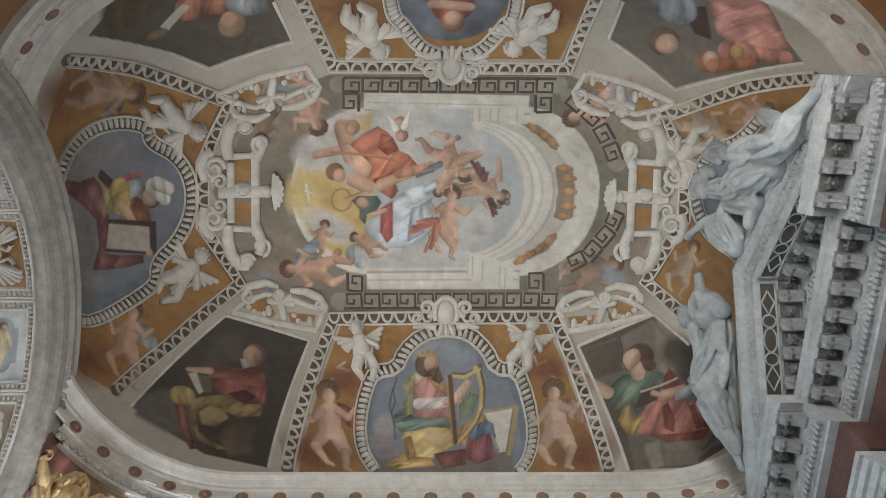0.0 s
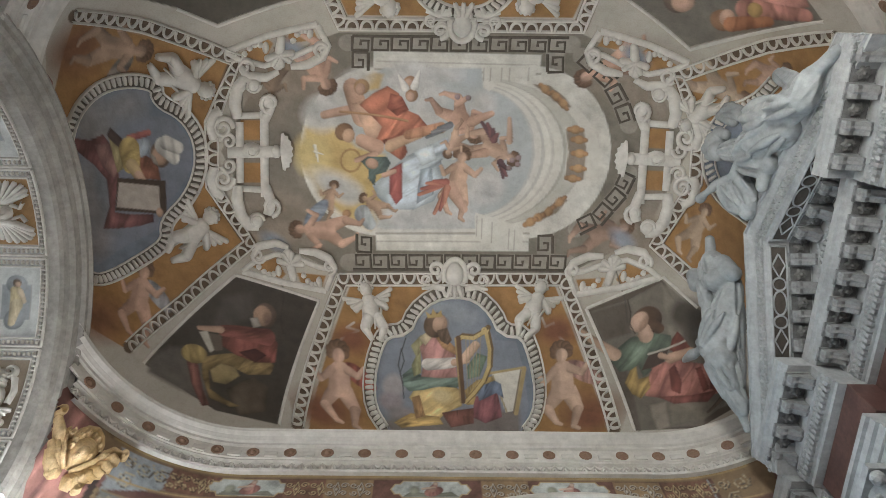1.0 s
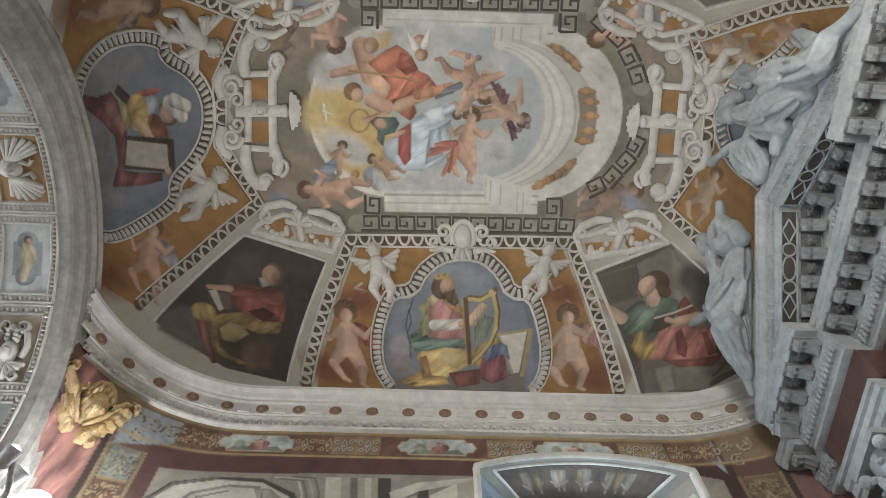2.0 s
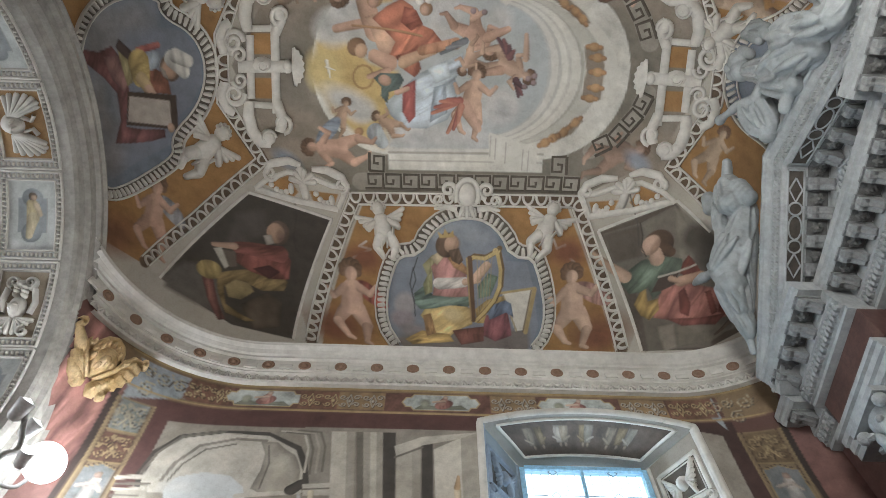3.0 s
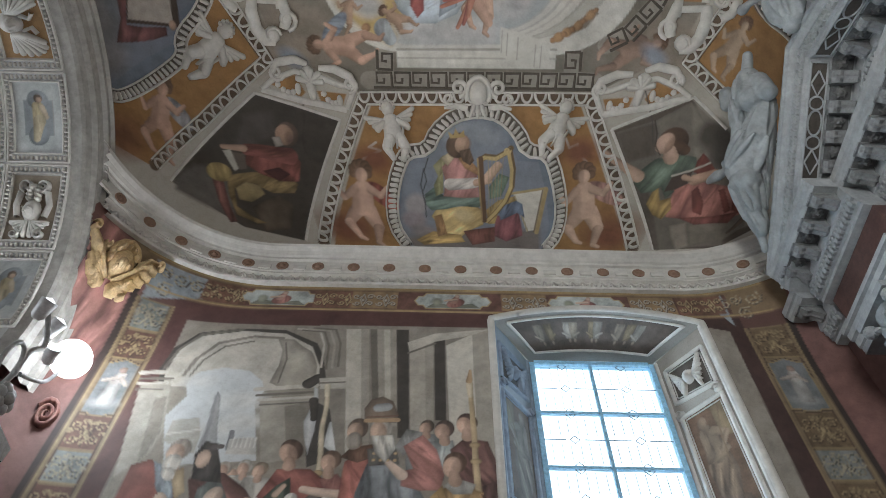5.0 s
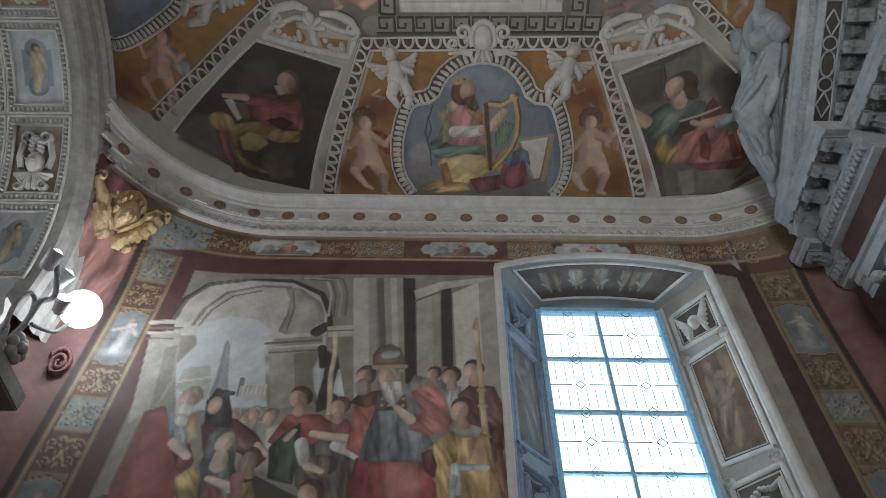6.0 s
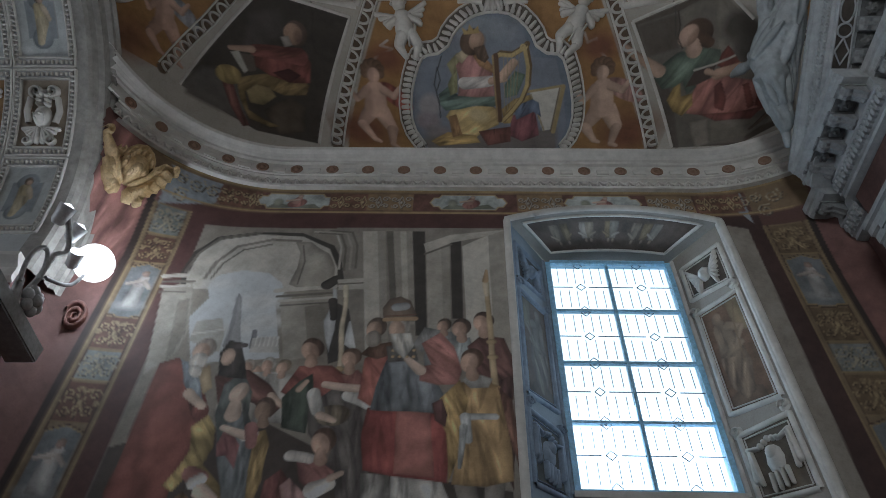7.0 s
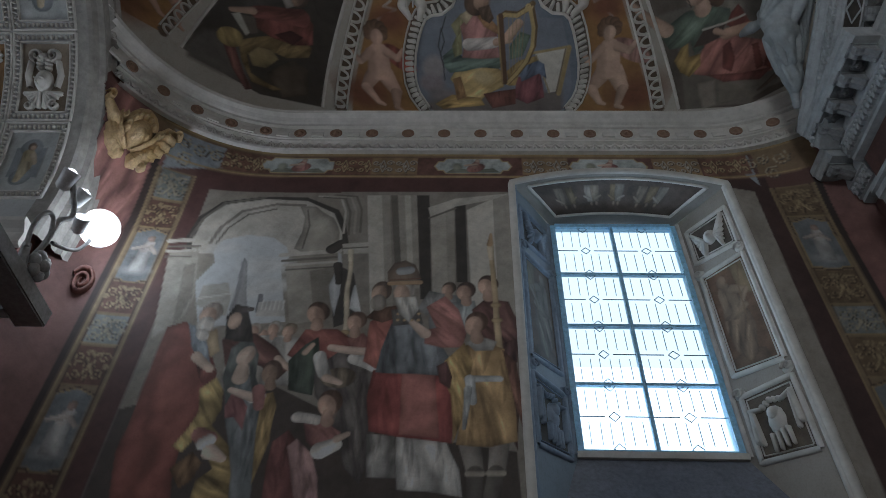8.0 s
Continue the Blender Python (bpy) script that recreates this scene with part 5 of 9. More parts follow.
def paint_wall(x, z):
    f = Fresco(x, z, (0.085, 0.04, 0.033), 5)
    # rose-red sides with drapery
    for x0, x1 in ((-4.0, -3.1), (3.48, 4.6)):
        f.poly([(x0, 2.0), (x1, 2.0), (x1, 7.8), (x0, 7.8)], (0.15, 0.062, 0.052), fold=0.10, ang=0.0, freq=12)
    f.poly([(-3.75, 6.2), (-3.2, 6.2), (-3.05, 7.6), (-3.75, 7.6)], (0.21, 0.085, 0.072), fold=0.45, ang=-0.2, freq=34, wob=True)
    for x0 in (-3.165, 3.51):
        f.line([(x0, 2.0), (x0, 7.1)], 0.07, (0.03, 0.018, 0.015))
    # borders
    f.poly([(-2.75, 2.0), (0.5, 2.0), (0.5, 7.17), (-2.75, 7.17)], (0.075, 0.028, 0.024))
    f.poly([(2.62, 2.0), (3.04, 2.0), (3.04, 7.17), (2.62, 7.17)], (0.05, 0.022, 0.018))
    gold_strip(f, -3.13, -2.73, 2.0, 7.07, (("blue", 0.34), ("ara", 0.36), ("pic", 0.69), ("ara", 0.38), ("blue", 0.32), ("ara", 0.40), ("pic", 0.70), ("ara", 0.42)))
    gold_strip(f, 3.03, 3.48, 2.0, 7.02, (("ara", 0.42), ("pic", 0.68), ("ara", 0.42), ("blue", 0.32), ("ara", 0.42), ("pic", 0.70), ("ara", 0.42), ("blue", 0.34)))
    # frieze
    f.poly([(-3.4, 7.19), (3.6, 7.19), (3.6, 7.62), (-3.4, 7.62)], (0.17, 0.105, 0.045))
    f.poly([(-2.75, 7.23), (3.0, 7.23), (3.0, 7.53), (-2.75, 7.53)], (0.10, 0.04, 0.028), mottle=0.25)
    for s, xc in ((1, -2.85), (-1, 3.2)):
        f.poly([(xc - 0.24, 7.06), (xc + 0.34 * s, 7.24), (xc + 0.36 * s, 7.52), (xc - 0.24, 7.52)], (0.20, 0.23, 0.26), mottle=0.2)
        for q, rr, sg in (((xc - 0.06, 7.22), 0.09, 1), ((xc + 0.06, 7.40), 0.10, -1), ((xc + 0.24 * s, 7.38), 0.08, 1), ((xc - 0.12, 7.42), 0.07, -1)):
            curl(f, (q[0] + 0.008, q[1] - 0.01), rr, (0.06, 0.05, 0.04), 0.014, 1.5, 1.0, sg)
            curl(f, q, rr, (0.31, 0.25, 0.15), 0.012, 1.5, 1.0, sg)
    for k, xc in enumerate((-2.30, -1.72, -1.12, -0.72, 0.10, 0.85, 1.5, 2.2, 2.7)):
        if k in (1, 4, 6):
            ring = [(xc - 0.40, 7.38), (xc - 0.36, 7.31), (xc - 0.31, 7.31), (xc - 0.28, 7.26), (xc + 0.28, 7.26), (xc + 0.31, 7.31), (xc + 0.36, 7.31), (xc + 0.40, 7.38), (xc + 0.36, 7.46), (xc + 0.31, 7.46), (xc + 0.28, 7.51), (xc - 0.28, 7.51), (xc - 0.31, 7.46), (xc - 0.36, 7.46)]
            f.poly(ring, (0.27, 0.30, 0.295), mottle=0.25)
            f.line(ring, 0.014, (0.30, 0.22, 0.09), True)
            f.poly([(xc - 0.28, 7.27), (xc + 0.28, 7.27), (xc + 0.2, 7.34), (xc, 7.31), (xc - 0.2, 7.35)], (0.15, 0.16, 0.12), wob=True)
            f.blob((xc + 0.02, 7.35), 0.10, 0.07, (0.25, 0.095, 0.08), 25, fold=0.3)
            f.limb((xc + 0.0, 7.38), (xc + 0.03, 7.44), 0.045, 0.03, (0.29, 0.14, 0.11))
            f.blob((xc + 0.04, 7.475), 0.026, 0.03, (0.33, 0.23, 0.17))
            f.limb((xc + 0.02, 7.41), (xc - 0.09, 7.39), 0.02, 0.016, (0.34, 0.23, 0.17))
            f.blob((xc - 0.17, 7.37), 0.05, 0.06, (0.18, 0.19, 0.14), soft=0.03)
        else:
            f.poly([(xc - 0.24, 7.24), (xc + 0.24, 7.24), (xc + 0.24, 7.52), (xc - 0.24, 7.52)], (0.19, 0.115, 0.045) if k % 2 else (0.14, 0.06, 0.032), mottle=0.25)
            for dx in (-0.12, 0.12):
                arabesque(f, (xc + dx + 0.006, 7.372), 0.26, 0.25, (0.05, 0.025, 0.015), 0.013)
                arabesque(f, (xc + dx, 7.38), 0.26, 0.25, (0.31, 0.23, 0.10) if k % 2 == 0 else (0.28, 0.26, 0.22), 0.010)
    f.line([(-3.2, 7.205), (3.4, 7.205)], 0.03, (0.28, 0.185, 0.065))
    f.line([(-3.2, 7.575), (3.4, 7.575)], 0.04, (0.25, 0.165, 0.055))
    f.poly([(2.64, 2.0), (2.78, 2.0), (2.88, 6.98), (2.64, 7.05)], (0.22, 0.19, 0.155))
    scene_painting(f)
    grey = (f.c @ np.array([0.3, 0.6, 0.1]))[:, None] * np.array([1.06, 1.0, 0.92])
    return np.clip((0.86 * f.c + 0.14 * grey) * 1.4, 0.004, 0.75)


def scene_painting(f):
    """A crowded ceremony before painted architecture, as plain draped shapes."""
    x0, x1, top = -2.56, 0.47, 6.94
    stone, shade, light, ink = (0.25, 0.225, 0.185), (0.115, 0.10, 0.082), (0.35, 0.32, 0.27), (0.045, 0.038, 0.032)
    f.poly([(x0, 2.0), (x1, 2.0), (x1, top), (x0, top)], (0.20, 0.175, 0.14))
    # great arch with a barrel vault over an open sky
    f.poly([(-2.597, 6.280), (-2.558, 6.560), (-2.379, 6.789), (-1.974, 6.879), (-1.546, 6.865), (-1.210, 6.679), (-1.062, 6.371), (-1.044, 6.142), (-1.128, 6.067), (-2.531, 6.054)], ink)
    f.poly([(-2.533, 6.242), (-2.496, 6.536), (-2.339, 6.747), (-1.965, 6.836), (-1.537, 6.812), (-1.247, 6.628), (-1.135, 6.355), (-1.108, 6.068), (-2.479, 6.055)], light)
    f.line([(-2.554, 6.281), (-2.507, 6.536), (-2.355, 6.764), (-1.970, 6.862)], 0.03, shade)
    f.line([(-2.352, 6.206), (-2.302, 6.424), (-2.149, 6.655), (-1.836, 6.759), (-1.553, 6.744)], 0.035, (0.16, 0.14, 0.115))
    f.line([(-2.295, 6.191), (-2.233, 6.409), (-2.082, 6.605), (-1.823, 6.691)], 0.02, shade)
    f.poly([(-1.606, 6.726), (-1.439, 6.728), (-1.250, 6.570), (-1.156, 6.355), (-1.118, 6.068), (-1.410, 6.050), (-1.556, 6.137), (-1.517, 6.368), (-1.524, 6.568)], (0.24, 0.215, 0.175), wob=True)
    f.line([(-1.514, 6.676), (-1.460, 6.447), (-1.477, 6.138)], 0.016, shade)
    f.poly([(-2.290, 6.093), (-2.240, 6.245), (-2.016, 6.316), (-1.768, 6.280), (-1.621, 6.152), (-1.577, 6.027), (-1.631, 5.904), (-1.469, 5.263), (-2.184, 5.194), (-2.352, 5.702), (-2.241, 5.948)], (0.37, 0.39, 0.40), mottle=0.06)
    for q, rx, ry in (((-1.772, 5.917), 0.22, 0.10), ((-1.671, 5.676), 0.14, 0.08), ((-2.185, 6.132), 0.12, 0.05), ((-1.847, 5.574), 0.16, 0.06)):
        f.blob(q, rx, ry, (0.43, 0.43, 0.42), soft=0.10)
    f.poly([(-1.971, 5.380), (-1.965, 5.573), (-1.995, 5.950), (-1.984, 6.015), (-1.943, 5.951), (-1.867, 5.574), (-1.813, 5.382)], (0.19, 0.19, 0.20))
    f.poly([(-1.924, 5.444), (-1.937, 5.707), (-1.977, 5.986), (-1.945, 5.915), (-1.839, 5.413)], (0.24, 0.24, 0.245))
    f.limb((-1.717, 5.383), (-1.742, 5.543), 0.03, 0.02, (0.13, 0.13, 0.14))
    f.poly([(-2.278, 5.440), (-2.268, 5.669), (-2.052, 5.705), (-1.988, 5.507), (-1.980, 5.318)], (0.30, 0.285, 0.25))
    f.line([(-2.265, 5.517), (-2.004, 5.572)], 0.02, (0.42, 0.40, 0.36))
    f.poly([(-1.732, 5.321), (-1.738, 5.478), (-1.538, 5.500), (-1.485, 5.324)], (0.34, 0.32, 0.29))
    for k in range(6):
        q = (-1.701, 5.396)
        f.line([(q[0] + 0.036 * k, q[1]), (q[0] + 0.036 * k, q[1] + 0.10)], 0.014, (0.45, 0.43, 0.40))
    # piers with moulded capitals
    f.poly([(-2.699, 6.089), (-2.437, 6.129), (-2.314, 5.569), (-2.337, 5.313), (-2.531, 5.071)], stone)
    f.poly([(-2.509, 5.909), (-2.414, 5.939), (-2.330, 5.536), (-2.367, 5.301), (-2.405, 5.221)], (0.18, 0.16, 0.13))
    f.poly([(-1.593, 5.918), (-1.117, 5.980), (-1.030, 5.329), (-1.280, 5.265), (-1.430, 5.233)], stone)
    f.poly([(-1.362, 5.850), (-1.109, 5.923), (-1.030, 5.329), (-1.229, 5.266)], (0.17, 0.15, 0.12))
    for a, b, w, col in (((-2.739, 6.217), (-2.428, 6.251), 0.05, light), ((-2.726, 6.142), (-2.440, 6.159), 0.03, shade), ((-2.718, 6.082), (-2.460, 6.099), 0.03, light), ((-2.716, 6.008), (-2.481, 6.025), 0.02, shade), ((-1.654, 6.048), (-1.124, 6.112), 0.05, light), ((-1.629, 5.975), (-1.123, 6.031), 0.03, shade), ((-1.598, 5.918), (-1.126, 5.973), 0.03, light), ((-1.577, 5.862), (-1.128, 5.909), 0.02, shade)):
        f.line([a, b], w, col)
    f.poly([(-1.156, 5.715), (-1.109, 5.923), (-0.891, 5.786), (-0.793, 5.332), (-1.060, 5.208)], (0.05, 0.043, 0.038))
    f.poly([(-1.161, 5.681), (-1.119, 5.923), (-1.133, 6.104), (-1.097, 6.068), (-1.044, 5.583), (-1.077, 5.329)], (0.44, 0.45, 0.46), wob=True)
    f.poly([(-0.956, 5.424), (-0.939, 5.684), (-0.873, 5.718), (-0.816, 5.457), (-0.841, 5.332)], (0.45, 0.46, 0.47), wob=True)
    f.limb((-1.190, 6.141), (-1.117, 6.217), 0.06, 0.05, ink)
    f.limb((-1.119, 5.923), (-1.081, 5.716), 0.04, 0.03, ink)
    # colonnade
    f.poly([(-1.224, 6.955), (0.536, 6.966), (0.453, 5.347), (-0.841, 5.332), (-1.025, 6.068)], (0.19, 0.168, 0.138))
    for k, q in enumerate(((-1.212, 6.867), (-1.165, 6.850), (-1.111, 6.867), (-1.057, 6.885))):
        e = (q[0] + 0.09, q[1] - 0.52)
        f.line([(q[0] - 0.22, q[1] + 0.02), q, (q[0] + 0.07, q[1] - 0.20), e], 0.022, (light, shade, stone, shade)[k])
    f.poly([(-1.115, 6.202), (-0.814, 6.235), (-0.810, 6.085), (-1.087, 6.068)], light)
    f.line([(-1.107, 6.142), (-0.818, 6.167)], 0.018, shade)
    for pts, col in (([(-0.957, 6.903), (-0.742, 6.905), (-0.586, 5.335), (-0.770, 5.332)], light), ([(-0.810, 6.904), (-0.731, 6.905), (-0.576, 5.335), (-0.642, 5.334)], stone), ([(-0.720, 6.905), (-0.652, 6.906), (-0.527, 5.722), (-0.586, 5.721)], shade), ([(-0.652, 6.906), (-0.460, 6.907), (-0.375, 5.656), (-0.522, 5.655)], stone), ([(-0.584, 6.906), (-0.522, 6.906), (-0.428, 5.723), (-0.477, 5.722)], light), ([(-0.460, 6.907), (-0.337, 6.908), (-0.263, 5.527), (-0.359, 5.526)], ink), ([(-0.319, 6.736), (-0.110, 6.805), (-0.079, 5.465), (-0.251, 5.463)], (0.30, 0.27, 0.225)), ([(-0.176, 6.771), (-0.093, 6.805), (-0.060, 5.466), (-0.117, 5.465)], stone), ([(-0.082, 6.771), (0.023, 6.806), (0.045, 5.728), (-0.053, 5.727)], ink), ([(0.035, 6.688), (0.291, 6.860), (0.308, 5.346), (0.083, 5.343)], (0.40, 0.37, 0.315)), ([(0.291, 6.877), (0.495, 6.948), (0.453, 5.347), (0.308, 5.346)], (0.27, 0.245, 0.205))):
        f.poly(pts, col)
    f.poly([(-0.340, 6.719), (-0.083, 6.857), (0.479, 6.948), (0.279, 6.842), (-0.076, 6.737), (-0.313, 6.586)], light)
    f.line([(-0.323, 6.569), (-0.075, 6.712)], 0.025, shade)
    # ground
    f.poly([(x0, 2.0), (x1, 2.0), (0.390, 4.104), (-0.724, 4.266), (-1.461, 4.646), (-2.214, 4.533), (x0, 4.4)], (0.06, 0.045, 0.036))
    # far heads
    for p, hair, c in (((-1.620, 5.129), (0.30, 0.26, 0.2), light), ((-1.544, 5.190), (0.36, 0.33, 0.28), (0.34, 0.32, 0.29)), ((-1.418, 5.167), (0.20, 0.15, 0.1), (0.31, 0.29, 0.26)), ((-1.708, 5.170), (0.30, 0.25, 0.2), light), ((-0.116, 5.646), (0.10, 0.07, 0.05), (0.17, 0.18, 0.18))):
        draped(f, (p[0], p[1] - 0.30), 0.32, 0.46, c, fold=0.25)
        head(f, p, 0.075, hair)
    # attendants behind the youth in gold
    f.poly([(-0.171, 5.340), (-0.089, 5.497), (0.103, 5.518), (0.147, 5.253), (-0.083, 5.103)], (0.20, 0.22, 0.22), wob=True, fold=0.3)
    head(f, (0.026, 5.621), 0.10, (0.08, 0.05, 0.04))
    f.poly([(0.078, 5.417), (0.199, 5.545), (0.390, 5.509), (0.455, 5.287), (0.434, 4.885), (0.275, 4.883), (0.146, 5.164)], (0.115, 0.05, 0.042), wob=True, fold=0.35, ang=0.5)
    head(f, (0.212, 5.690), 0.11, (0.07, 0.04, 0.03), turn=10)
    f.poly([(0.280, 5.050), (0.427, 5.109), (0.402, 4.104), (0.338, 4.283)], (0.075, 0.034, 0.03), wob=True, fold=0.3)
    # tall torches
    f.limb((-1.016, 6.083), (-0.941, 4.866), 0.020, 0.024, (0.40, 0.33, 0.22))
    f.limb((-1.020, 6.113), (-1.014, 5.981), 0.028, 0.020, (0.46, 0.40, 0.28))
    f.limb((0.253, 6.184), (0.303, 4.938), 0.022, 0.028, (0.34, 0.24, 0.12))
    f.limb((0.247, 6.169), (0.254, 6.023), 0.034, 0.022, (0.42, 0.34, 0.22))
    f.limb((0.243, 6.214), (0.257, 6.351), 0.03, 0.012, (0.36, 0.22, 0.10))
    for q in ((-0.960, 5.150), (0.283, 5.470), (0.292, 5.297)):
        f.blob(q, 0.045, 0.03, (0.32, 0.22, 0.10))
    # elder in a red mantle
    f.poly([(-2.438, 5.190), (-2.299, 5.265), (-2.158, 5.134), (-2.033, 4.851), (-1.909, 4.588), (-1.944, 4.341), (-2.006, 4.154), (-1.991, 3.892), (-1.951, 3.689), (-2.371, 3.682), (-2.451, 4.057), (-2.439, 4.430), (-2.447, 4.846)], (0.19, 0.050, 0.034), wob=True, fold=0.24, ang=0.25, freq=13)
    f.poly([(-2.197, 5.075), (-2.026, 4.991), (-1.902, 4.745), (-1.904, 4.538), (-2.036, 4.701)], (0.14, 0.04, 0.03), wob=True, fold=0.3)
    f.poly([(-2.268, 5.241), (-2.178, 5.206), (-2.049, 5.008), (-1.988, 4.852), (-2.078, 4.851), (-2.186, 5.006)], (0.17, 0.20, 0.23), wob=True, fold=0.3, ang=0.2)
    f.poly([(-2.102, 5.135), (-2.024, 5.196), (-1.945, 4.964), (-2.000, 4.896)], (0.34, 0.24, 0.12), wob=True, fold=0.2)
    f.limb((-2.112, 4.906), (-1.971, 4.787), 0.045, 0.035, (0.42, 0.30, 0.22))
    head(f, (-2.120, 5.341), 0.115, (0.26, 0.22, 0.18), (0.46, 0.30, 0.21), beard=(0.38, 0.35, 0.31))
    f.blob((-2.127, 5.123), 0.05, 0.07, (0.40, 0.37, 0.33), 30, fold=0.2, freq=70)
    # dark-hooded form
    f.poly([(-1.956, 5.078), (-1.848, 5.168), (-1.692, 5.140), (-1.475, 4.981), (-1.338, 4.807), (-1.426, 4.688), (-1.573, 4.803), (-1.728, 4.856), (-1.836, 4.746)], (0.115, 0.048, 0.038), wob=True, fold=0.3, ang=0.8)
    f.poly([(-1.929, 5.079), (-1.980, 5.318), (-1.924, 5.444), (-1.820, 5.413), (-1.740, 5.229), (-1.697, 5.036)], (0.050, 0.042, 0.036), wob=True, fold=0.25)
    f.blob((-1.898, 5.276), 0.058, 0.085, (0.44, 0.29, 0.20))
    f.limb((-1.845, 5.394), (-1.777, 5.395), 0.03, 0.02, (0.06, 0.05, 0.045))
    f.limb((-1.446, 4.881), (-1.349, 4.796), 0.032, 0.025, (0.42, 0.29, 0.21))
    # veiled form: grey-blue gown, rose bodice, ochre mantle
    f.poly([(-1.791, 4.747), (-1.619, 4.728), (-1.517, 4.543), (-1.476, 4.162), (-1.412, 3.699), (-1.556, 3.696), (-1.649, 4.070), (-1.776, 4.440)], (0.14, 0.155, 0.16), wob=True, fold=0.32, ang=0.1, freq=26)
    f.poly([(-1.832, 4.662), (-1.710, 4.591), (-1.604, 4.433), (-1.593, 4.243), (-1.684, 4.345), (-1.740, 4.334)], (0.27, 0.10, 0.10), wob=True, fold=0.32, ang=0.5)
    f.poly([(-1.854, 4.854), (-1.860, 4.988), (-1.803, 5.057), (-1.699, 5.047), (-1.615, 4.912), (-1.596, 4.707), (-1.517, 4.543), (-1.606, 4.593), (-1.671, 4.802), (-1.773, 4.855), (-1.744, 4.591), (-1.767, 4.440), (-1.849, 4.693)], (0.115, 0.13, 0.12), wob=True, fold=0.28, ang=0.2, freq=40)
    f.blob((-1.723, 4.911), 0.070, 0.098, (0.52, 0.38, 0.29), -12)
    f.blob((-1.682, 4.889), 0.025, 0.06, (0.34, 0.23, 0.17), -12, soft=0.03)
    f.limb((-1.722, 4.790), (-1.719, 4.705), 0.05, 0.065, (0.44, 0.32, 0.24))
    f.poly([(-2.004, 4.587), (-1.895, 4.703), (-1.822, 4.590), (-1.785, 4.411), (-1.826, 4.248), (-1.917, 4.173), (-1.987, 4.064), (-2.065, 4.108), (-2.000, 4.245), (-1.957, 4.389)], (0.35, 0.24, 0.06), wob=True, fold=0.42, ang=0.7, freq=20)
    f.poly([(-1.942, 4.219), (-1.815, 4.267), (-1.660, 4.114), (-1.583, 3.899), (-1.556, 3.696), (-1.814, 3.692), (-1.814, 3.853), (-1.727, 3.939), (-1.826, 4.067)], (0.32, 0.215, 0.055), wob=True, fold=0.42, ang=1.1, freq=18)
    f.poly([(-2.028, 3.934), (-1.907, 4.066), (-1.818, 3.980), (-1.846, 3.853), (-1.919, 3.786)], (0.16, 0.085, 0.03), wob=True, fold=0.4)
    f.poly([(-1.526, 4.543), (-1.446, 4.575), (-1.386, 4.446), (-1.379, 4.164), (-1.412, 3.944), (-1.431, 3.819), (-1.476, 4.162)], (0.34, 0.22, 0.06), wob=True, fold=0.35, ang=0.1)
    f.limb((-1.896, 4.201), (-1.807, 4.175), 0.06, 0.05, (0.26, 0.10, 0.08), fold=0.2)
    f.limb((-1.851, 4.129), (-1.810, 4.157), 0.05, 0.045, (0.46, 0.43, 0.39), fold=0.2)
    f.limb((-1.786, 4.068), (-1.684, 4.017), 0.06, 0.032, (0.47, 0.34, 0.26))
    f.limb((-1.579, 4.512), (-1.532, 4.533), 0.045, 0.04, (0.46, 0.43, 0.39))
    f.limb((-1.590, 4.522), (-1.762, 4.590), 0.042, 0.026, (0.50, 0.37, 0.29))
    f.limb((-1.526, 4.444), (-1.554, 4.593), 0.04, 0.05, (0.30, 0.12, 0.11), fold=0.2)
    head(f, (-1.482, 4.751), 0.10, (0.11, 0.065, 0.045), (0.32, 0.20, 0.13))
    # man in red with a green sash
    f.poly([(-1.380, 4.915), (-1.290, 5.181), (-1.029, 5.184), (-0.897, 5.092), (-0.879, 4.867), (-0.998, 4.758), (-1.182, 4.809)], (0.20, 0.058, 0.044), wob=True, fold=0.3, ang=0.7)
    f.poly([(-1.329, 4.597), (-1.361, 4.861), (-1.262, 5.018), (-1.174, 5.100), (-1.111, 4.810), (-1.131, 4.549)], (0.055, 0.072, 0.052), wob=True, fold=0.32, ang=0.2)
    head(f, (-1.214, 5.352), 0.115, (0.10, 0.055, 0.035), turn=20)
    f.limb((-1.250, 4.945), (-1.208, 5.019), 0.025, 0.02, (0.40, 0.27, 0.19))
    # attendant with white sleeves and a dark skirt
    f.poly([(-1.138, 4.809), (-0.981, 4.966), (-0.730, 4.935), (-0.641, 4.607), (-0.620, 4.131), (-0.691, 3.832), (-0.807, 3.954), (-0.929, 4.262), (-1.114, 4.549)], (0.095, 0.080, 0.072), wob=True, fold=0.4, ang=0.15, freq=28)
    f.blob((-0.948, 4.716), 0.13, 0.10, (0.15, 0.115, 0.075), fold=0.4, freq=60)
    f.limb((-1.127, 4.908), (-1.059, 4.757), 0.055, 0.05, (0.38, 0.36, 0.33), fold=0.25)
    f.limb((-1.036, 4.715), (-0.941, 4.664), 0.04, 0.026, (0.44, 0.31, 0.23))
    f.poly([(-0.934, 5.092), (-0.802, 5.152), (-0.707, 5.026), (-0.695, 4.816), (-0.817, 4.868)], (0.24, 0.09, 0.075), wob=True, fold=0.3)
    f.limb((-0.847, 4.901), (-0.695, 4.816), 0.06, 0.05, (0.42, 0.40, 0.37), fold=0.25)
    f.limb((-0.801, 4.968), (-1.058, 4.998), 0.04, 0.03, (0.46, 0.33, 0.25))
    head(f, (-0.881, 5.270), 0.105, (0.12, 0.07, 0.045), turn=15)
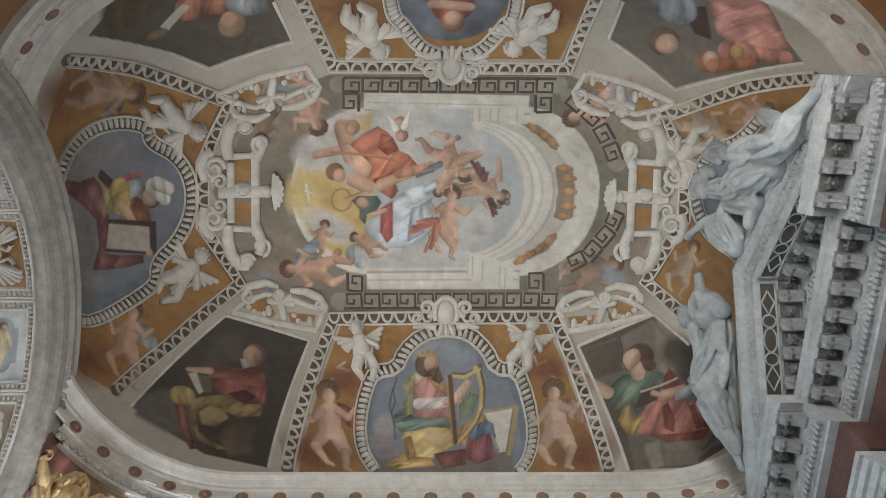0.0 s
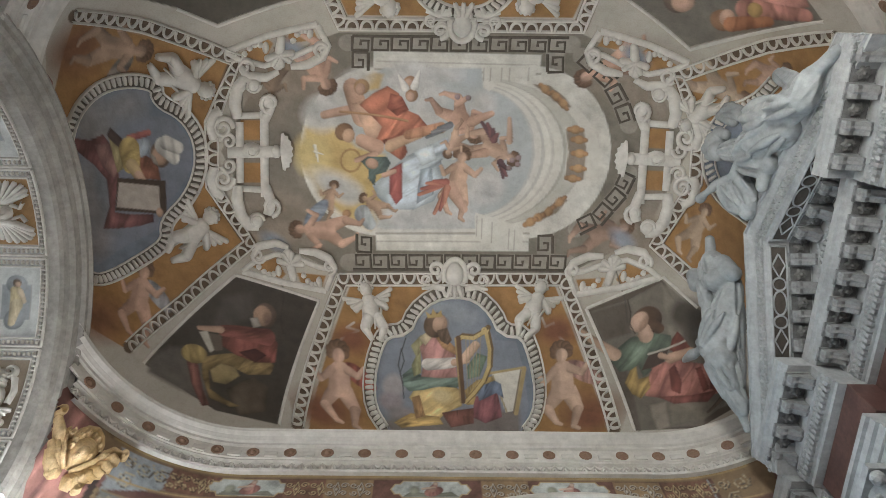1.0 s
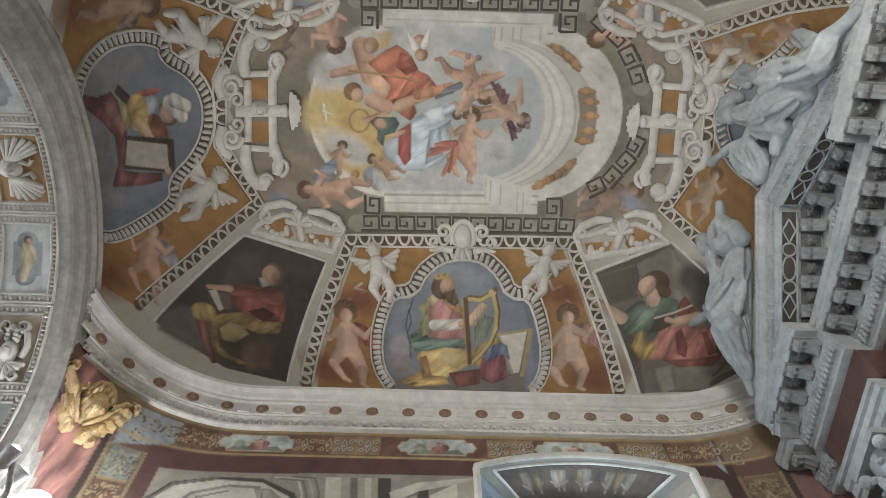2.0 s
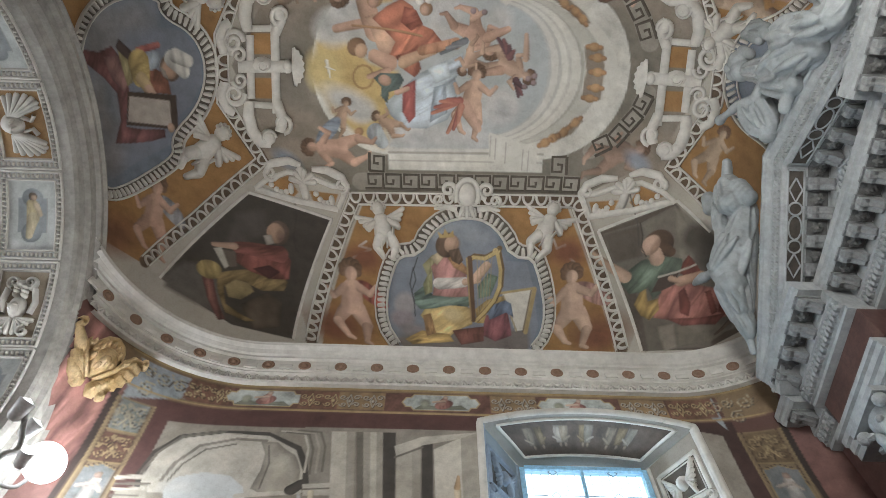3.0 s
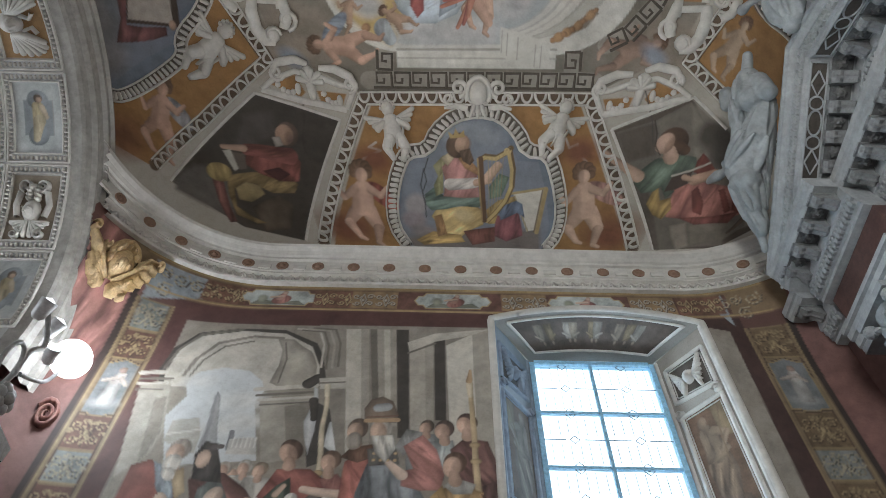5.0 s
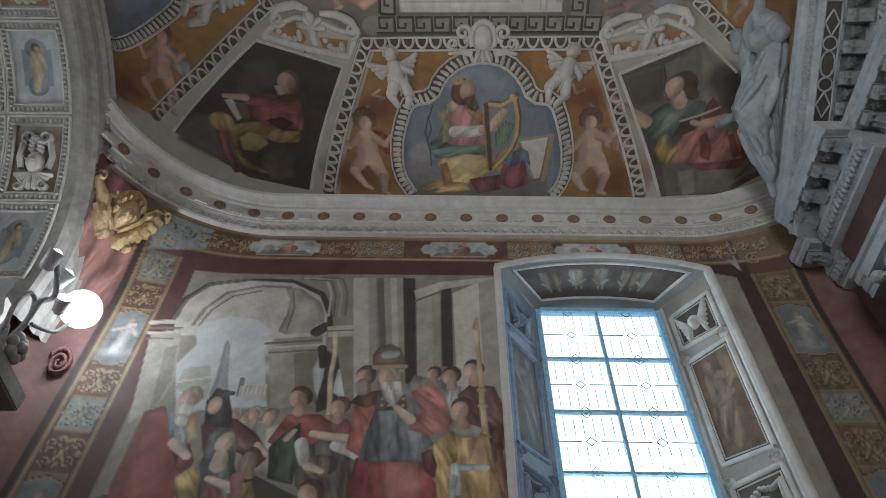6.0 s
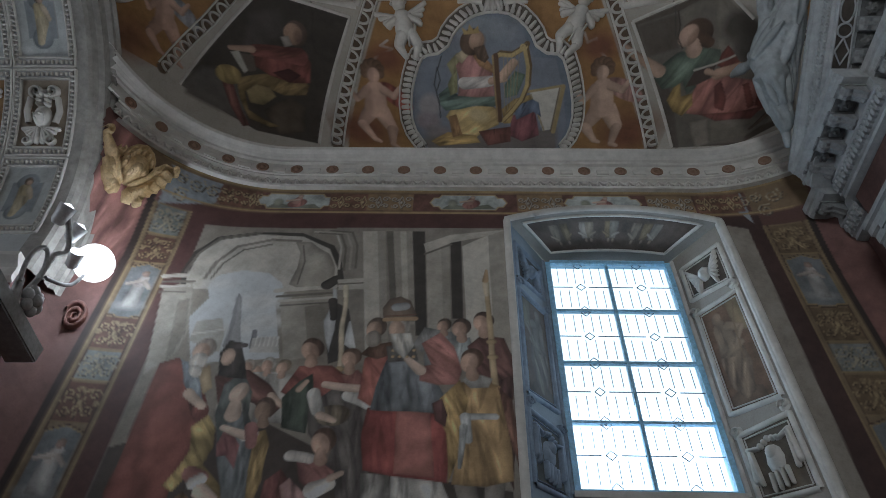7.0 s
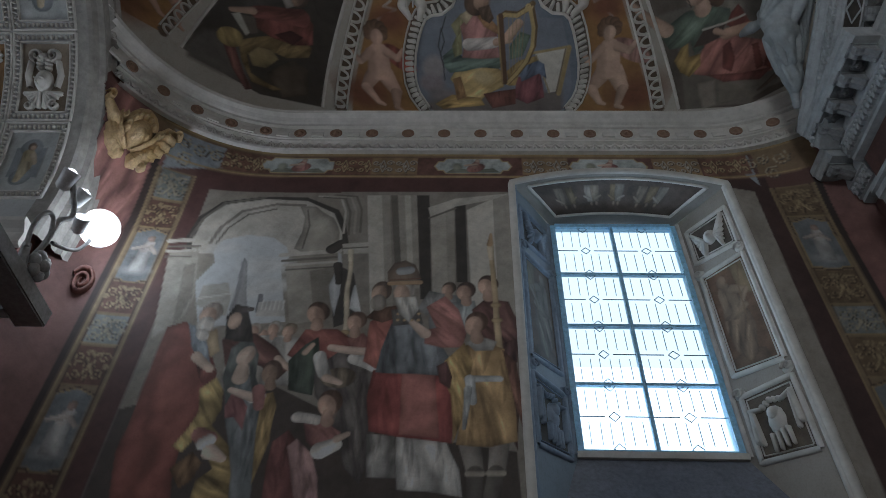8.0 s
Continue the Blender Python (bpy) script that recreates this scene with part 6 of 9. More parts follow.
    # kneeling youth in rose
    f.poly([(-1.354, 4.164), (-1.257, 4.257), (-1.159, 4.122), (-1.130, 3.865), (-1.078, 3.705), (-1.336, 3.700), (-1.365, 3.945)], (0.16, 0.052, 0.045), wob=True, fold=0.3, ang=0.2)
    f.poly([(-1.248, 4.121), (-1.187, 4.185), (-1.072, 4.080), (-0.982, 3.868), (-0.957, 3.707), (-1.116, 3.704), (-1.184, 3.906)], (0.36, 0.20, 0.185), wob=True, fold=0.36, ang=0.15, freq=30)
    f.poly([(-1.160, 4.315), (-1.015, 4.346), (-0.877, 4.245), (-0.882, 4.100), (-1.016, 4.080), (-1.119, 4.168)], (0.30, 0.12, 0.105), wob=True, fold=0.35, ang=0.9)
    f.limb((-1.210, 4.362), (-1.064, 4.335), 0.045, 0.04, (0.42, 0.38, 0.34), fold=0.25)
    f.limb((-1.010, 4.098), (-0.912, 4.144), 0.07, 0.055, (0.44, 0.41, 0.37), fold=0.22)
    f.limb((-0.902, 4.190), (-0.826, 4.227), 0.03, 0.022, (0.44, 0.31, 0.23))
    head(f, (-0.992, 4.472), 0.115, (0.10, 0.055, 0.035), turn=25)
    # bald bearded man in red
    f.poly([(-0.790, 4.868), (-0.759, 5.272), (-0.611, 5.409), (-0.534, 5.274), (-0.576, 4.982), (-0.675, 4.789)], (0.34, 0.10, 0.072), wob=True, fold=0.34, ang=0.4)
    f.poly([(-0.802, 5.320), (-0.736, 5.420), (-0.548, 5.460), (-0.528, 5.323), (-0.664, 5.261)], (0.12, 0.06, 0.035), wob=True, fold=0.3)
    head(f, (-0.704, 5.600), 0.115, (0.13, 0.09, 0.065), (0.44, 0.28, 0.19), beard=(0.27, 0.23, 0.19))
    # mitred elder: grey tunic, rose cape, red skirt, white alb
    f.poly([(-0.687, 4.229), (-0.474, 4.215), (-0.442, 3.894), (-0.644, 3.890)], (0.22, 0.205, 0.185), wob=True, fold=0.4, ang=0.02, freq=34)
    f.poly([(-0.466, 4.215), (-0.108, 4.175), (-0.018, 3.968), (0.014, 3.764), (-0.214, 3.800), (-0.436, 3.812)], (0.38, 0.36, 0.33), wob=True, fold=0.4, ang=0.05, freq=26)
    f.poly([(-0.692, 4.783), (-0.099, 4.770), (-0.064, 4.466), (-0.068, 4.167), (-0.457, 4.206), (-0.673, 4.248), (-0.704, 4.555)], (0.25, 0.048, 0.040), wob=True, fold=0.26, ang=0.04, freq=16)
    f.poly([(-0.462, 4.755), (-0.208, 4.748), (-0.165, 4.201), (-0.450, 4.224)], (0.36, 0.12, 0.095), wob=True, fold=0.16, ang=0.03, freq=16)
    f.poly([(-0.588, 5.250), (-0.357, 5.289), (-0.172, 5.044), (-0.088, 4.878), (-0.085, 4.729), (-0.673, 4.762), (-0.657, 4.981)], (0.155, 0.17, 0.185), wob=True, fold=0.36, ang=0.12, freq=28)
    f.poly([(-0.601, 5.409), (-0.364, 5.437), (-0.318, 5.253), (-0.577, 5.226)], (0.11, 0.10, 0.09), wob=True, fold=0.3)
    f.poly([(-0.373, 5.424), (-0.276, 5.631), (-0.139, 5.593), (-0.174, 5.464), (-0.293, 5.338)], (0.20, 0.20, 0.19), wob=True, fold=0.3)
    f.poly([(-0.298, 5.438), (-0.138, 5.567), (-0.031, 5.416), (0.036, 5.162), (-0.000, 5.024), (-0.162, 5.010), (-0.309, 5.054), (-0.306, 5.193), (-0.214, 5.218)], (0.38, 0.145, 0.12), wob=True, fold=0.32, ang=0.8, freq=22)
    f.limb((-0.304, 5.158), (-0.412, 5.264), 0.05, 0.03, (0.46, 0.33, 0.25))
    for k in range(4):
        for j in range(2):
            q = (-0.540, 5.360)
            f.blob((q[0] + 0.060 * k, q[1] - 0.07 * j), 0.016, 0.016, (0.42, 0.27, 0.12))
    head(f, (-0.500, 5.615), 0.115, (0.32, 0.29, 0.25), (0.46, 0.30, 0.21))
    f.poly([(-0.573, 5.549), (-0.390, 5.564), (-0.363, 5.412), (-0.440, 5.263), (-0.540, 5.360)], (0.42, 0.40, 0.36), wob=True, fold=0.3, ang=0.1, freq=60)
    f.poly([(-0.643, 5.694), (-0.666, 5.844), (-0.614, 5.957), (-0.515, 6.001), (-0.420, 5.944), (-0.362, 5.792), (-0.367, 5.697)], (0.15, 0.105, 0.075), wob=True)
    f.limb((-0.536, 5.859), (-0.467, 5.873), 0.05, 0.05, (0.24, 0.25, 0.26))
    f.line([(-0.635, 5.707), (-0.369, 5.723)], 0.045, (0.34, 0.21, 0.10))
    f.line([(-0.628, 5.748), (-0.371, 5.771)], 0.014, (0.14, 0.07, 0.04))
    # youth in gold with a grey sash
    for a, b, c in (((0.061, 4.151), (0.091, 3.936), (0.098, 3.765)), ((0.269, 4.155), (0.238, 3.939), (0.211, 3.767))):
        f.limb(a, b, 0.075, 0.06, (0.22, 0.19, 0.16), fold=0.2)
        f.limb(b, c, 0.06, 0.055, (0.10, 0.085, 0.07), fold=0.2)
        f.limb((b[0] - 0.05, b[1]), (b[0] + 0.05, b[1]), 0.022, 0.022, (0.26, 0.22, 0.17))
    f.poly([(0.009, 5.035), (0.145, 5.094), (0.333, 5.017), (0.372, 4.673), (0.406, 4.184), (0.204, 4.136), (-0.035, 4.159), (0.003, 4.467), (0.019, 4.720)], (0.33, 0.195, 0.062), wob=True, fold=0.36, ang=0.1, freq=22)
    f.poly([(-0.141, 4.877), (0.018, 5.069), (0.080, 4.880), (0.036, 4.617), (0.004, 4.371), (-0.060, 4.167), (-0.082, 4.565), (-0.146, 4.707)], (0.37, 0.225, 0.055), wob=True, fold=0.4, ang=0.3, freq=20)
    f.poly([(-0.201, 4.822), (-0.123, 4.878), (-0.077, 4.729), (-0.092, 4.615), (-0.171, 4.675)], (0.13, 0.055, 0.050), wob=True, fold=0.3)
    f.poly([(0.315, 5.017), (0.425, 4.885), (0.460, 4.573), (0.444, 4.284), (0.388, 4.473), (0.359, 4.777)], (0.19, 0.08, 0.05), wob=True, fold=0.35)
    f.limb((0.062, 4.710), (0.287, 4.713), 0.032, 0.030, (0.30, 0.31, 0.31), fold=0.2)
    f.limb((0.054, 4.710), (0.079, 4.507), 0.04, 0.03, (0.29, 0.30, 0.30), fold=0.3)
    f.limb((0.045, 4.617), (0.020, 4.296), 0.03, 0.016, (0.27, 0.28, 0.28), fold=0.3)
    f.poly([(0.027, 5.070), (0.127, 5.140), (0.281, 5.084), (0.243, 5.004), (0.099, 4.991)], (0.30, 0.29, 0.27), wob=True, fold=0.25)
    head(f, (0.110, 5.258), 0.12, (0.10, 0.052, 0.032), turn=-10)
# ---- shell of the chapel ----
def in_arch(p, r):
    return (p[..., 0] < CX - 2.5) & (np.hypot(p[..., 1] - ARCH_Y, p[..., 2] - ARCH_Z) < r)


def ceiling_mesh():
    na, nr = 1400, 350
    th = np.arange(na) * 2 * np.pi / na
    c, s = np.cos(th), np.sin(th)
    rb = reach(c, s)
    f = np.linspace(0.004, 1.0, nr)
    a, b = f[:, None] * (c * rb)[None], f[:, None] * (s * rb)[None]
    p = vault(a, b).reshape(-1, 3)
    fs = grid_faces(nr, na, True)
    mid = p[fs].mean(1)
    fs = fs[~in_arch(mid, ARCH_R + 0.30)]
    a, b = a.ravel(), b.ravel()
    col = paint_vault(a, b)
    ma, mb = a[fs].mean(1), b[fs].mean(1)
    left = np.ones(len(fs), bool)
    for pts, label in FRESCO_PANELS:
        sel = left & inside(pts, ma, mb)
        left &= ~sel
        tagged(new("fresco_panel", sheet("fresco_panel", p, fs[sel], col, True)), label, "painting", "frescoes of the vault")
    return sheet("ceiling", p, fs[left], col, True)


FRESCO_PANELS = [
    (KING_FRAME, "fresco of gold and rose drapery with a harp on blue"),
    (WRITER_FRAME, "fresco of wine-red drapery and a pale tablet on blue"),
    (BACK_FRAME, "fresco of red drapery on a round blue field"),
    (RIGHT_FRAME + [(3.815, -0.196), (3.663, -0.809)], "fresco of pale drapery on blue behind the pediment"),
    ([(-1.962, 0.998), (-1.221, 1.248), (-1.870, 2.466), (-2.479, 2.312), (-3.114, 1.788)], "dark fresco of a rose coat and olive mantle"),
    ([(1.266, 1.281), (1.920, 0.964), (3.178, 2.060), (2.677, 2.450), (1.981, 2.493)], "brown fresco of green tunic and rose mantle"),
    ([(-3.107, -1.721), (-2.511, -2.400), (-1.758, -2.620), (-1.265, -1.408), (-1.955, -1.198), (-2.314, -1.386)], "dark fresco of drapery with a white scroll"),
    ([(1.307, -1.493), (1.452, -2.304), (1.986, -2.620), (3.064, -1.592), (1.886, -1.089)], "grey-brown fresco of a flowing rose mantle"),
    (arc(*(-0.623, -0.056), 0.67, 0.72, 90, 270, 24) + [(-0.653, -0.905), (0.670, -0.914)] + arc(*(0.610, -0.075), 0.71, 0.74, -90, 90, 24) + [(0.677, 0.767), (-0.662, 0.780)], "fresco of a golden heaven and a painted balustrade"),
]
structure("ceiling", ceiling_mesh(), "frescoed chapel vault with ochre grounds and grey ribs", "ceiling")

# walls
fl = boxes((-10.2, RIGHT_X + 0.4, -6.2, 10.2, -0.2, 0.0))
me = bpy.data.meshes.new("floor"); fl.to_mesh(me); fl.free(); me.materials.append(FLOOR)
structure("floor", me, "terracotta tiled chapel floor", "floor")
# ---- stucco of the vault ----
def on_vault(name, label, category, build, material=None, group=""):
    r = Relief(vault)
    build(r)
    return tagged(new(name, r.mesh(name, material or STUCCO)), label, category, group)


for pts, side in ((FRONT_BAND, -1), (LEFT_BAND, -1), (BACK_BAND, 1), (RIGHT_BAND, 1)):
    on_vault("egg_moulding", "white stucco egg moulding edging a painted vault panel", "moulding", lambda r: r.egg_band(pts, 0.125, side=side), group="egg mouldings of the vault")
for pts, closed in ((KING_FRAME, False), (WRITER_FRAME, True), (BACK_FRAME, False), (RIGHT_FRAME, False)):
    on_vault("picture_frame", "shaped white stucco leaf frame round a painted field", "frame", lambda r: r.leaf_band(pts, 0.115, closed=closed), group="shaped frames of the vault")
for pts in ([(-1.960, 0.983), (-1.205, 1.238), (-1.863, 2.479)], [(-1.960, 0.983), (-3.142, 1.787)], [(1.244, 1.271), (1.928, 0.943), (2.309, 1.202)], [(1.244, 1.271), (1.973, 2.506)], [(-1.264, -1.386), (-1.955, -1.178), (-2.314, -1.376)], [(-1.264, -1.386), (-1.461, -1.835)], [(1.299, -1.482), (1.892, -1.064), (3.083, -1.587)], [(1.299, -1.482), (1.417, -1.947)]):
    on_vault("panel_bead", "thin white stucco bead along a dark vault panel", "moulding", lambda r: r.ribbon(pts, 0.03, 0.018), group="panel beads of the vault")


def strapwork(k_, sa, sb=1):
    def m(pts):
        return flip(pts, sa, sb)

    def one(p):
        return (sa * p[0], sb * p[1])
    r = k_.to("strap")
    r.ribbon(m([(-1.804, -0.357), (-1.837, 0.159)]), 0.07, 0.022, flat=True)
    r.ribbon(m([(-1.585, -0.437), (-1.623, 0.297)]), 0.075, 0.024, flat=True)
    r.ribbon(m([(-1.935, -0.109), (-1.514, -0.089)]), 0.10, 0.028, flat=True)
    r.ribbon(m([(-1.840, -0.408), (-1.557, -0.397)]), 0.055, 0.022, flat=True)
    r.ribbon(m([(-1.880, 0.205), (-1.590, 0.240)]), 0.055, 0.022, flat=True)
    for s2, cy in ((1, 0), (-1, 0)):
        top = [(-1.588, -0.356), (-1.531, -0.462), (-1.566, -0.569)] if s2 > 0 else [(-1.617, 0.198), (-1.571, 0.350), (-1.607, 0.458)]
        r = k_.to("scroll")
        r.ribbon(m(top), 0.095, 0.06)
        big = [(-1.817, -0.396), (-1.835, -0.503), (-1.810, -0.625), (-1.740, -0.706), (-1.662, -0.705)] if s2 > 0 else [(-1.854, 0.182), (-1.877, 0.305), (-1.855, 0.442), (-1.791, 0.537), (-1.700, 0.552)]
        r.ribbon(m(big), 0.115, 0.07, taper=(0.8, 1.0, 1.0, 0.8))
        a0 = (-1.674, -0.663) if s2 > 0 else (-1.717, 0.501)
        r.dome(one(a0), 0.075, 0.075, 0.09)
        r.spiral(one(a0), 0.07, 0.015, 0, 1.3 * s2, 0.03, 0.09)
        q = (-1.535, -0.496) if s2 > 0 else (-1.577, 0.389)
        r.spiral(one(q), 0.085, 0.015, 90, 1.4 * sa * s2, 0.045, 0.065)
        r = k_.to("scroll")
        q = (-1.957, -0.313) if s2 > 0 else (-1.987, 0.112)
        r.spiral(one(q), 0.10, 0.02, 0, -1.5 * sa * s2, 0.05, 0.055)
        side = [(-2.043, -0.234), (-2.067, -0.342), (-2.029, -0.439), (-1.967, -0.467)] if s2 > 0 else [(-2.062, 0.007), (-2.107, 0.112), (-2.079, 0.224), (-2.009, 0.270)]
        r.ribbon(m(side), 0.085, 0.06)
        q = (-1.914, -0.204) if s2 > 0 else (-1.929, -0.001)
        r.spiral(one(q), 0.07, 0.015, 180, 1.3 * sa * s2, 0.04, 0.05)
    r = k_.to("boss")
    r.dome(one((-1.720, -0.112)), 0.10, 0.07, 0.07)
    r.spiral(one((-1.720, -0.112)), 0.05, 0.01, 0, 1.5, 0.025, 0.085)
    r = k_.to("shell")
    p0 = (-1.474, -0.086)
    fan = [(0.0, 0.0)] + [((0.105 + 0.014 * (k % 2)) * math.cos(radians(-80 + 10 * k)), (0.155 + 0.016 * (k % 2)) * math.sin(radians(-80 + 10 * k))) for k in range(17)]
    ring = [one((p0[0] + q[0], p0[1] + q[1])) for q in fan]
    r.add([q[0] for q in ring], [q[1] for q in ring], [0.085] + [0.055 if k % 2 else 0.035 for k in range(17)], [(0, k, k + 1) for k in range(1, 17)])
    r = k_.to("boss")
    r.dome(one((-1.498, -0.088)), 0.05, 0.06, 0.09)
    k_.close()


for sa in (1, -1):
    strapwork(Pieces(vault, thing("strapwork_cartouche", "white stucco strapwork cartouche with scrolls and a shell", "cartouche", group="strapwork cartouches"), STUCCO), sa)


def bracket(k_, sa, sb):
    r = k_.to("frame")
    def m(pts):
        return flip(pts, sa, sb)

    def one(p):
        return (sa * p[0], sb * p[1])
    r.ribbon(m([(-1.892, 0.951), (-1.538, 1.063), (-1.135, 1.148)]), 0.06, 0.03)
    r.ribbon(m([(-1.135, 1.148), (-1.040, 0.955)]), 0.05, 0.03)
    r.ribbon(m([(-1.892, 0.951), (-1.769, 0.871), (-1.567, 0.810), (-1.367, 0.858), (-1.180, 0.938), (-1.050, 0.955)]), 0.05, 0.035)
    r = k_.to("volute")
    r.ribbon(m([(-1.785, 0.829), (-1.715, 0.732), (-1.559, 0.710), (-1.450, 0.754)]), 0.08, 0.06, taper=(0.6, 1, 1, 0.6))
    r.spiral(one((-1.732, 0.817)), 0.07, 0.012, 30, 1.3 * sa * sb, 0.04, 0.055)
    r = k_.to("volute")
    r.ribbon(m([(-1.351, 0.788), (-1.211, 0.802), (-1.085, 0.865), (-1.031, 0.975)]), 0.08, 0.06, taper=(0.6, 1, 1, 0.6))
    r.spiral(one((-1.089, 0.939)), 0.07, 0.012, 100, -1.3 * sa * sb, 0.04, 0.055)
    r = k_.to("leaf")
    r.limb(one((-1.454, 0.804)), one((-1.422, 1.037)), 0.05, 0.035, 0.06)
    for k in range(5):
        r.limb(one((-1.442, 0.905)), one(((-1.442, 0.905)[0] + 0.11 * math.cos(k * 0.7), (-1.442, 0.905)[1] - 0.1 * math.sin(k * 0.7))), 0.025, 0.03, 0.07)
    for q0, q1 in (((-1.732, 0.918), (-1.554, 0.961)), ((-1.327, 1.009), (-1.190, 1.072))):
        r = k_.to("garland")
        for k in range(5):
            t = k / 4
            r.dome(one((q0[0] + (q1[0] - q0[0]) * t, q0[1] + (q1[1] - q0[1]) * t + 0.05 * math.sin(math.pi * t))), 0.03, 0.03, 0.04, n=7, m=3)
        r.dome(one(q1), 0.03, 0.055, 0.05)
    k_.close()


for sa, sb in ((1, 1), (-1, 1), (1, -1), (-1, -1)):
    bracket(Pieces(vault, thing("corner_cartouche", "white stucco corner cartouche with volutes and garlands over ochre", "cartouche", group="corner cartouches"), STUCCO), sa, sb)


def crest(k_, p, sb):
    r = k_.to("shell")
    r.dome(p, 0.085, 0.12, 0.10, n=16, m=6)
    r.ribbon([(p[0] + 0.10 * math.cos(a), p[1] - sb * 0.14 * math.sin(a)) for a in np.linspace(-0.5, math.pi + 0.5, 15)], 0.05, 0.07)
    for s in (-1, 1):
        r = k_.to("volute")
        r.spiral((p[0] + s * 0.17, p[1] - sb * 0.05), 0.075, 0.015, 90, 1.4 * s, 0.045, 0.06)
        r.ribbon([(p[0] + s * 0.09, p[1] + sb * 0.12), (p[0] + s * 0.19, p[1] + sb * 0.10), (p[0] + s * 0.30, p[1] + sb * 0.12)], 0.06, 0.05, taper=(1, 1, 0.4))
        r.spiral((p[0] + s * 0.25, p[1] + sb * 0.04), 0.055, 0.012, 60, -1.2 * s, 0.034, 0.045)
    for k in (-1, 0, 1):
        r = k_.to("leaf")
        r.limb((p[0] + 0.03 * k, p[1] + sb * 0.10), (p[0] + 0.07 * k, p[1] + sb * 0.20), 0.030, 0.018, 0.06)
    k_.close()


for p, sb in (((0.031, 0.998), 1), ((0.024, -1.174), -1)):
    crest(Pieces(vault, thing("shell_crest", "white stucco shell crest with side volutes", "crest", group="shell crests"), STUCCO), p, sb)

for p, size, turn in (((-0.730, 1.335), 0.44, 168), ((0.762, 1.293), 0.44, 194), ((-2.325, 0.599), 0.52, 230), ((-2.298, -0.771), 0.52, 300), ((-0.692, -1.541), 0.52, 330), ((0.650, -1.595), 0.52, 30), ((2.071, -0.577), 0.42, 40)):
    on_vault("stucco_figure", "white stucco relief figure with wings against ochre ground", "relief", lambda r: stucco_form(r, p, size, turn), group="relief figures of the vault")


def meander(r, pts, height, pitch):
    key = [(0.0, 0.0), (0.0, 1.0), (0.80, 1.0), (0.80, 0.34), (0.42, 0.34), (0.42, 0.66)]
    low = [(0.0, 0.0), (1.0, 0.0)]
    for x, y, dx, dy in r.along(pts, pitch):
        for line in (key, low):
            q = [(x + dx * (u - 0.5) * pitch - dy * (v - 0.5) * height, y + dy * (u - 0.5) * pitch + dx * (v - 0.5) * height) for u, v in line]
            r.ribbon(q, 0.026, 0.005, step=1.0, flat=True)


MEANDERS = [[(-0.847, -0.983), (0.888, -1.013)], [(1.011, 0.873), (-0.876, 0.897)], [(-0.781, -0.908), (-0.778, -0.732)], [(0.795, -0.765), (0.786, -0.928)], [(-0.773, 0.829), (-0.766, 0.623)], [(0.818, 0.615), (0.830, 0.813)],
            [(1.003, -0.915), (1.228, -0.738), (1.365, -0.535), (1.445, -0.371)], [(1.493, 0.044), (1.424, 0.234), (1.272, 0.447), (1.084, 0.559)]]
for pts in MEANDERS:
    on_vault("meander_border", "dark painted key-pattern border round the sky oval", "border", lambda r: meander(r, pts, 0.125, 0.160), KEY_PAINT, group="key-pattern borders")
# ---- walls ----
def simple(name, bm, mat, label, cat):
    me = bpy.data.meshes.new(name)
    bm.to_mesh(me)
    bm.free()
    me.materials.append(mat)
    return structure(name, me, label, cat)


WX0, WX1, WZ0 = 0.485, 2.635, 3.2   # window opening in the wall's face
GX0, GX1, GZ0, GZ1, GY = 0.955, 2.215, 4.44, 7.10, 5.1


def win_top(x):
    return 7.09 + 0.20 * (1 - ((np.asarray(x) - 1.56) / 1.075) ** 2)


def corner_shape(z):
    """1: a round corner, as at the cornice; small: nearly square, lower down."""
    t = np.clip((np.asarray(z) - 6.3) / 1.35, 0, 1)
    return 0.42 + 0.58 * t * t * (3 - 2 * t)


def corner_point(phi, z, sx, sy):
    p = corner_shape(z)
    return np.stack([CX + sx * (2.15 + 2.0 * np.sin(phi) ** p), CY + sy * (0.69 + 2.0 * np.cos(phi) ** p), z + 0 * phi], -1)


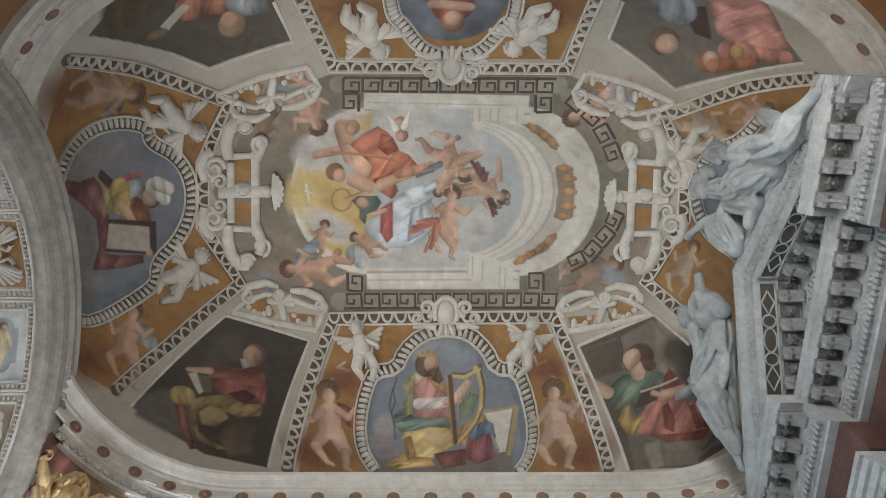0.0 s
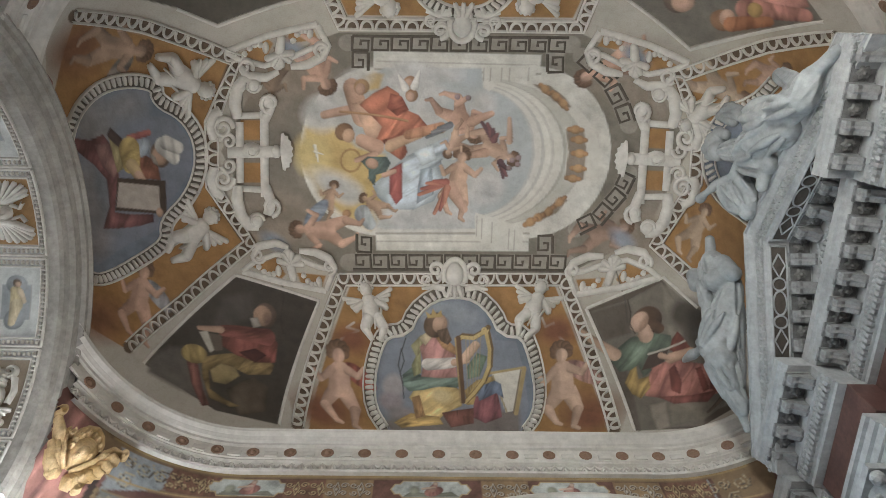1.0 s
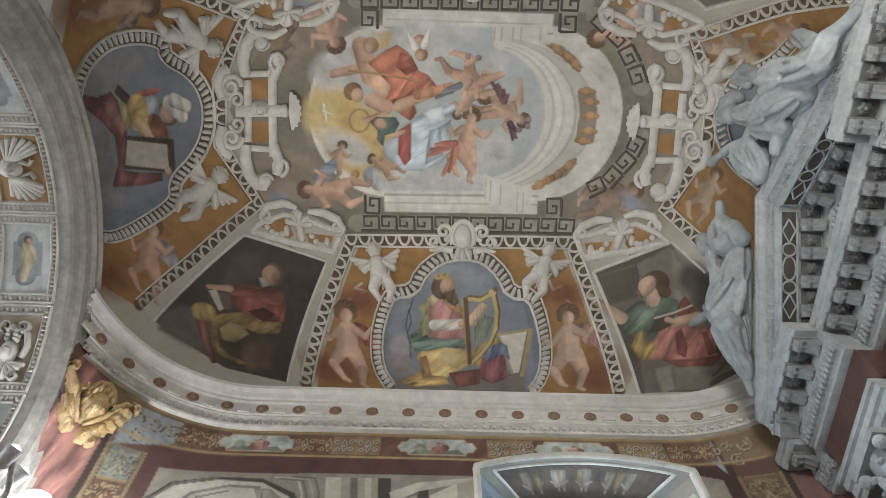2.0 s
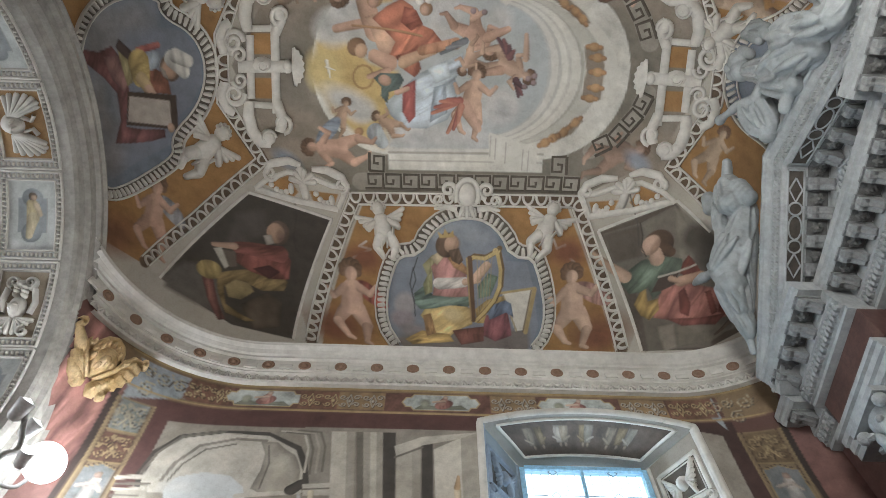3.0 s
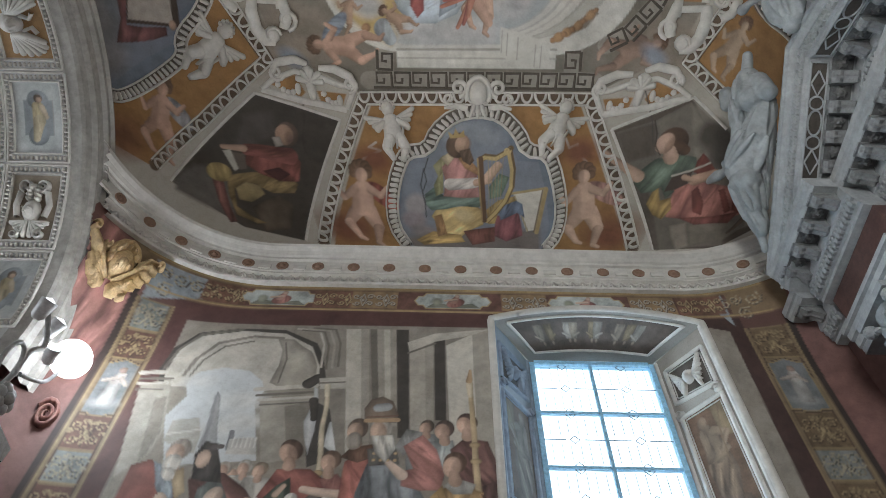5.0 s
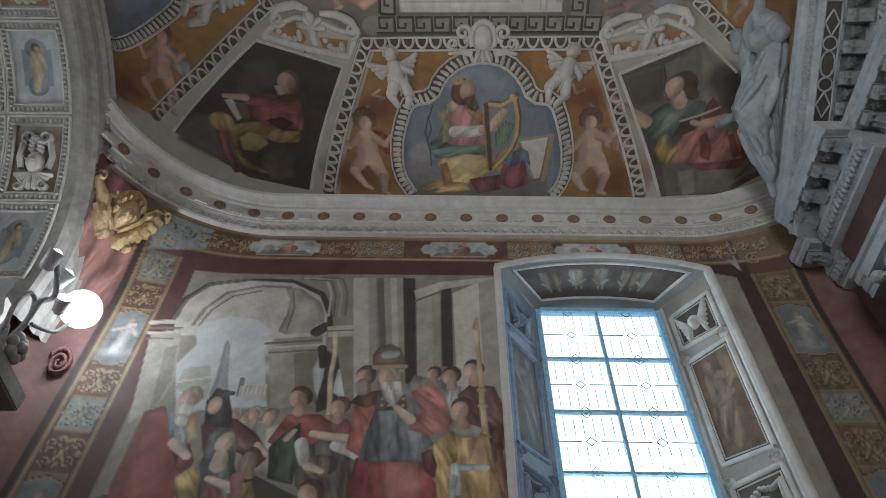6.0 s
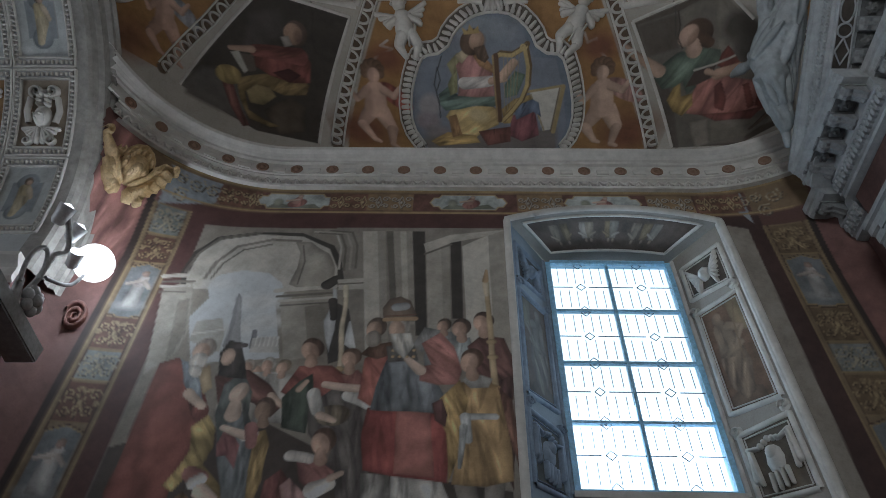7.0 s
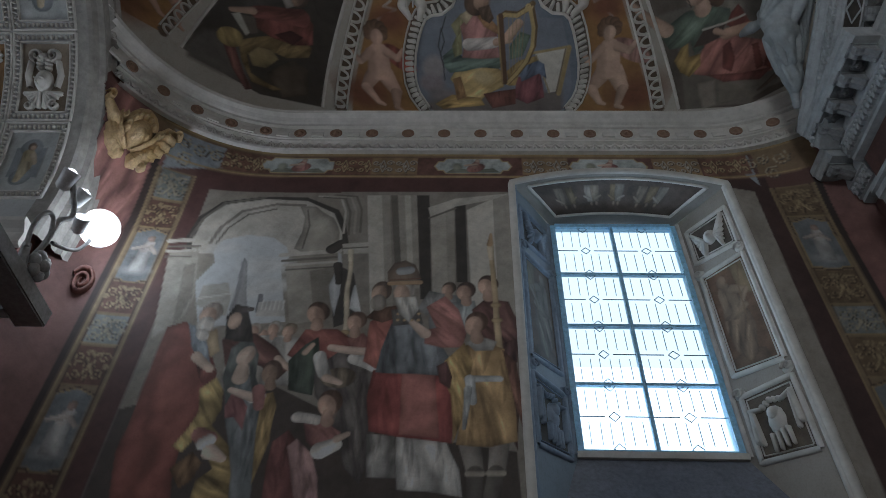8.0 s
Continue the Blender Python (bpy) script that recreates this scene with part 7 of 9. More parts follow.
def wall_sheet():
    vs, fs, xs, n = [], [], [], 0
    ux = np.arange(CX - 2.15, CX + 2.1501, 4.3 / 480)
    uz = np.arange(3.3, 7.72, 0.0095)
    gx, gz = np.meshgrid(ux, uz)
    v = np.stack([gx, np.full_like(gx, WALL_Y), gz], -1).reshape(-1, 3)
    f = grid_faces(len(uz), len(ux))
    m = v[f].mean(1)
    f = f[~((m[:, 0] > WX0) & (m[:, 0] < WX1) & (m[:, 2] < win_top(m[:, 0])))]
    vs.append(v), fs.append(f), xs.append(v[:, 0])
    n += len(v)
    for sx in (-1, 1):
        t = np.linspace(0, 1, 230) ** 1.0
        t = t ** 2.2 / (t ** 2.2 + (1 - t) ** 2.2)
        ph = t * np.pi / 2
        zz = np.arange(3.3, 7.72, 0.018)
        gp, gz = np.meshgrid(ph, zz)
        v = corner_point(gp, gz, sx, 1).reshape(-1, 3)
        f = grid_faces(len(zz), len(ph))
        m = v[f].mean(1)
        f = f[~((m[:, 0] < ARCH_X + 0.03) | in_arch(m, ARCH_R + 0.12) | ((m[:, 0] > WX0) & (m[:, 0] < WX1) & (m[:, 2] < win_top(m[:, 0]))))] + n
        vs.append(v), fs.append(f)
        # colour runs on round the corner by its developed width
        dev = v[:, 0] + sx * 0.35 * (WALL_Y - v[:, 1])
        xs.append(dev)
        n += len(v)
    v = np.concatenate(vs)
    x, f = np.concatenate(xs), np.concatenate(fs)
    col = paint_wall(x, v[:, 2])
    mx, mz = x[f].mean(1), v[f, 2].mean(1)
    left = np.ones(len(f), bool)
    for nm, label, x0, x1, z0, z1 in WALL_FRESCOES:
        sel = left & (mx > x0) & (mx < x1) & (mz > z0) & (mz < z1)
        left &= ~sel
        tagged(new(nm, sheet(nm, v, f[sel], col)), label, "painting")
    return sheet("wall_north", v, f[left], col)


WALL_FRESCOES = [
    ("wall_fresco", "large fresco of crowded draped shapes before painted arches", -2.56, 0.47, 3.0, 6.94),
    ("border_fresco", "upright ochre and red grotesque border with small pictures", -3.13, -2.73, 3.0, 7.2),
    ("border_fresco", "upright ochre and red grotesque border beside the window", 3.03, 3.48, 3.0, 7.2),
    ("frieze_fresco", "painted red and ochre frieze with pale cartouches under the cornice", -3.4, 3.6, 7.2, 7.62),
]


structure("wall_north", wall_sheet(), "painted chapel wall with a crowded ceremony scene and borders", "wall")
simple("wall_north_core", boxes((-4.6, WX0 - 0.02, WALL_Y + 0.012, 5.3, 0, 8.4), (WX1 + 0.02, 5.2, WALL_Y + 0.012, 5.3, 0, 8.4), (WX0 - 0.02, WX1 + 0.02, WALL_Y + 0.012, 5.3, 0, 3.2), (WX0 - 0.02, WX1 + 0.02, WALL_Y + 0.012, 5.3, 7.32, 8.4)), PLASTER, "thick masonry behind the painted window wall", "wall")
simple("wall_north_base", boxes((-4.2, 4.8, WALL_Y - 0.01, WALL_Y + 0.012, 0, 3.3)), ROSE, "rose-red lower wall of the chapel", "wall")
# window opening added by symmetry, out of view, to let fill light in
BWX, BWZ0, BWZ1 = (0.95, 2.25), 4.4, 7.1
simple("wall_south", boxes((-4.6, BWX[0], BACK_Y - 0.7, BACK_Y, 0, 8.4), (BWX[1], 5.2, BACK_Y - 0.7, BACK_Y, 0, 8.4), (BWX[0], BWX[1], BACK_Y - 0.7, BACK_Y, 0, BWZ0), (BWX[0], BWX[1], BACK_Y - 0.7, BACK_Y, BWZ1, 8.4)), stained("red_ochre_wall", (0.20, 0.09, 0.06), (0.32, 0.19, 0.12), 0.8), "red and ochre chapel wall with an assumed, unseen window", "wall")
simple("wall_east", boxes((RIGHT_X, RIGHT_X + 0.5, BACK_Y - 0.7, 5.3, 0, 8.4)), ROSE, "rose-red wall behind the altar", "wall")

# corners behind the cornice on the far side
for sx in (-1, 1):
    ph, zz = np.linspace(0, np.pi / 2, 24), np.linspace(5.5, 7.72, 12)
    gp, gz = np.meshgrid(ph, zz)
    structure("wall_corner", mesh_of("wall_corner", corner_point(gp, gz, sx, -1).reshape(-1, 3), grid_faces(12, 24), FRESCO, True, np.tile(np.array([0.24, 0.12, 0.05]), (288, 1))), "rounded painted corner under the cornice", "wall")

# ---- window with splayed embrasure ----
window = tagged(new("window_1"), "tall leaded window in a splayed painted embrasure", "window", kind="structure")


def right_face(u, z, lift=0.0):
    """u: 0 at the wall's face, 1 at the glass."""
    u, z = np.asarray(u, float), np.asarray(z, float)
    n = Vector((-(GY - WALL_Y), WX1 - GX1 - 0.03)).normalized()
    return np.stack([WX1 + (GX1 + 0.03 - WX1) * u + n[0] * lift, WALL_Y + (GY - WALL_Y) * u - n[1] * lift, z], -1)


def left_face(u, z, lift=0.0):
    u, z = np.asarray(u, float), np.asarray(z, float)
    n = Vector((GY - WALL_Y, GX0 - 0.03 - WX0)).normalized()
    return np.stack([WX0 + (GX0 - 0.03 - WX0) * u + n[0] * lift, WALL_Y + (GY - WALL_Y) * u - n[1] * lift, z], -1)


def paint_reveal(u, z):
    f = Fresco(u * 0.72, z, (0.36, 0.345, 0.32), 9)
    for z0, z1, col in ((6.36, 6.86, (0.105, 0.09, 0.075)), (5.02, 6.22, (0.15, 0.085, 0.045)), (4.22, 4.86, (0.12, 0.10, 0.075))):
        f.poly([(0.11, z0), (0.60, z0 + 0.10), (0.60, z1 + 0.05), (0.11, z1)], col, mottle=0.2)
    f.poly([(0.14, 5.75), (0.28, 5.85), (0.3, 6.2), (0.14, 6.18)], (0.24, 0.17, 0.085), wob=True)
    f.poly([(0.2, 5.06), (0.55, 5.12), (0.55, 5.26), (0.38, 5.32), (0.22, 5.2)], (0.15, 0.095, 0.055), wob=True)
    f.poly([(0.30, 5.85), (0.46, 5.9), (0.52, 5.6), (0.50, 5.35), (0.40, 5.16), (0.30, 5.2), (0.24, 5.45), (0.27, 5.65)], (0.21, 0.14, 0.085), wob=True, fold=0.4, ang=0.25, freq=44)
    f.poly([(0.28, 5.82), (0.48, 5.84), (0.50, 5.66), (0.38, 5.60), (0.24, 5.68)], (0.24, 0.165, 0.10), wob=True, fold=0.3, ang=1.2, freq=40)
    f.limb((0.38, 5.78), (0.42, 5.97), 0.10, 0.065, (0.23, 0.16, 0.10), fold=0.25)
    f.blob((0.43, 6.07), 0.05, 0.065, (0.24, 0.16, 0.10))
    f.limb((0.34, 5.93), (0.22, 5.84), 0.045, 0.03, (0.25, 0.175, 0.11))
    f.limb((0.22, 5.84), (0.32, 5.72), 0.03, 0.025, (0.25, 0.175, 0.11))
    f.line([(0.20, 6.16), (0.27, 5.9), (0.30, 5.5)], 0.016, (0.2, 0.13, 0.07))
    return f.c


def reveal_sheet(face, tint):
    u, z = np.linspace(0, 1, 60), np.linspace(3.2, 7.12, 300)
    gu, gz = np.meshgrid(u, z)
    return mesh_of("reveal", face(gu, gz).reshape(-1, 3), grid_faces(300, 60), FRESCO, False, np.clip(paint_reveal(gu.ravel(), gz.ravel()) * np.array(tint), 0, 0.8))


# left reveal: blue sky light is put into its pigment and stucco colour
SKYLIT_STUCCO = stained("skylit_blue_stucco", (0.20, 0.255, 0.33), (0.29, 0.35, 0.43), 0.8, big=2.5, fine=12.0)
for face, trim, tint, words in ((right_face, STUCCO, (1.05, 1.0, 0.95), "warm grey"), (left_face, SKYLIT_STUCCO, (0.68, 0.86, 1.08), "skylight-tinted blue-grey")):
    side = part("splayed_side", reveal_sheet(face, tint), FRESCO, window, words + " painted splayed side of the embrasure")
    r = Relief(lambda a, b, h: face(a / 0.72, b, h))
    for z0, z1 in ((6.36, 6.86), (5.02, 6.22), (4.22, 4.86)):
        r.ribbon([(0.11, z0), (0.60, z0 + 0.10), (0.60, z1 + 0.05), (0.11, z1)], 0.05, 0.022, True)
        r.ribbon([(0.15, z0 + 0.05), (0.56, z0 + 0.14), (0.56, z1 + 0.0), (0.15, z1 - 0.05)], 0.012, 0.012, True)
    r.ribbon([(0.03, 3.3), (0.03, 7.09)], 0.06, 0.03)
    r.ribbon([(0.68, 4.4), (0.68, 7.1)], 0.05, 0.02)
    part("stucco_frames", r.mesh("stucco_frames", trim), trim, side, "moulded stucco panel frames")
    for z in (6.30, 4.94):
        for u in (0.12, 0.60):
            r = Relief(lambda a, b, h: face(a / 0.72, b, h))
            r.dome((u, z), 0.06, 0.06, 0.03).spiral((u, z), 0.045, 0.01, 0, 1.5, 0.02, 0.05)
            part("volute", r.mesh("volute", trim), trim, side)
    r = Relief(lambda a, b, h: face(a / 0.72, b, h))
    p = (0.36, 6.64)
    r.dome(p, 0.08, 0.09, 0.07).dome((p[0], p[1] - 0.03), 0.055, 0.06, 0.09)
    for s in (-1, 1):
        for j in range(7):
            r.limb((p[0] + s * 0.06, p[1] - 0.02), (p[0] + s * (0.19 - 0.014 * j), p[1] + 0.17 - 0.06 * j), 0.022, 0.02, 0.045)
    part("winged_ornament", r.mesh("winged_ornament", trim), trim, side, "white stucco winged ornament")
    r = Relief(lambda a, b, h: face(a / 0.72, b, h))
    p = (0.36, 4.58)
    r.dome(p, 0.085, 0.13, 0.05).dome((p[0], p[1] + 0.05), 0.06, 0.075, 0.075)
    for j in range(5):
        r.dome((p[0] - 0.08 + 0.04 * j, p[1] + 0.15 + 0.015 * (2 - abs(j - 2))), 0.028, 0.028, 0.05, n=8)
    for s in (-1, 1):
        r.limb((p[0] + s * 0.10, p[1] + 0.14), (p[0] + s * 0.20, p[1] + 0.17), 0.02, 0.02, 0.04)
        r.limb((p[0] + s * 0.19, p[1] + 0.16), (p[0] + s * 0.20, p[1] - 0.10), 0.02, 0.035, 0.04)
        r.limb((p[0] + s * 0.175, p[1] + 0.14), (p[0] + s * 0.165, p[1] - 0.14), 0.012, 0.02, 0.045)
    for j in range(4):
        r.limb((p[0] - 0.07 + 0.047 * j, p[1] - 0.1), (p[0] - 0.08 + 0.053 * j, p[1] - 0.24), 0.02, 0.012, 0.045)
    part("garland", r.mesh("garland", trim), trim, side, "white stucco mask with hanging garland")


def soffit_face(a, u, lift=0.0):
    """a: -1 to 1 across; u: 0 at the wall's face, 1 at the glass."""
    a, u = np.asarray(a, float), np.asarray(u, float)
    half = 1.075 + (0.64 - 1.075) * u
    x = 1.56 + (0.025 * u) + a * half
    z = (7.09 + 0.20 * (1 - a * a)) * (1 - u) + (7.12 + 0.05 * (1 - a * a)) * u
    return np.stack([x, WALL_Y + (GY - WALL_Y) * u, z - np.asarray(lift)], -1)


a, u = np.linspace(-1, 1, 180), np.linspace(0, 1, 56)
ga, gu = np.meshgrid(a, u)
fr = Fresco(ga.ravel(), gu.ravel() * 0.6, (0.34, 0.325, 0.30), 12)
fr.poly([(-0.88, 0.07), (0.88, 0.07), (0.82, 0.47), (-0.82, 0.47)], (0.085, 0.06, 0.045), mottle=0.25)
for k, xk in enumerate((-0.62, -0.50, -0.28, -0.22, 0.0, 0.06, 0.30, 0.42, 0.52)):
    tint = ((0.21, 0.16, 0.11), (0.17, 0.12, 0.06), (0.24, 0.20, 0.16))[k % 3]
    draped(fr, (xk, 0.24), 0.10, 0.20, tint, fold=0.3)
    fr.blob((xk + 0.01, 0.365), 0.018, 0.026, (0.22, 0.16, 0.11))
    fr.limb((xk, 0.31), (xk + (0.06 if k % 2 else -0.06), 0.27), 0.016, 0.012, tint)
sof = part("soffit", mesh_of("soffit", soffit_face(ga, gu).reshape(-1, 3), grid_faces(56, 180), FRESCO, False, fr.c), FRESCO, window, "painted arched soffit of the embrasure")
r = Relief(soffit_face)
r.ribbon([(-0.88, 0.11), (0.88, 0.11), (0.82, 0.79), (-0.82, 0.79)], 0.04, 0.02, True, step=0.1)
part("stucco_frame", r.mesh("stucco_frame", STUCCO), STUCCO, sof, "white stucco frame")
# surround at the wall's face
r = Relief(lambda a, b, h: np.stack([a, WALL_Y - np.asarray(h), b], -1))
xs_ = np.linspace(WX0, WX1, 24)
r.ribbon([(WX0 - 0.01, 3.3)] + [(x, float(win_top(x)) + 0.02) for x in xs_] + [(WX1 + 0.01, 3.3)], 0.075, 0.03)
part("surround", r.mesh("surround", STUCCO), STUCCO, window, "white stucco surround")
# sill sloping down into the room
bm = bmesh.new()
vs = [bm.verts.new(p) for p in ((WX0, WALL_Y + 0.01, 3.2), (WX1, WALL_Y + 0.01, 3.2), (GX1 + 0.03, GY, GZ0 - 0.03), (GX0 - 0.03, GY, GZ0 - 0.03), (WX0, WALL_Y + 0.01, 3.1), (WX1, WALL_Y + 0.01, 3.1), (GX1 + 0.03, GY + 0.1, 3.1), (GX0 - 0.03, GY + 0.1, 3.1))]
for q in ((0, 1, 2, 3), (0, 4, 5, 1), (1, 5, 6, 2), (2, 6, 7, 3), (3, 7, 4, 0)):
    bm.faces.new([vs[k] for k in q])
part("window_sill", bm, stained("grey_sill", (0.13, 0.14, 0.17), (0.22, 0.23, 0.27), 0.8), window, "grey sloping painted sill")
bm = boxes((GX0 - 0.04, GX1 + 0.04, GY - 0.05, GY + 0.05, GZ0 - 0.06, GZ0 - 0.005))
part("sill_edge", bm, STUCCO, window)

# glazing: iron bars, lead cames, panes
# pale blue of the iron imitates sky glare bleeding over backlit bars
IRON = stained("sky_glare_iron", (0.34, 0.64, 0.90), (0.42, 0.72, 0.95), 0.5, 0.0)
LEAD = stained("lead", (0.20, 0.26, 0.34), (0.30, 0.36, 0.44), 0.5, 0.0)
m, t, b = nodes_of("frosted_glass", 0.35)
b.inputs["Base Color"].default_value = (0.92, 0.96, 0.97, 1)
b.inputs["Transmission Weight"].default_value = 1.0
b.inputs["IOR"].default_value = 1.05
GLASS = m
fw = 0.035
part("window_frame", boxes((GX0 - 0.03, GX0 + fw * 0.6, GY - 0.03, GY + 0.05, GZ0, GZ1), (GX1 - fw * 0.6, GX1 + 0.03, GY - 0.03, GY + 0.05, GZ0, GZ1), (GX0 + fw * 0.6, GX1 - fw * 0.6, GY - 0.03, GY + 0.05, GZ1 - fw * 0.6, GZ1 + 0.03), (GX0 + fw * 0.6, GX1 - fw * 0.6, GY - 0.03, GY + 0.05, GZ0 - 0.01, GZ0 + 0.02)), IRON, window, "iron window frame with blue sky glare in its colour")
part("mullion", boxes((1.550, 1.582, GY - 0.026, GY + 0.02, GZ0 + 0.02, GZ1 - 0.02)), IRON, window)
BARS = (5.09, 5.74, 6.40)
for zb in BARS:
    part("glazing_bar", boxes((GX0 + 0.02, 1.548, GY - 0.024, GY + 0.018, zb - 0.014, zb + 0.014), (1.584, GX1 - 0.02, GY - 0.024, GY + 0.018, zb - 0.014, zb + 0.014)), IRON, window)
levels = (GZ0 + 0.02, *BARS, GZ1 - 0.02)
for (xa, xb) in ((GX0 + 0.02, 1.555), (1.577, GX1 - 0.02)):
    for z0, z1 in zip(levels, levels[1:]):
        pane = part("pane", boxes((xa, xb, GY - 0.004, GY + 0.004, z0 + 0.011, z1 - 0.011)), GLASS, window, "pale leaded glass pane")
        pane.visible_shadow = False
        r = Relief(lambda a, b, h: np.stack([a, GY - 0.006 - np.asarray(h), b], -1))
        w, zc = xb - xa, (z0 + z1) / 2
        for k in (0.12, 0.28, 0.42, 0.58, 0.72, 0.88):
            r.ribbon([(xa + w * k, z0 + 0.05), (xa + w * k, zc - 0.05)], 0.005, 0.005, step=1, flat=True)
            r.ribbon([(xa + w * k, zc + 0.05), (xa + w * k, z1 - 0.05)], 0.005, 0.005, step=1, flat=True)
        for k0, k1 in ((0.0, 0.36), (0.64, 1.0)):
            r.ribbon([(xa + w * k0, zc), (xa + w * k1, zc)], 0.007, 0.005, step=1, flat=True)
        for q in (z0 + 0.02, z1 - 0.02, zc):
            r.ribbon([(xa + w * 0.42, q), (xa + w * 0.5, q + 0.045), (xa + w * 0.58, q), (xa + w * 0.5, q - 0.045)], 0.007, 0.005, True, step=1, flat=True)
        part("lead_came", r.mesh("lead_came", LEAD, False), LEAD, pane)

m, t, b = nodes_of("daylight_sky")
t.nodes.remove(b)
em = t.nodes.new("ShaderNodeEmission")
em.inputs[0].default_value, em.inputs[1].default_value = (0.78, 0.91, 1.0, 1), 5.0
t.links.new(em.outputs[0], t.nodes["Material Output"].inputs[0])
for y, nm in ((9.0, "backdrop"), (BACK_Y - 4.0, "backdrop")):
    simple(nm, boxes((-5, 8, y, y + 0.05, 0.5, 13)), m, "pale overcast sky outside the window", "sky")

# ---- cornice ----
path = plan_path(4.15, 2.69, 2.0, 90)


def under_archivolt(x, y, z):
    return x < -2.9 and math.hypot(y - ARCH_Y, z - ARCH_Z) < ARCH_R + 0.24


rely = np.abs(path[:, 1] - CY)
keep = ~((path[:, 0] < ARCH_X + 0.3) & (rely < 1.0))
PROFILE = [(-0.05, 7.585), (0.05, 7.59), (0.06, 7.615), (0.035, 7.625), (0.045, 7.70), (0.085, 7.715), (0.085, 7.735), (0.10, 7.745), (0.112, 7.895), (0.14, 7.905), (0.14, 7.94), (0.165, 7.95), (0.195, 7.985), (0.235, 8.015), (0.245, 8.05), (0.225, 8.07), (0.205, 8.075), (0.195, 8.115), (0.17, 8.12), (0.15, 8.19), (-0.05, 8.24)]
v, f = swept(PROFILE, path, keep)
f = [q for q in f if not under_archivolt(*v[list(q)].mean(0))]
cornice = structure("cornice", mesh_of("cornice", v, f, STUCCO), "white stucco cornice with rosettes and a leaf band under the vault", "cornice")
arcl = np.r_[0, np.cumsum(np.hypot(*np.diff(path[:, :2], axis=0).T))]
total = arcl[-1]


front = np.nonzero((path[:, 3] > 0.999) & (path[:, 1] > CY))[0]
PHASE = float(np.interp(-0.18, -path[front, 0], arcl[front])) % 0.39


def along_cornice(pitch, shift=0.0):
    for k in range(int(total / pitch)):
        s = shift + k * pitch
        q = [np.interp(s, arcl, path[:, c]) for c in range(4)]
        if not under_archivolt(q[0], q[1], 7.78) and not (q[0] < -3.3 and abs(q[1] - CY) < 1.2):
            yield q


def disc_mesh():
    bm = bmesh.new()
    rings = []
    for r, h in ((0.068, 0.0), (0.066, 0.012), (0.052, 0.014), (0.046, 0.004), (0.028, 0.006), (0.018, 0.024), (0.004, 0.030)):
        rings.append([bm.verts.new((r * math.cos(k * math.pi / 7), -h, r * math.sin(k * math.pi / 7))) for k in range(14)])
    for p, q in zip(rings, rings[1:]):
        for k in range(14):
            bm.faces.new((p[k], p[(k + 1) % 14], q[(k + 1) % 14], q[k]))
    bm.faces.new(rings[-1])
    me = bpy.data.meshes.new("rosette")
    bm.to_mesh(me)
    bm.free()
    me.materials.append(TERRA)
    me.shade_smooth()
    return me


TERRA = stained("terracotta_rosette", (0.20, 0.115, 0.075), (0.30, 0.19, 0.13), 0.8, fine=60)
rosette = disc_mesh()
block = bpy.data.meshes.new("block")
bb = boxes((-0.065, 0.065, -0.012, 0.02, -0.035, 0.035))
bb.to_mesh(block)
bb.free()
block.materials.append(STUCCO)
for i, (x, y, nx, ny) in enumerate(along_cornice(0.39, PHASE)):
    ob = new("rosette", rosette)
    ob.parent = cornice
    ob.matrix_world = Matrix.Translation((x - nx * 0.106, y - ny * 0.106, 7.815)) @ Matrix.Rotation(math.atan2(ny, nx) - math.pi / 2, 4, "Z")
for i, (x, y, nx, ny) in enumerate(along_cornice(0.39, PHASE + 0.195)):
    ob = new("block", block)
    ob.parent = cornice
    ob.matrix_world = Matrix.Translation((x - nx * 0.108, y - ny * 0.108, 7.79)) @ Matrix.Rotation(math.atan2(ny, nx) - math.pi / 2, 4, "Z")


def cornice_face(s, z, lift):
    s = np.asarray(s)
    x, y, nx, ny = (np.interp(s, arcl, path[:, c]) for c in range(4))
    d = 0.04 + np.asarray(lift)
    return np.stack([x - nx * d, y - ny * d, np.asarray(z, float) + 0 * s], -1)


r = Relief(cornice_face)
for k in range(int(total / 0.105)):
    s = 0.05 + k * 0.105
    x, y = np.interp(s, arcl, path[:, 0]), np.interp(s, arcl, path[:, 1])
    if y < CY or under_archivolt(x, y, 7.66) or (x < -3.3 and y < CY + 1.2):
        continue
    r.ribbon([(s - 0.045, 7.632), (s - 0.02, 7.68), (s, 7.695), (s + 0.02, 7.68), (s + 0.045, 7.632)], 0.018, 0.03, step=1.0)
    r.dome((s, 7.65), 0.014, 0.022, 0.03, n=6, m=3)
leaf = part("leaf_band", r.mesh("leaf_band", STUCCO), STUCCO, cornice, "small leaf band")
tagged(leaf, kind="stuff")
# ---- entrance arch with coffered soffit ----
DEEP = 1.5


def soffit_arch(s, x, lift=0.0):
    """s: metres along the curve from the crown (plus: towards the window wall); x: metres into the arch."""
    s, x = np.asarray(s, float), np.asarray(x, float)
    r = ARCH_R - np.asarray(lift, float)
    a = s / ARCH_R
    low = np.abs(a) > np.pi / 2
    y = np.where(low, np.sign(a) * r, r * np.sin(a))
    z = np.where(low, -(np.abs(a) - np.pi / 2) * ARCH_R, r * np.cos(a))
    return np.stack([ARCH_X - x + 0 * s, ARCH_Y + y, ARCH_Z + z], -1)


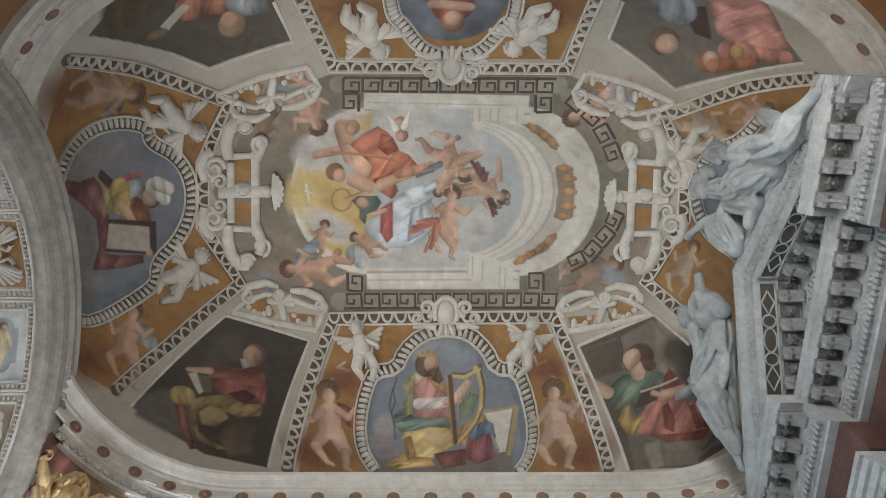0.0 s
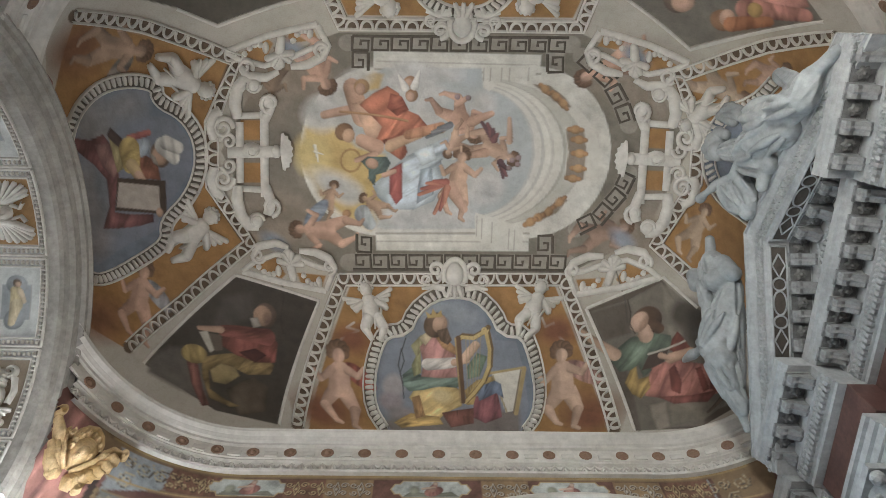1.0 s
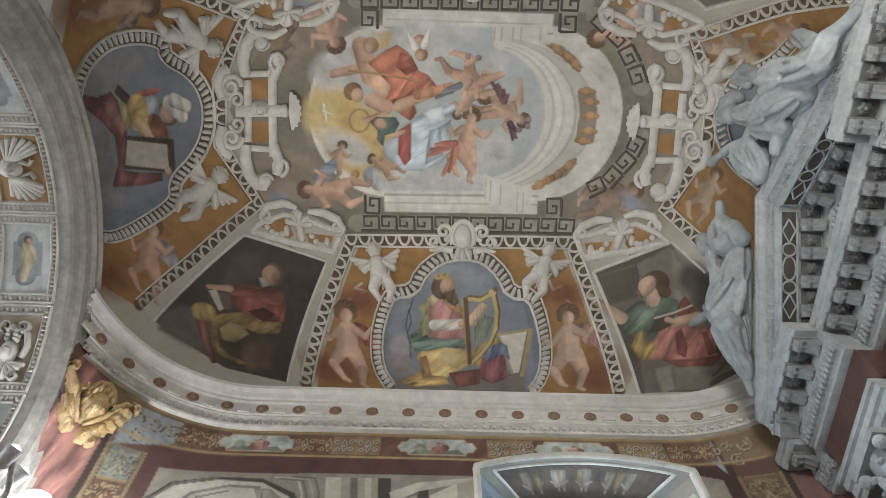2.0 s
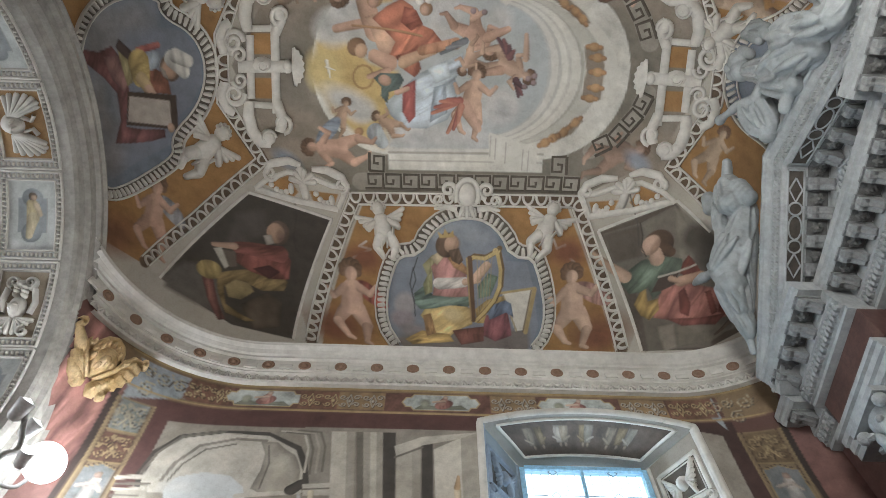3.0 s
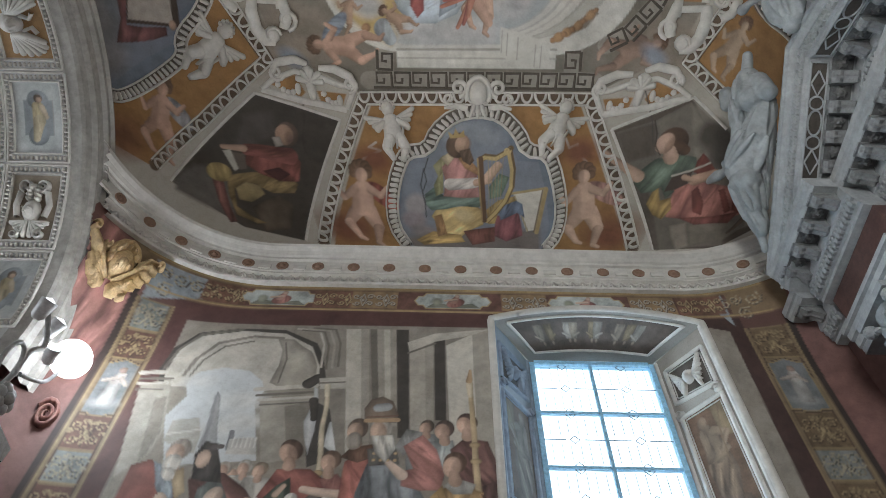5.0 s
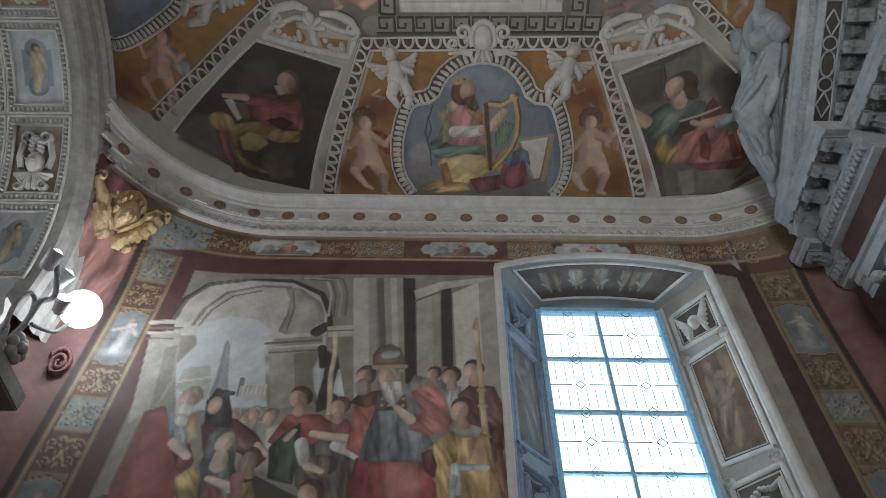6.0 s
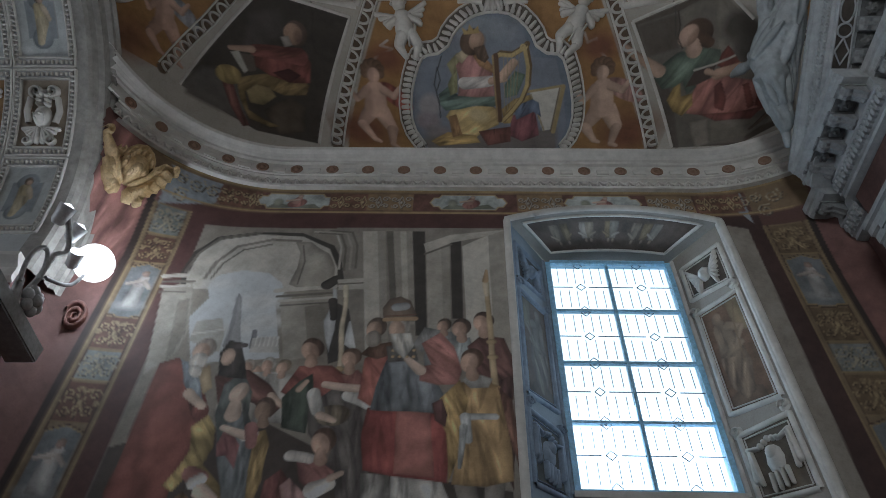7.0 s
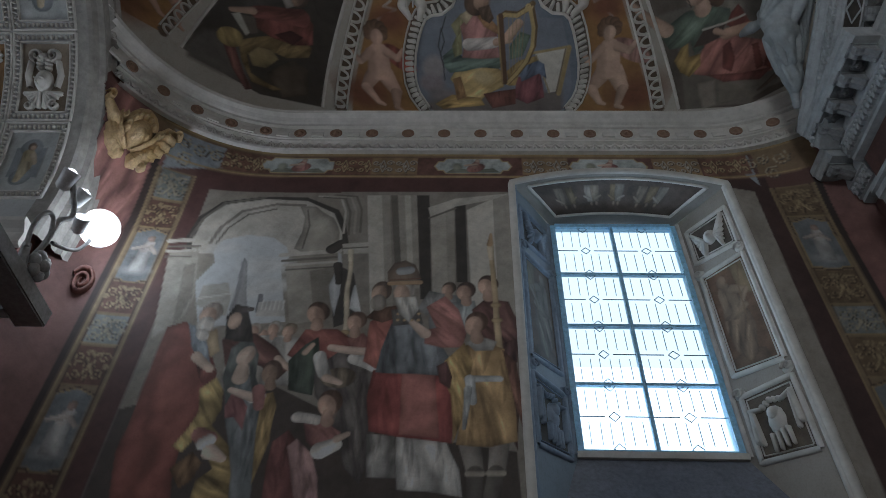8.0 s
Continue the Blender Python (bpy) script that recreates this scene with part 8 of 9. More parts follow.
ss, xx = np.linspace(-3.70, 3.70, 620), np.linspace(0, DEEP, 130)
gs, gx = np.meshgrid(ss, xx)
f = Fresco(gs.ravel(), gx.ravel(), (0.50, 0.515, 0.52), 21)
PITCH, HALF_S, HALF_X, S_MID = 0.90, 0.435, 0.30, -0.02
COFFERS = []
for k in range(-3, 4):
    for j, xc in enumerate((0.365, 0.995)):
        COFFERS.append((S_MID + PITCH * k, xc, ("wing", "pic", "head", "pic")[(k + 2 * j + 8) % 4]))
for sc, xc, kind in COFFERS:
    a, b = HALF_S - 0.10, HALF_X - 0.07
    f.poly([(sc - a, xc - b), (sc + a, xc - b), (sc + a, xc + b), (sc - a, xc + b)], {"wing": (0.34, 0.19, 0.06), "head": (0.30, 0.24, 0.17), "pic": (0.42, 0.44, 0.43)}[kind])
    if kind == "pic":
        g = (0.235, 0.26, 0.275)
        f.poly([(sc - 0.17, xc - 0.14), (sc + 0.17, xc - 0.14), (sc + 0.17, xc + 0.14), (sc - 0.17, xc + 0.14)], g)
        for e in (-1, 1):
            f.blob((sc + e * 0.17, xc), 0.10, 0.10, g)
        f.line([(sc - 0.17, xc - 0.145), (sc + 0.17, xc - 0.145)], 0.012, (0.30, 0.30, 0.29))
        f.limb((sc - 0.10, xc + 0.01), (sc + 0.05, xc), 0.055, 0.06, (0.40, 0.32, 0.17), fold=0.3, ang=1.5)
        f.limb((sc + 0.04, xc), (sc + 0.20, xc + 0.02), 0.06, 0.035, (0.38, 0.31, 0.19), fold=0.3, ang=1.5)
        f.limb((sc - 0.09, xc - 0.03), (sc + 0.0, xc - 0.07), 0.03, 0.022, (0.42, 0.33, 0.22))
        f.blob((sc - 0.185, xc), 0.045, 0.04, (0.13, 0.09, 0.06))
        f.blob((sc - 0.17, xc - 0.008), 0.030, 0.028, (0.42, 0.28, 0.19))
arch = structure("arch_soffit", mesh_of("arch_soffit", soffit_arch(gs, gx).reshape(-1, 3), grid_faces(130, 620), FRESCO, False, f.c), "coffered arch soffit with painted and stucco panels", "arch")


def rim(sc, xc, a, b):
    return [(sc - a, xc - b), (sc + a, xc - b), (sc + a, xc + b), (sc - a, xc + b)]


for sc, xc, kind in COFFERS:
    r = Relief(soffit_arch)
    r.ribbon(rim(sc, xc, HALF_S, HALF_X), 0.026, 0.030, True)
    r.ribbon(rim(sc, xc, HALF_S - 0.085, HALF_X - 0.06), 0.020, 0.026, True)
    for x, y, dx, dy in r.along(rim(sc, xc, HALF_S - 0.042, HALF_X - 0.030), 0.046, True):
        r.limb((x - dy * 0.012, y + dx * 0.012), (x + dy * 0.012, y - dx * 0.012), 0.014, 0.011, 0.034)
    frame_ob = part("coffer_frame", r.mesh("coffer_frame", STUCCO), STUCCO, arch, "white stucco coffer frame")
    if kind == "pic":
        continue
    r = Relief(soffit_arch)
    if kind == "wing":
        r.dome((sc, xc + 0.09), 0.105, 0.115, 0.10, n=18, m=6).dome((sc, xc + 0.06), 0.075, 0.08, 0.15, n=16, m=6).dome((sc, xc + 0.02), 0.02, 0.03, 0.17, n=8)
        for e in (-1, 1):
            r.dome((sc + e * 0.05, xc + 0.05), 0.03, 0.03, 0.14, n=8)
            for j in range(7):
                an = radians(-50 + 26 * j)
                tip = (sc + e * (0.17 + 0.13 * math.cos(an * 0.8)), xc - 0.02 - 0.17 * math.sin(an))
                r.limb((sc + e * 0.10, xc + 0.08 - 0.012 * j), tip, 0.030, 0.026, 0.085, 0.045)
            r.ribbon([(sc + e * 0.07, xc - 0.02), (sc + e * 0.04, xc - 0.10), (sc + e * 0.10, xc - 0.14)], 0.035, 0.05)
    else:
        r.dome((sc + 0.04, xc), 0.125, 0.085, 0.10, n=18, m=6).dome((sc + 0.06, xc), 0.085, 0.062, 0.15, n=16, m=6).dome((sc + 0.09, xc), 0.03, 0.018, 0.17, n=8)
        for e in (-1, 1):
            r.dome((sc + 0.035, xc + e * 0.03), 0.02, 0.018, 0.155, n=8)
            r.spiral((sc - 0.22, xc + e * 0.08), 0.065, 0.012, 0, 1.5 * e, 0.032, 0.07)
            r.spiral((sc + 0.28, xc + e * 0.12), 0.055, 0.012, 180, 1.4 * e, 0.030, 0.06)
            r.ribbon([(sc - 0.16, xc + e * 0.13), (sc - 0.02, xc + e * 0.16), (sc + 0.10, xc + e * 0.13)], 0.05, 0.06)
            for j in range(5):
                r.limb((sc + 0.15, xc + e * 0.02), (sc + 0.30 - 0.035 * j, xc + e * (0.03 + 0.036 * j)), 0.022, 0.024, 0.05)
            for j in range(3):
                r.dome((sc - 0.09 - 0.04 * j, xc + e * 0.04), 0.032, 0.028, 0.09, n=8)
        r.dome((sc - 0.20, xc), 0.05, 0.05, 0.09)
    part("coffer_ornament", r.mesh("coffer_ornament", STUCCO), STUCCO, frame_ob, "white stucco winged head" if kind == "wing" else "white stucco mask with leaves")
# moulded archivolt at the chapel's side
prof = [(ARCH_R + o, d) for o, d in ((0.42, -0.22), (0.42, 0.13), (0.385, 0.20), (0.34, 0.215), (0.32, 0.185), (0.26, 0.19), (0.235, 0.15), (0.17, 0.14), (0.15, 0.155), (0.12, 0.15), (0.10, 0.10), (0.03, 0.08), (0.0, 0.05), (-0.005, -0.10))]
v = []
an = np.linspace(0, np.pi, 121)
for a in an:
    v += [(ARCH_X + o, ARCH_Y + r * math.cos(a), ARCH_Z + r * math.sin(a)) for r, o in prof]
foot = [[(ARCH_X + o, ARCH_Y + s * r, 5.75) for r, o in prof] for s in (1, -1)]
v = foot[0] + v + foot[1]
structure("archivolt", mesh_of("archivolt", v, grid_faces(len(an) + 2, len(prof)), stained("grey_stucco", (0.31, 0.295, 0.27), (0.44, 0.42, 0.385), 0.8, big=2.2, fine=10.0)), "moulded grey-white stucco archivolt", "arch")
# jambs below the spring, wall over the arch
PIER = stained("rose_pier", (0.15, 0.06, 0.05), (0.24, 0.11, 0.09), 0.6, big=3.0)
for y0, y1 in ((ARCH_Y + ARCH_R + 0.02, WALL_Y + 0.3), (BACK_Y - 0.3, ARCH_Y - ARCH_R - 0.02)):
    simple("wall_west_pier", boxes((ARCH_X - DEEP, ARCH_X, y0, y1, 0, ARCH_Z)), PIER, "rose-red pier beside the entrance arch", "wall")
v, fs = [], []
an = np.linspace(0, np.pi, 61)
for a in an:
    c, s = math.cos(a), math.sin(a)
    k = min(2.75 / max(abs(c), 1e-6), 2.48 / max(s, 1e-6))
    v += [(ARCH_X, ARCH_Y + (ARCH_R + 0.05) * c, ARCH_Z + (ARCH_R + 0.05) * s), (ARCH_X, ARCH_Y + k * c, ARCH_Z + k * s), (ARCH_X - 0.3, ARCH_Y + k * c, ARCH_Z + k * s)]
structure("wall_west", mesh_of("wall_west", v, grid_faces(61, 3), PIER), "wall over the entrance arch", "wall")
# space beyond the arch
HALL = stained("hall_plaster", (0.45, 0.43, 0.39), (0.58, 0.56, 0.52), 0.9)
simple("hall_wall", boxes((-10.2, -9.8, -6, 10, 0, 10), (-9.8, ARCH_X - 0.5, 9.8, 10.2, 0, 10), (-9.8, ARCH_X - 0.5, -6.2, -5.8, 0, 10), (ARCH_X - DEEP, ARCH_X - DEEP + 0.2, WALL_Y + 0.3, 9.8, 0, 10), (ARCH_X - DEEP, ARCH_X - DEEP + 0.2, -5.8, BACK_Y - 0.3, 0, 10), (ARCH_X - DEEP - 0.02, ARCH_X - 0.32, BACK_Y - 0.3, WALL_Y + 0.3, 8.44, 10)), HALL, "pale plaster walls of the hall beyond the arch", "wall")
simple("hall_ceiling", boxes((-10.2, ARCH_X - 0.5, -6.2, 10.2, 10, 10.2)), HALL, "pale plaster hall ceiling", "ceiling")
simple("roof_deck", boxes((ARCH_X - 0.3, RIGHT_X + 0.8, BACK_Y - 0.8, WALL_Y + 0.9, 11.0, 11.2), (RIGHT_X + 0.4, RIGHT_X + 0.6, BACK_Y - 0.8, WALL_Y + 0.9, 8.4, 11.0), (ARCH_X - 0.5, RIGHT_X + 0.6, WALL_Y + 0.7, WALL_Y + 0.9, 8.4, 11.0), (ARCH_X - 0.5, RIGHT_X + 0.6, BACK_Y - 0.9, BACK_Y - 0.7, 8.4, 11.0)), HALL, "attic over the vault", "ceiling")

# ---- daylight lamps in the openings, and a fill panel in the hall ----
area_lamp("window_daylight", look((1.585, GY - 0.06, 5.77), (1.585, 0, 5.2)), 1.2, 2.6, 48, (0.68, 0.84, 1.0))
# fill light from the assumed back window, which stays out of view
area_lamp("back_fill_daylight", look((1.6, BACK_Y - 0.05, 5.75), (1.4, 3, 6.5)), 1.2, 2.6, 168, (1.0, 0.96, 0.90))
# unseen 4 m panel added in the hall to light soffit and chapel
area_lamp("hall_fill_panel", look((-8.8, CY, 5.5), (0, CY, 7.5)), 4.0, 4.0, 300, (0.95, 0.97, 1.0))
# ---- altar aedicule on the east wall ----
AY, APEX_Z, END_Z = 2.04, 8.32, 7.36
AY0, AY1 = 0.05, 4.04
FRONT = 3.26
altar = thing("altar_aedicule", "grey-white carved stone altar pediment with modillions above rose marble", "altar", (FRONT + 0.5, AY, 0.0))
INV = Matrix.Translation((-(FRONT + 0.5), -AY, 0.0))


def altar_part(name, bm, mat, parent=None, label="", smooth=False):
    ob = part(name, bm, mat, parent or altar, label, smooth)
    if parent is None:
        ob.matrix_parent_inverse = INV
    return ob


def rake_z(y):
    return APEX_Z - (APEX_Z - END_Z) * np.where(np.asarray(y) > AY, (np.asarray(y) - AY) / (AY1 - AY), (AY - np.asarray(y)) / (AY - AY0))


RAKE = [(4.5, 0.0), (3.255, 0.0), (3.25, 0.035), (3.27, 0.045), (3.275, 0.07), (3.30, 0.10), (3.31, 0.13), (3.325, 0.135), (3.325, 0.20), (3.34, 0.21), (3.34, 0.265), (3.365, 0.275), (3.37, 0.30), (3.80, 0.30), (3.80, 0.44), (3.83, 0.45), (3.83, 0.55), (3.87, 0.56), (3.87, 0.62), (3.90, 0.63)]


def lofted(prof, ys, zfun):
    """Profile (x, drop) carried along y under the line zfun(y); ends closed."""
    bm = bmesh.new()
    rows = [[bm.verts.new((x, y, float(zfun(y)) - d)) for x, d in prof] for y in ys]
    for p, q in zip(rows, rows[1:]):
        for k in range(len(prof) - 1):
            bm.faces.new((p[k], p[k + 1], q[k + 1], q[k]))
    for row in (rows[0], rows[-1]):
        bm.faces.new(row)
    bmesh.ops.recalc_face_normals(bm, faces=bm.faces[:])
    return bm


RAKES = []
for y0, y1 in ((AY, AY1), (AY, AY0)):
    RAKES.append(altar_part("raking_cornice", lofted(RAKE, np.linspace(y0, y1, 3), rake_z), STONE, label="moulded grey-white raking cornice"))


def bracket_mesh():
    """A scrolled modillion: block with a rounded, leafed front. x: depth to the back, y: width, hangs down from z = 0."""
    bm = bmesh.new()
    side = [(0.0, 0.0), (0.0, -0.035), (0.02, -0.065), (0.05, -0.075), (0.09, -0.065), (0.13, -0.085), (0.19, -0.12), (0.22, -0.11), (0.22, 0.0)]
    rows = [[bm.verts.new((x, y * (1.0 if k else 1), z)) for x, z in side] for k, y in enumerate((-0.055, -0.02, 0.0, 0.02, 0.055))]
    for v in rows[2]:
        v.co.z -= 0.012 if v.co.z < -0.01 else 0
    for p, q in zip(rows, rows[1:]):
        for k in range(len(side) - 1):
            bm.faces.new((p[k], p[k + 1], q[k + 1], q[k]))
    bm.faces.new(rows[0])
    bm.faces.new(rows[-1][::-1])
    box(bm, -0.02, 0.22, -0.068, 0.068, -0.018, 0.002)
    bmesh.ops.recalc_face_normals(bm, faces=bm.faces[:])
    me = bpy.data.meshes.new("modillion")
    bm.to_mesh(me)
    bm.free()
    me.materials.append(MOD_STONE)
    return me


def flower_mesh():
    """A carved rosette hanging from a dark coffer plate."""
    r = Relief(lambda a, b, h: np.stack([a, b, -np.asarray(h)], -1))
    th = np.arange(24) * 2 * np.pi / 24
    rr = np.array([0.004, 0.014, 0.020, 0.034, 0.050, 0.056])
    lobe = 1 + 0.22 * np.cos(6 * th) * (rr[:, None] / 0.056) ** 2
    hh = np.array([0.045, 0.040, 0.018, 0.030, 0.022, 0.0])
    r.add(rr[:, None] * lobe * np.cos(th), rr[:, None] * lobe * np.sin(th), np.repeat(hh[:, None], 24, 1), grid_faces(6, 24, True))
    return r.mesh("rosette", COFFER)


# coffer plates and rosettes: shade under the cornice is put into darker stone
COFFER = stained("shade_grey_stone", (0.10, 0.10, 0.098), (0.19, 0.188, 0.184), 0.8, big=6.0, fine=30)
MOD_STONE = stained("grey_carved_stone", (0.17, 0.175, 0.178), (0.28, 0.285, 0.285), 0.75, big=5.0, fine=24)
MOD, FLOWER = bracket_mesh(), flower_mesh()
DARK_STONE = stained("coffer_shade_stone", (0.10, 0.10, 0.10), (0.17, 0.17, 0.168), 0.85, big=6.0, fine=30)
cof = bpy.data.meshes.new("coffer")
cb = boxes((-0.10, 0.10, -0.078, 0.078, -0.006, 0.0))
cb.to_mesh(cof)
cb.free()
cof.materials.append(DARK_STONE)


def set_piece(name, me, parent, m):
    ob = new(name, me)
    ob.parent = parent
    ob.matrix_basis = m
    return ob


for rk, (y0, y1) in zip(RAKES, ((AY, AY1), (AY, AY0))):
    n = 8
    slope = math.atan2(END_Z - APEX_Z, abs(y1 - y0)) * (1 if y1 > y0 else -1)
    for k in range(n):
        y = y0 + (y1 - y0) * (k + 0.62) / n
        m = Matrix.Translation((3.575, y, float(rake_z(y)) - 0.30)) @ Matrix.Rotation(slope, 4, "X")
        set_piece("modillion", MOD, rk, m)
        y = y0 + (y1 - y0) * (k + 0.12) / n
        m = Matrix.Translation((3.68, y, float(rake_z(y)) - 0.301)) @ Matrix.Rotation(slope, 4, "X")
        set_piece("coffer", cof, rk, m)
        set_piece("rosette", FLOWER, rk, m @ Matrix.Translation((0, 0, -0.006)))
    # pierced lattice on the sloping underside
    span = 1.12 if y1 > y0 else -1.05

    def under(a, b, h):
        a = np.asarray(a, float)
        return np.stack([3.38 + np.asarray(b, float), y0 + np.sign(span) * a, rake_z(y0 + np.sign(span) * a) - 0.30 - np.asarray(h)], -1)
    # flat, unsunk sheet whose dark colour stands for shade behind the lattice
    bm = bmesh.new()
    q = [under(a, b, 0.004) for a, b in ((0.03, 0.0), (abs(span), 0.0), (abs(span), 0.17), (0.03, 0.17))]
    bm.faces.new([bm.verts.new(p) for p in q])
    lat = altar_part("lattice_shade", bm, DARK, label="flat sheet coloured dark as shade behind the lattice")
    r = Relief(under)
    r.ribbon([(0.03, 0.005), (abs(span), 0.005), (abs(span), 0.165), (0.03, 0.165)], 0.022, 0.02, True)
    a = 0.10
    for k, kind in enumerate(("d", "o", "l", "o", "d")):
        ln = 0.11 if kind == "o" else 0.21
        c = a + ln / 2
        if kind == "d":
            r.ribbon([(c - ln / 2, 0.085), (c, 0.15), (c + ln / 2, 0.085), (c, 0.02)], 0.018, 0.018, True)
        else:
            r.ribbon(arc(c, 0.085, ln / 2, 0.065, 0, 345, 16), 0.018, 0.018, True)
        a += ln + 0.005
    altar_part("lattice", r.mesh("lattice", STONE), STONE, label="pierced stone lattice of rings and lozenges")


def dentils(y0, y1, x, zfun, name="dentil_course"):
    bm = bmesh.new()
    n = int(abs(y1 - y0) / 0.055)
    for k in range(n):
        y = y0 + (y1 - y0) * (k + 0.5) / n
        z = float(zfun(y))
        box(bm, x - 0.035, x, y - 0.016, y + 0.016, z - 0.055, z)
    ob = altar_part(name, bm, STONE)
    return tagged(ob, kind="stuff")


def eggs(y0, y1, x, zfun):
    bm = bmesh.new()
    n = int(abs(y1 - y0) / 0.05)
    for k in range(n):
        y = y0 + (y1 - y0) * (k + 0.5) / n
        bmesh.ops.create_icosphere(bm, subdivisions=1, radius=0.024, matrix=Matrix.Translation((x, y, float(zfun(y)))) @ Matrix.Diagonal((0.8, 0.85, 1.3, 1)))
    return tagged(altar_part("egg_course", bm, STONE), kind="stuff")


for y1 in (AY1, AY0):
    dentils(AY, AY + (y1 - AY) * 0.86, 3.83, lambda y: rake_z(y) - 0.47)
    eggs(AY, AY + (y1 - AY) * 0.86, 3.81, lambda y: rake_z(y) - 0.42)
# tympanum
bm = bmesh.new()
tv = [bm.verts.new(p) for p in ((3.92, AY0 + 0.2, 7.2), (3.92, AY1 - 0.2, 7.2), (3.92, AY, 8.0))]
bm.faces.new(tv)
ex = bmesh.ops.extrude_face_region(bm, geom=bm.faces[:])
bmesh.ops.translate(bm, verts=[g for g in ex["geom"] if isinstance(g, bmesh.types.BMVert)], vec=(0.5, 0, 0))
altar_part("tympanum", bm, STONE, label="carved grey stone tympanum")
def tympanum_face(a, b, h):
    return np.stack([3.92 - np.asarray(h), np.asarray(a, float), np.asarray(b, float)], -1)


for s in (-1, 1):
    for k in range(4):
        r = Relief(tympanum_face).spiral((AY + s * (0.14 + 0.24 * k), 7.47 - 0.03 * k), 0.09 - 0.012 * k, 0.02, 90, 1.4 * s, 0.04, 0.05)
        altar_part("carved_scroll", r.mesh("carved_scroll", STONE), STONE)
r = Relief(tympanum_face).dome((AY, 7.6), 0.10, 0.13, 0.09)
altar_part("carved_boss", r.mesh("carved_boss", STONE), STONE)


def leaf_course(y1):
    """Small tongues along the sloping face of a raking cornice."""
    d = 1 if y1 > AY else -1
    r = Relief(lambda a, b, h: np.stack([3.335 - np.asarray(h) + 0 * np.asarray(a), AY + d * np.asarray(a, float), rake_z(AY + d * np.asarray(a, float)) - np.asarray(b)], -1))
    n = int(abs(y1 - AY) / 0.062)
    for k in range(n):
        a = (k + 0.5) * abs(y1 - AY) / n
        r.limb((a, 0.150), (a, 0.185), 0.018, 0.014, 0.028)
        r.limb((a + 0.031, 0.225), (a + 0.031, 0.250), 0.014, 0.010, 0.020)
    return tagged(altar_part("leaf_course", r.mesh("leaf_course", STONE), STONE, label="small carved leaves"), kind="stuff")


for y1 in (AY1, AY0):
    leaf_course(y1)

# horizontal cornice: recessed middle and two forward ends
HZ = 7.30
CORN = [(0.0, -0.05), (0.0, 0.03), (0.02, 0.04), (0.025, 0.075), (0.05, 0.10), (0.05, 0.105), (0.27, 0.105), (0.27, 0.23), (0.29, 0.24), (0.29, 0.30), (0.315, 0.31), (0.315, 0.375), (0.34, 0.38), (0.34, 0.42), (0.40, 0.43)]


def level_cornice(x0, y0, y1, z, back):
    bm = lofted([(x0 + (back - x0), -0.05)] + [(x0 + x, d) for x, d in CORN] + [(back, 0.43)], (y0, y1), lambda y: z)
    ob = altar_part("level_cornice", bm, STONE, label="moulded level cornice")
    n = max(1, int(round((y1 - y0) / 0.262)))
    for k in range(n):
        y = y0 + (y1 - y0) * (k + 0.5) / n
        set_piece("modillion", MOD, ob, Matrix.Translation((x0 + 0.055, y, z - 0.105)))
        if k < n - 1:
            y += (y1 - y0) / n / 2
            m = Matrix.Translation((x0 + 0.16, y, z - 0.106))
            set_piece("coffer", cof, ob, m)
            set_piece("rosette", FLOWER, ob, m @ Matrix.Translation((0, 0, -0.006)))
    dentils(y0 + 0.02, y1 - 0.02, x0 + 0.315, lambda y: z - 0.315)
    eggs(y0 + 0.02, y1 - 0.02, x0 + 0.285, lambda y: z - 0.27)
    return ob


level_cornice(3.54, 1.20, 2.95, HZ - 0.004, 4.5)
level_cornice(3.285, 2.95, 4.04, HZ, 4.5)
level_cornice(3.285, 0.06, 1.20, HZ, 4.5)
level_cornice(3.42, 4.05, 4.36, HZ - 0.22, 4.5)
# frieze, architrave, columns with capitals
altar_part("frieze", boxes((3.95, 4.5, 1.2, 2.95, 5.9, 6.87)), ROSE, label="rose marble frieze")
for y0, y1 in ((2.95, 4.0), (0.1, 1.2)):
    altar_part("frieze_block", boxes((3.70, 4.5, y0, y1, 6.45, 6.87)), ROSE, label="rose marble frieze block")
altar_part("side_pilaster", boxes((3.86, 4.5, 4.0, 4.36, 0.0, 6.65)), ROSE, label="rose marble side pilaster")
ARCHI = [(0.0, 0.0), (0.0, 0.05), (0.03, 0.06), (0.03, 0.13), (0.06, 0.14), (0.06, 0.22), (0.08, 0.23), (0.08, 0.30)]
for y0, y1, x0 in ((2.97, 4.02, 3.58), (0.08, 1.18, 3.58), (1.18, 2.97, 3.84)):
    bm = lofted([(4.5, 0.0)] + [(x0 + x, d) for x, d in ARCHI] + [(4.5, 0.30)], (y0, y1), lambda y: 6.44)
    altar_part("architrave", bm, STONE, label="moulded stone architrave")


